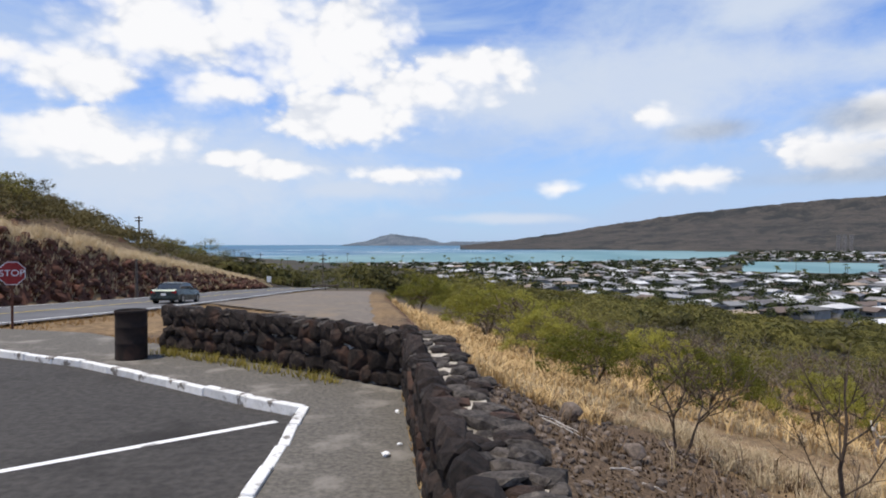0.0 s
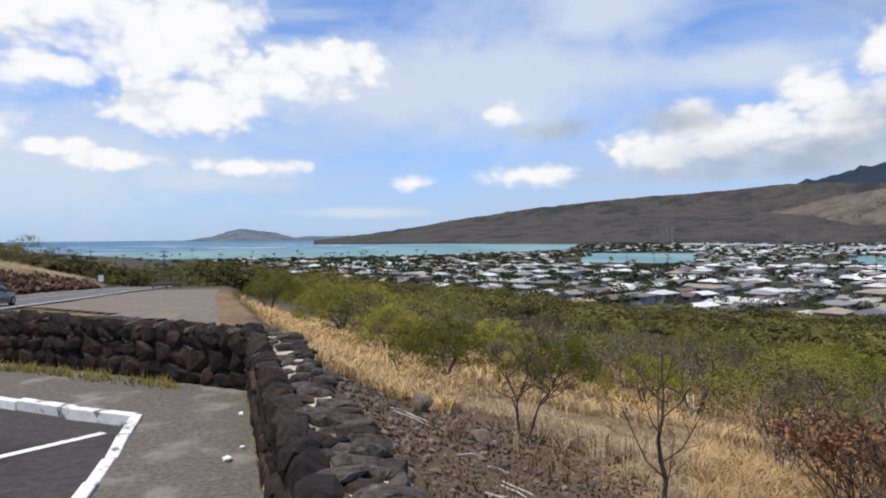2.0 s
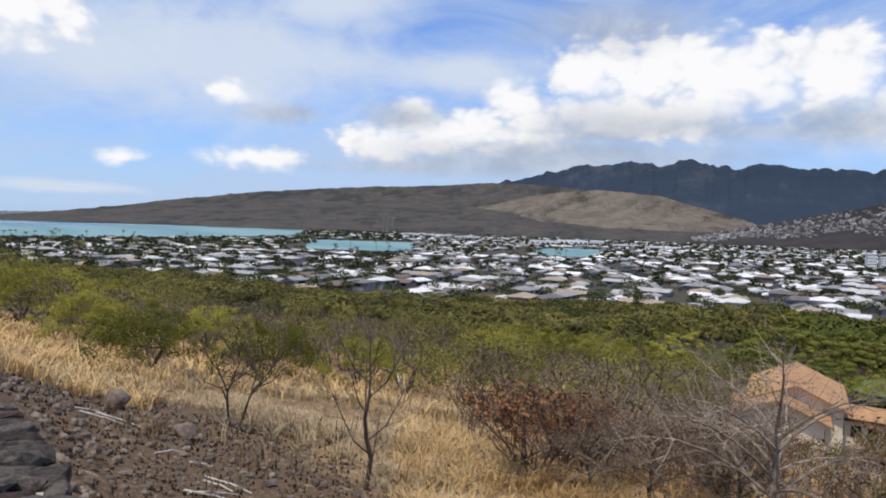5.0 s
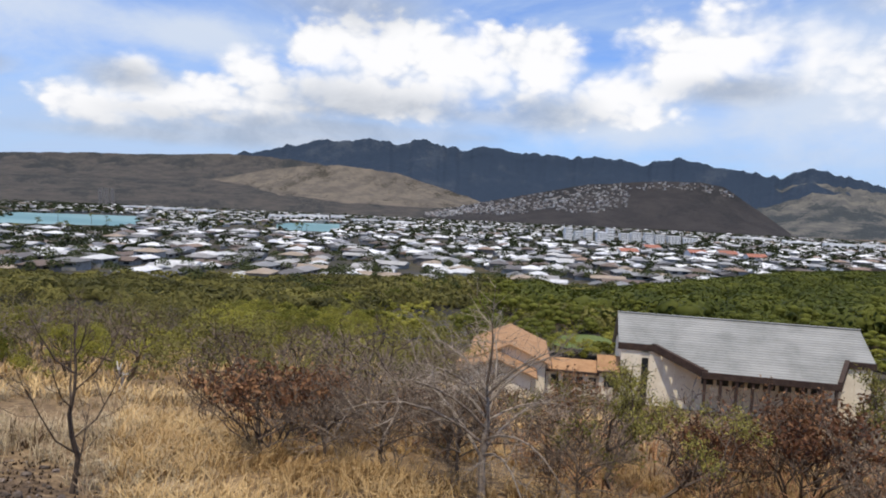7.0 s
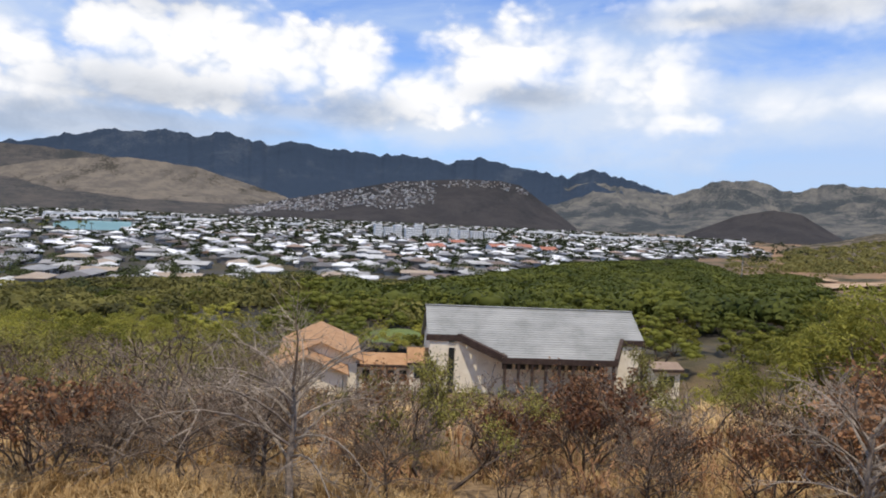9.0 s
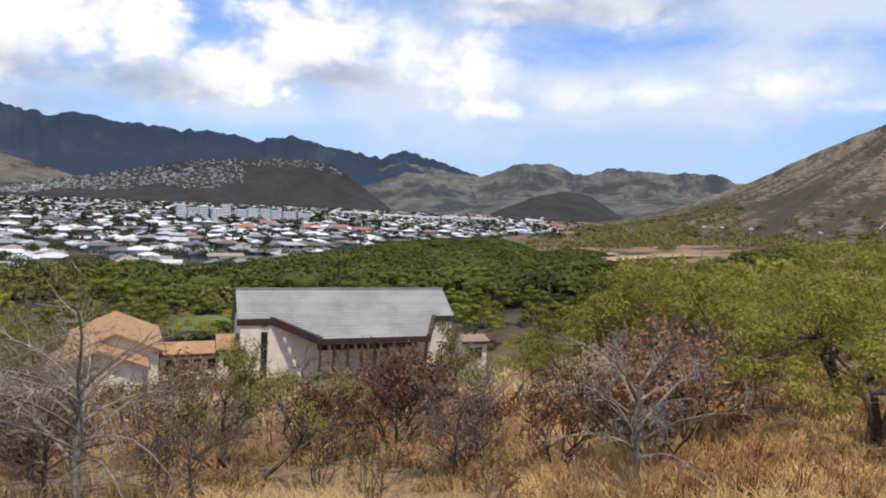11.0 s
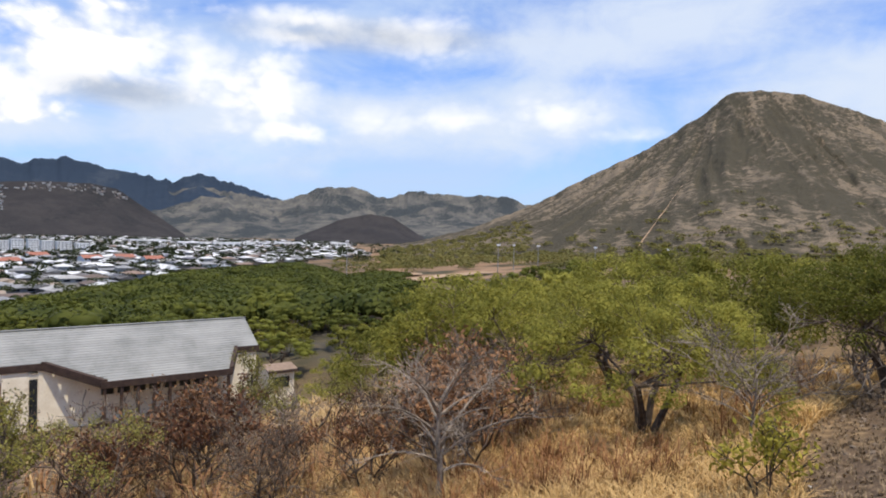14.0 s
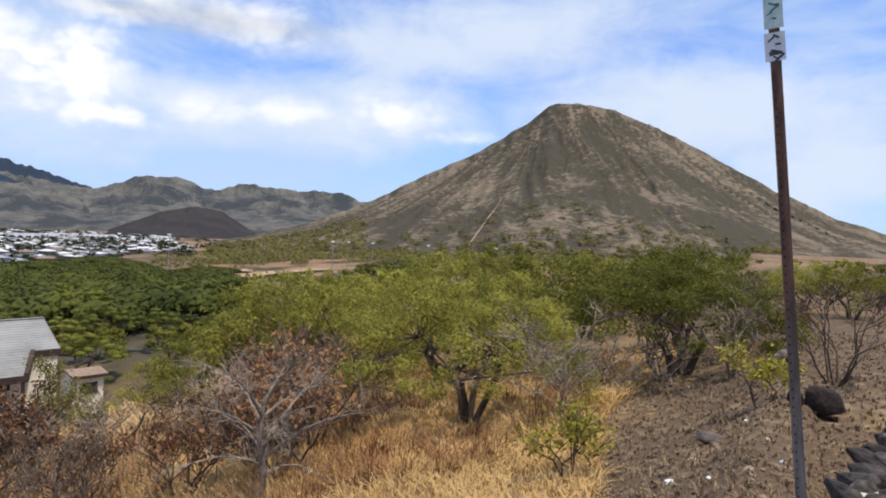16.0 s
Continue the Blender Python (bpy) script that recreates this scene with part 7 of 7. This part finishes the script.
def palms():
    rng = random.Random(14)
    protos = [palm(k, 11 + 2 * k) for k in range(3)]
    used = set()
    done = 0
    while done < 130:
        a = rng.uniform(-48, 14)
        d = rng.uniform(560, 1060) if a > -30 else rng.uniform(640, 1300)
        x, y = -math.sin(radians(a)) * d, math.cos(radians(a)) * d
        if in_water(x, y):
            continue
        k = rng.randrange(3)
        m = Matrix.Translation((x, y, SEA + 1)) @ Matrix.Rotation(rng.uniform(0, 6), 4, "Z") @ Matrix.Diagonal((1, 1, rng.uniform(0.7, 1.15), 1))
        if k in used:
            copy_thing(protos[k], m)
        else:
            used.add(k)
            protos[k].matrix_basis = m
        done += 1


palms()


def block(name, label, az, d, width, depth, height, floors, bays, material, turn=0.0, group="", z=None, category="building"):
    """A flat-roofed slab with its rows of windows."""
    a = radians(az)
    ob = thing(name, Matrix.Translation((-math.sin(a) * d, math.cos(a) * d, SEA + 0.9 if z is None else z)) @ Matrix.Rotation(a + turn, 4, "Z"), label, category, group)
    bm = bmesh.new()
    box(bm, (width, depth, height + 1), (0, 0, (height - 1) / 2))
    wall = part("wall", bm, material, ob)
    bm = bmesh.new()
    box(bm, (width + 0.6, depth + 0.6, 0.8), (0, 0, height + 0.4))
    part("roof", bm, material, ob)
    win = None
    for f in range(floors):
        for b in range(bays):
            m = Matrix.Translation((-width / 2 + (b + 0.5) * width / bays, -depth / 2 - 0.05, (f + 0.55) * height / floors))
            if win is None:
                bm = bmesh.new()
                box(bm, (width / bays * 0.6, 0.3, height / floors * 0.32))
                win = part("window", bm, DARKGLASS, wall)
                win.matrix_basis = m
            else:
                c = win.copy()
                scene.collection.objects.link(c)
                c.matrix_basis = m
    return ob


CONCRETE = surface("pale_concrete", (0.7, 0.7, 0.68), (0.82, 0.82, 0.8), 0.3, 0.8, 0.0, vary=0.06)
GREYCON = surface("grey_concrete", (0.2, 0.18, 0.165), (0.27, 0.25, 0.225), 0.2, 0.85, 0.0)
for k, (az, d, w, h) in enumerate([(-69.6, 930, 10, 18), (-70.5, 935, 12, 14), (-71.3, 960, 11, 17), (-72.4, 940, 14, 14), (-73.1, 950, 10, 19), (-74.3, 985, 13, 13), (-75.2, 990, 14, 15), (-76.2, 1000, 12, 15), (-77.1, 1010, 14, 13), (-78.2, 1020, 18, 12), (-79.4, 1030, 16, 10)]):
    block("apartment_block", "white mid-rise apartment block", az, d, w, 12, h, 5, 4, CONCRETE, 0.2, "white apartment blocks")
for az, w in ((-31.15, 11), (-31.55, 11), (-31.95, 11)):
    block("tower_block", "tall grey twin apartment tower", az, 2150, w, 16, 50, 14, 3, GREYCON, 0.0, "grey towers")
for az, d, w, h in [(-45.2, 1330, 60, 9), (-47.6, 1400, 60, 11), (-49.6, 1400, 26, 12), (-52, 1350, 50, 7), (-55, 1300, 60, 7), (-84, 1500, 70, 8), (-87.5, 1350, 60, 8), (-90.5, 1300, 70, 9), (-92.5, 1480, 50, 8), (-95, 1500, 60, 8), (-36, 1700, 70, 8), (-33.5, 1750, 50, 8), (-62, 1250, 50, 7), (-38.5, 1600, 60, 8), (-99.3, 1550, 40, 9)]:
    block("commercial_building", "long low white commercial building", az, d, w, 22, h, 1, 6, CONCRETE, 0.15, "commercial buildings")
REDROOF = surface("red_tile_roof", (0.28, 0.11, 0.075), (0.36, 0.16, 0.11), 1.0, 0.85, 0.2)
for az, d in ((-74.6, 640), (-80.0, 700), (-82.3, 720), (-84.4, 690), (-76.5, 760)):
    x, y, _ = polar(az, 0, d)
    gable_house("townhouse", "townhouse with red tile roof", (x, y, SEA + 1), (18, 11), radians(30 + az), 5.0, 2.6, REDROOF, CONCRETE, 0.8, 5)


HILLROOFS = choice("hillside_roofs", [(0.3, 0.29, 0.28), (0.16, 0.15, 0.14), (0.55, 0.55, 0.54), (0.22, 0.2, 0.19), (0.12, 0.11, 0.1), (0.4, 0.38, 0.36), (0.2, 0.15, 0.12)], 0.8, True)


def hillside_houses():
    """Houses stepping up the back of the dark hill."""
    g = SLOPES["dark_hill"]
    rng = random.Random(21)
    wv, wf, rv, rf = [], [], [], []
    rows, cols = g.shape[:2]
    for _ in range(1300):
        i, j = rng.randrange(int(rows * 0.28), int(rows * 0.8)), rng.randrange(2, cols)
        x, y, z = g[i, j]
        a = math.degrees(math.atan2(-x, y))
        v = i / (rows - 1) * 1.25
        if a < -82.5 or (a < -74.5 and v < 0.84) or v < 0.35 + 0.12 * math.sin(a) or v > 1.0:
            continue
        wall, roof = FORMS[rng.randrange(6)]
        t, s = rng.uniform(0, 3.14), rng.uniform(0.35, 0.7)
        cs, sn = math.cos(t) * s, math.sin(t) * s
        for (vs, fs), V, F in ((wall, wv, wf), (roof, rv, rf)):
            n = len(V)
            V += [(x + p[0] * cs - p[1] * sn, y + p[0] * sn + p[1] * cs, p[2] * 1.1 + z) for p in vs]
            F += [tuple(q + n for q in f) for f in fs]
    ob = thing("hillside_houses", Matrix(), "pale houses crowded on the hillside", "houses")
    ob["kind"] = "stuff"
    for name, V, F, m in (("walls", wv, wf, WALLSTUFF), ("roofs", rv, rf, HILLROOFS)):
        tagged(link_mesh(name, V, F, m, ob), kind="stuff")


hillside_houses()

# ---------------------------------------------------------------- the flat below the cone
DIRT = surface("bare_orange_dirt", (0.3, 0.19, 0.11), (0.46, 0.33, 0.21), 0.08, 0.95, 0.1, wall=True)


def dirt_patch(az, d, w, h):
    a = radians(az)
    cx, cy = -math.sin(a) * d, math.cos(a) * d
    pts = [(cx, cy)]
    for k in range(28):
        t = k * math.tau / 28
        r = 1 + 0.25 * math.sin(3 * t + az) + 0.1 * math.sin(7 * t)
        u, v = math.cos(t) * w * r, math.sin(t) * h * r
        pts.append((cx + u * math.cos(a) - v * math.sin(a), cy + u * math.sin(a) + v * math.cos(a)))
    p = np.array(pts)
    z = land(p[:, 0], p[:, 1]) + 1.6
    ob = link_mesh("dirt_field", np.column_stack([p, z]).tolist(), [(0, k + 1, (k + 1) % 28 + 1) for k in range(28)], DIRT)
    tagged(ob, "bare orange dirt field", "ground", kind="structure")


for az, d, w, h in ((-106, 440, 38, 30), (-110, 430, 20, 16), (-130.5, 560, 34, 15), (-103.5, 520, 25, 22), (-141, 600, 50, 20)):
    dirt_patch(az, d, w, h)
for az, d in ((-113.15, 400), (-114.5, 470), (-116.6, 430), (-121.4, 450), (-127.3, 440), (-100.0, 480)):
    a = radians(az)
    x, y = -math.sin(a) * d, math.cos(a) * d
    ob = thing("floodlight_pole", Matrix.Translation((x, y, land_at(x, y))) @ Matrix.Rotation(a, 4, "Z"), "tall grey floodlight mast over a playing field", "light pole", "floodlight masts")
    h = EYE - land_at(x, y) - math.tan(radians(0.75)) * d
    bm = bmesh.new()
    tube(bm, (0, 0, 0), (0, 0, h), 0.28, 0.18, 8)
    part("mast", bm, STEEL, ob)
    bm = bmesh.new()
    box(bm, (2.2, 0.4, 0.9), (0, 0, h - 0.4), 0.04)
    part("lamp_rack", bm, WHITE, ob)


def crater_trail():
    """The straight old tramway trail up the cone."""
    g = SLOPES["crater_cone"]
    rows, cols = g.shape[:2]
    v, f = [], []
    n = 40
    for k in range(n):
        t = k / (n - 1)
        row = (0.16 + 0.36 * t) / 1.25 * (rows - 1)
        az = -124.9 - 3.3 * t
        col = (-103 - az) / 0.15
        i, j = int(row), int(col)
        u, w = row - i, col - j
        p = (g[i, j] * (1 - u) * (1 - w) + g[i + 1, j] * u * (1 - w) + g[i, j + 1] * (1 - u) * w + g[i + 1, j + 1] * u * w)
        q = g[i, j + 1] - g[i, j]
        q = q / np.linalg.norm(q) * 0.9
        v += [tuple(p - q + np.array([0, 0, 1.6])), tuple(p + q + np.array([0, 0, 1.6]))]
        if k:
            f.append((2 * k - 2, 2 * k - 1, 2 * k + 1, 2 * k))
    ob = link_mesh("crater_trail", v, f, DIRT)
    tagged(ob, "straight worn trail climbing the cone", "trail", kind="structure")


crater_trail()

# ---------------------------------------------------------------- kerb and stone walls
def kerb():
    ob = thing("kerb", Matrix(), "white-painted stone kerb edging the parking lot", "kerb")
    ob["kind"] = "structure"
    rng = random.Random(4)
    bm = bmesh.new()
    box(bm, (0.9, 0.14, 0.2), (0, 0, -0.07), 0.018)
    proto = part("kerb_stone", bm, KERBPAINT, ob)
    fresh = True
    for (ax, ay), (bx, by) in zip(KERB, KERB[1:]):
        n = math.hypot(bx - ax, by - ay)
        k = max(1, round(n / 0.9))
        for i in range(k):
            t = (i + 0.5) / k
            c = proto if fresh else proto.copy()
            if not fresh:
                scene.collection.objects.link(c)
            fresh = False
            c.matrix_basis = Matrix.Translation((ax + (bx - ax) * t + rng.uniform(-0.012, 0.012), ay + (by - ay) * t + rng.uniform(-0.012, 0.012), rng.uniform(-0.02, 0.015))) @ Matrix.Rotation(math.atan2(by - ay, bx - ax) + rng.uniform(-0.03, 0.03), 4, "Z") @ Matrix.Rotation(rng.uniform(-0.06, 0.06), 4, "X") @ Matrix.Diagonal((n / k / 0.9, 1, 1, 1))


kerb()


def stone_wall(name, line, thick, height, label, seed, inner=True, cap_size=0.21, base=0.0):
    """Dry-laid look: a rough mortar core with separate stones on its face and along its top. The line is the inner foot; the wall lies to its right."""
    rng = random.Random(seed)
    ob = thing(name, Matrix(), label, "wall")
    ob["kind"] = "structure"
    pts = [Vector((*p, 0)) for p in line]

    def side(i):
        t = (pts[min(i + 1, len(pts) - 1)] - pts[max(i - 1, 0)]).normalized()
        return Vector((t.y, -t.x, 0))

    bm = bmesh.new()
    rings = []
    for i, p in enumerate(pts):
        s = side(i)
        a, b = p + s * 0.12, p + s * (thick - 0.1)
        rings.append([bm.verts.new(q) for q in (a + Vector((0, 0, base - 1.2)), a + Vector((0, 0, height - 0.045)), b + Vector((0, 0, height - 0.045)), b + Vector((0, 0, base - 1.6)))])
    for a, b in zip(rings, rings[1:]):
        for k in range(3):
            bm.faces.new((a[k], b[k], b[k + 1], a[k + 1]))
    for r in (rings[0], rings[-1]):
        bm.faces.new(r)
    bmesh.ops.recalc_face_normals(bm, faces=bm.faces[:])
    part("core", bm, MORTAR, ob)

    def stone(me, at, size, turn):
        c = new("stone", me)
        c.parent = ob
        c.matrix_basis = Matrix.Translation(at) @ turn @ Matrix.Diagonal((*size, 1))

    for i in range(len(pts) - 1):
        a, b = pts[i], pts[i + 1]
        run, s = (b - a), side(i)
        n = run.length
        d = run.normalized()
        yaw = Matrix.Rotation(math.atan2(d.y, d.x), 4, "Z")
        if inner:
            z = base + 0.02
            while z < height - 0.06:
                h = rng.uniform(0.22, 0.34)
                u = rng.uniform(-0.1, 0.1)
                while u < n:
                    w = rng.uniform(0.22, 0.5)
                    tilt = yaw @ Matrix.Rotation(rng.uniform(-0.6, 0.6), 4, "Y") @ Matrix.Rotation(rng.uniform(-0.2, 0.2), 4, "X")
                    stone(rng.choice(FACE_STONES), a + d * (u + w / 2) + s * (0.13 + rng.uniform(-0.025, 0.03)) + Vector((0, 0, min(z + h / 2, height - 0.08))), (w * 1.25, rng.uniform(0.26, 0.36), h * rng.uniform(1.0, 1.25)), tilt)
                    u += w * 0.97
                z += h * 0.93
        u = rng.uniform(-0.05, 0.05)
        while u < n:
            w = rng.uniform(0.6, 1.3) * cap_size
            x = rng.uniform(-0.02, 0.04)
            while x < thick - 0.04:
                k = rng.uniform(0.6, 2.1) * cap_size
                if rng.random() < 0.82:
                    tilt = yaw @ Matrix.Rotation(rng.uniform(-0.8, 0.8), 4, "Z") @ Matrix.Rotation(rng.uniform(-0.25, 0.25), 4, "X") @ Matrix.Rotation(rng.uniform(-0.12, 0.12), 4, "Y")
                    stone(rng.choice(CAP_STONES if rng.random() < 0.7 else FACE_STONES), a + d * (u + w / 2) + s * min(x + k / 2, thick - 0.08) + Vector((0, 0, height - 0.045 + rng.uniform(-0.02, 0.025))), (w * rng.uniform(0.9, 1.2), k * rng.uniform(0.9, 1.15), rng.uniform(0.08, 0.15)), tilt)
                x += k * 0.95
            u += w * 0.93
    return ob


stone_wall("wall_front", [(-0.66, 10.2), (-1.75, 11.02), (-2.9, 11.93), (-4.3, 12.95), (-5.9, 13.9)], 0.55, 0.9, "dark lava stone wall across the end of the path", 3)
stone_wall("wall_side", [(0.72, -0.9), (0.42, 1.2), (0.12, 3.4), (-0.14, 5.6), (-0.42, 8.0), (-0.66, 10.2)], 0.68, 0.92, "low lava stone wall with flat mortared cap stones", 4)
stone_wall("wall_back", [(3.6, -12.0), (2.95, -9.4), (2.23, -6.8), (1.72, -4.9), (1.2, -2.8), (0.85, -1.2)], 0.68, 0.9, "lava stone wall running on behind the sign post", 5)
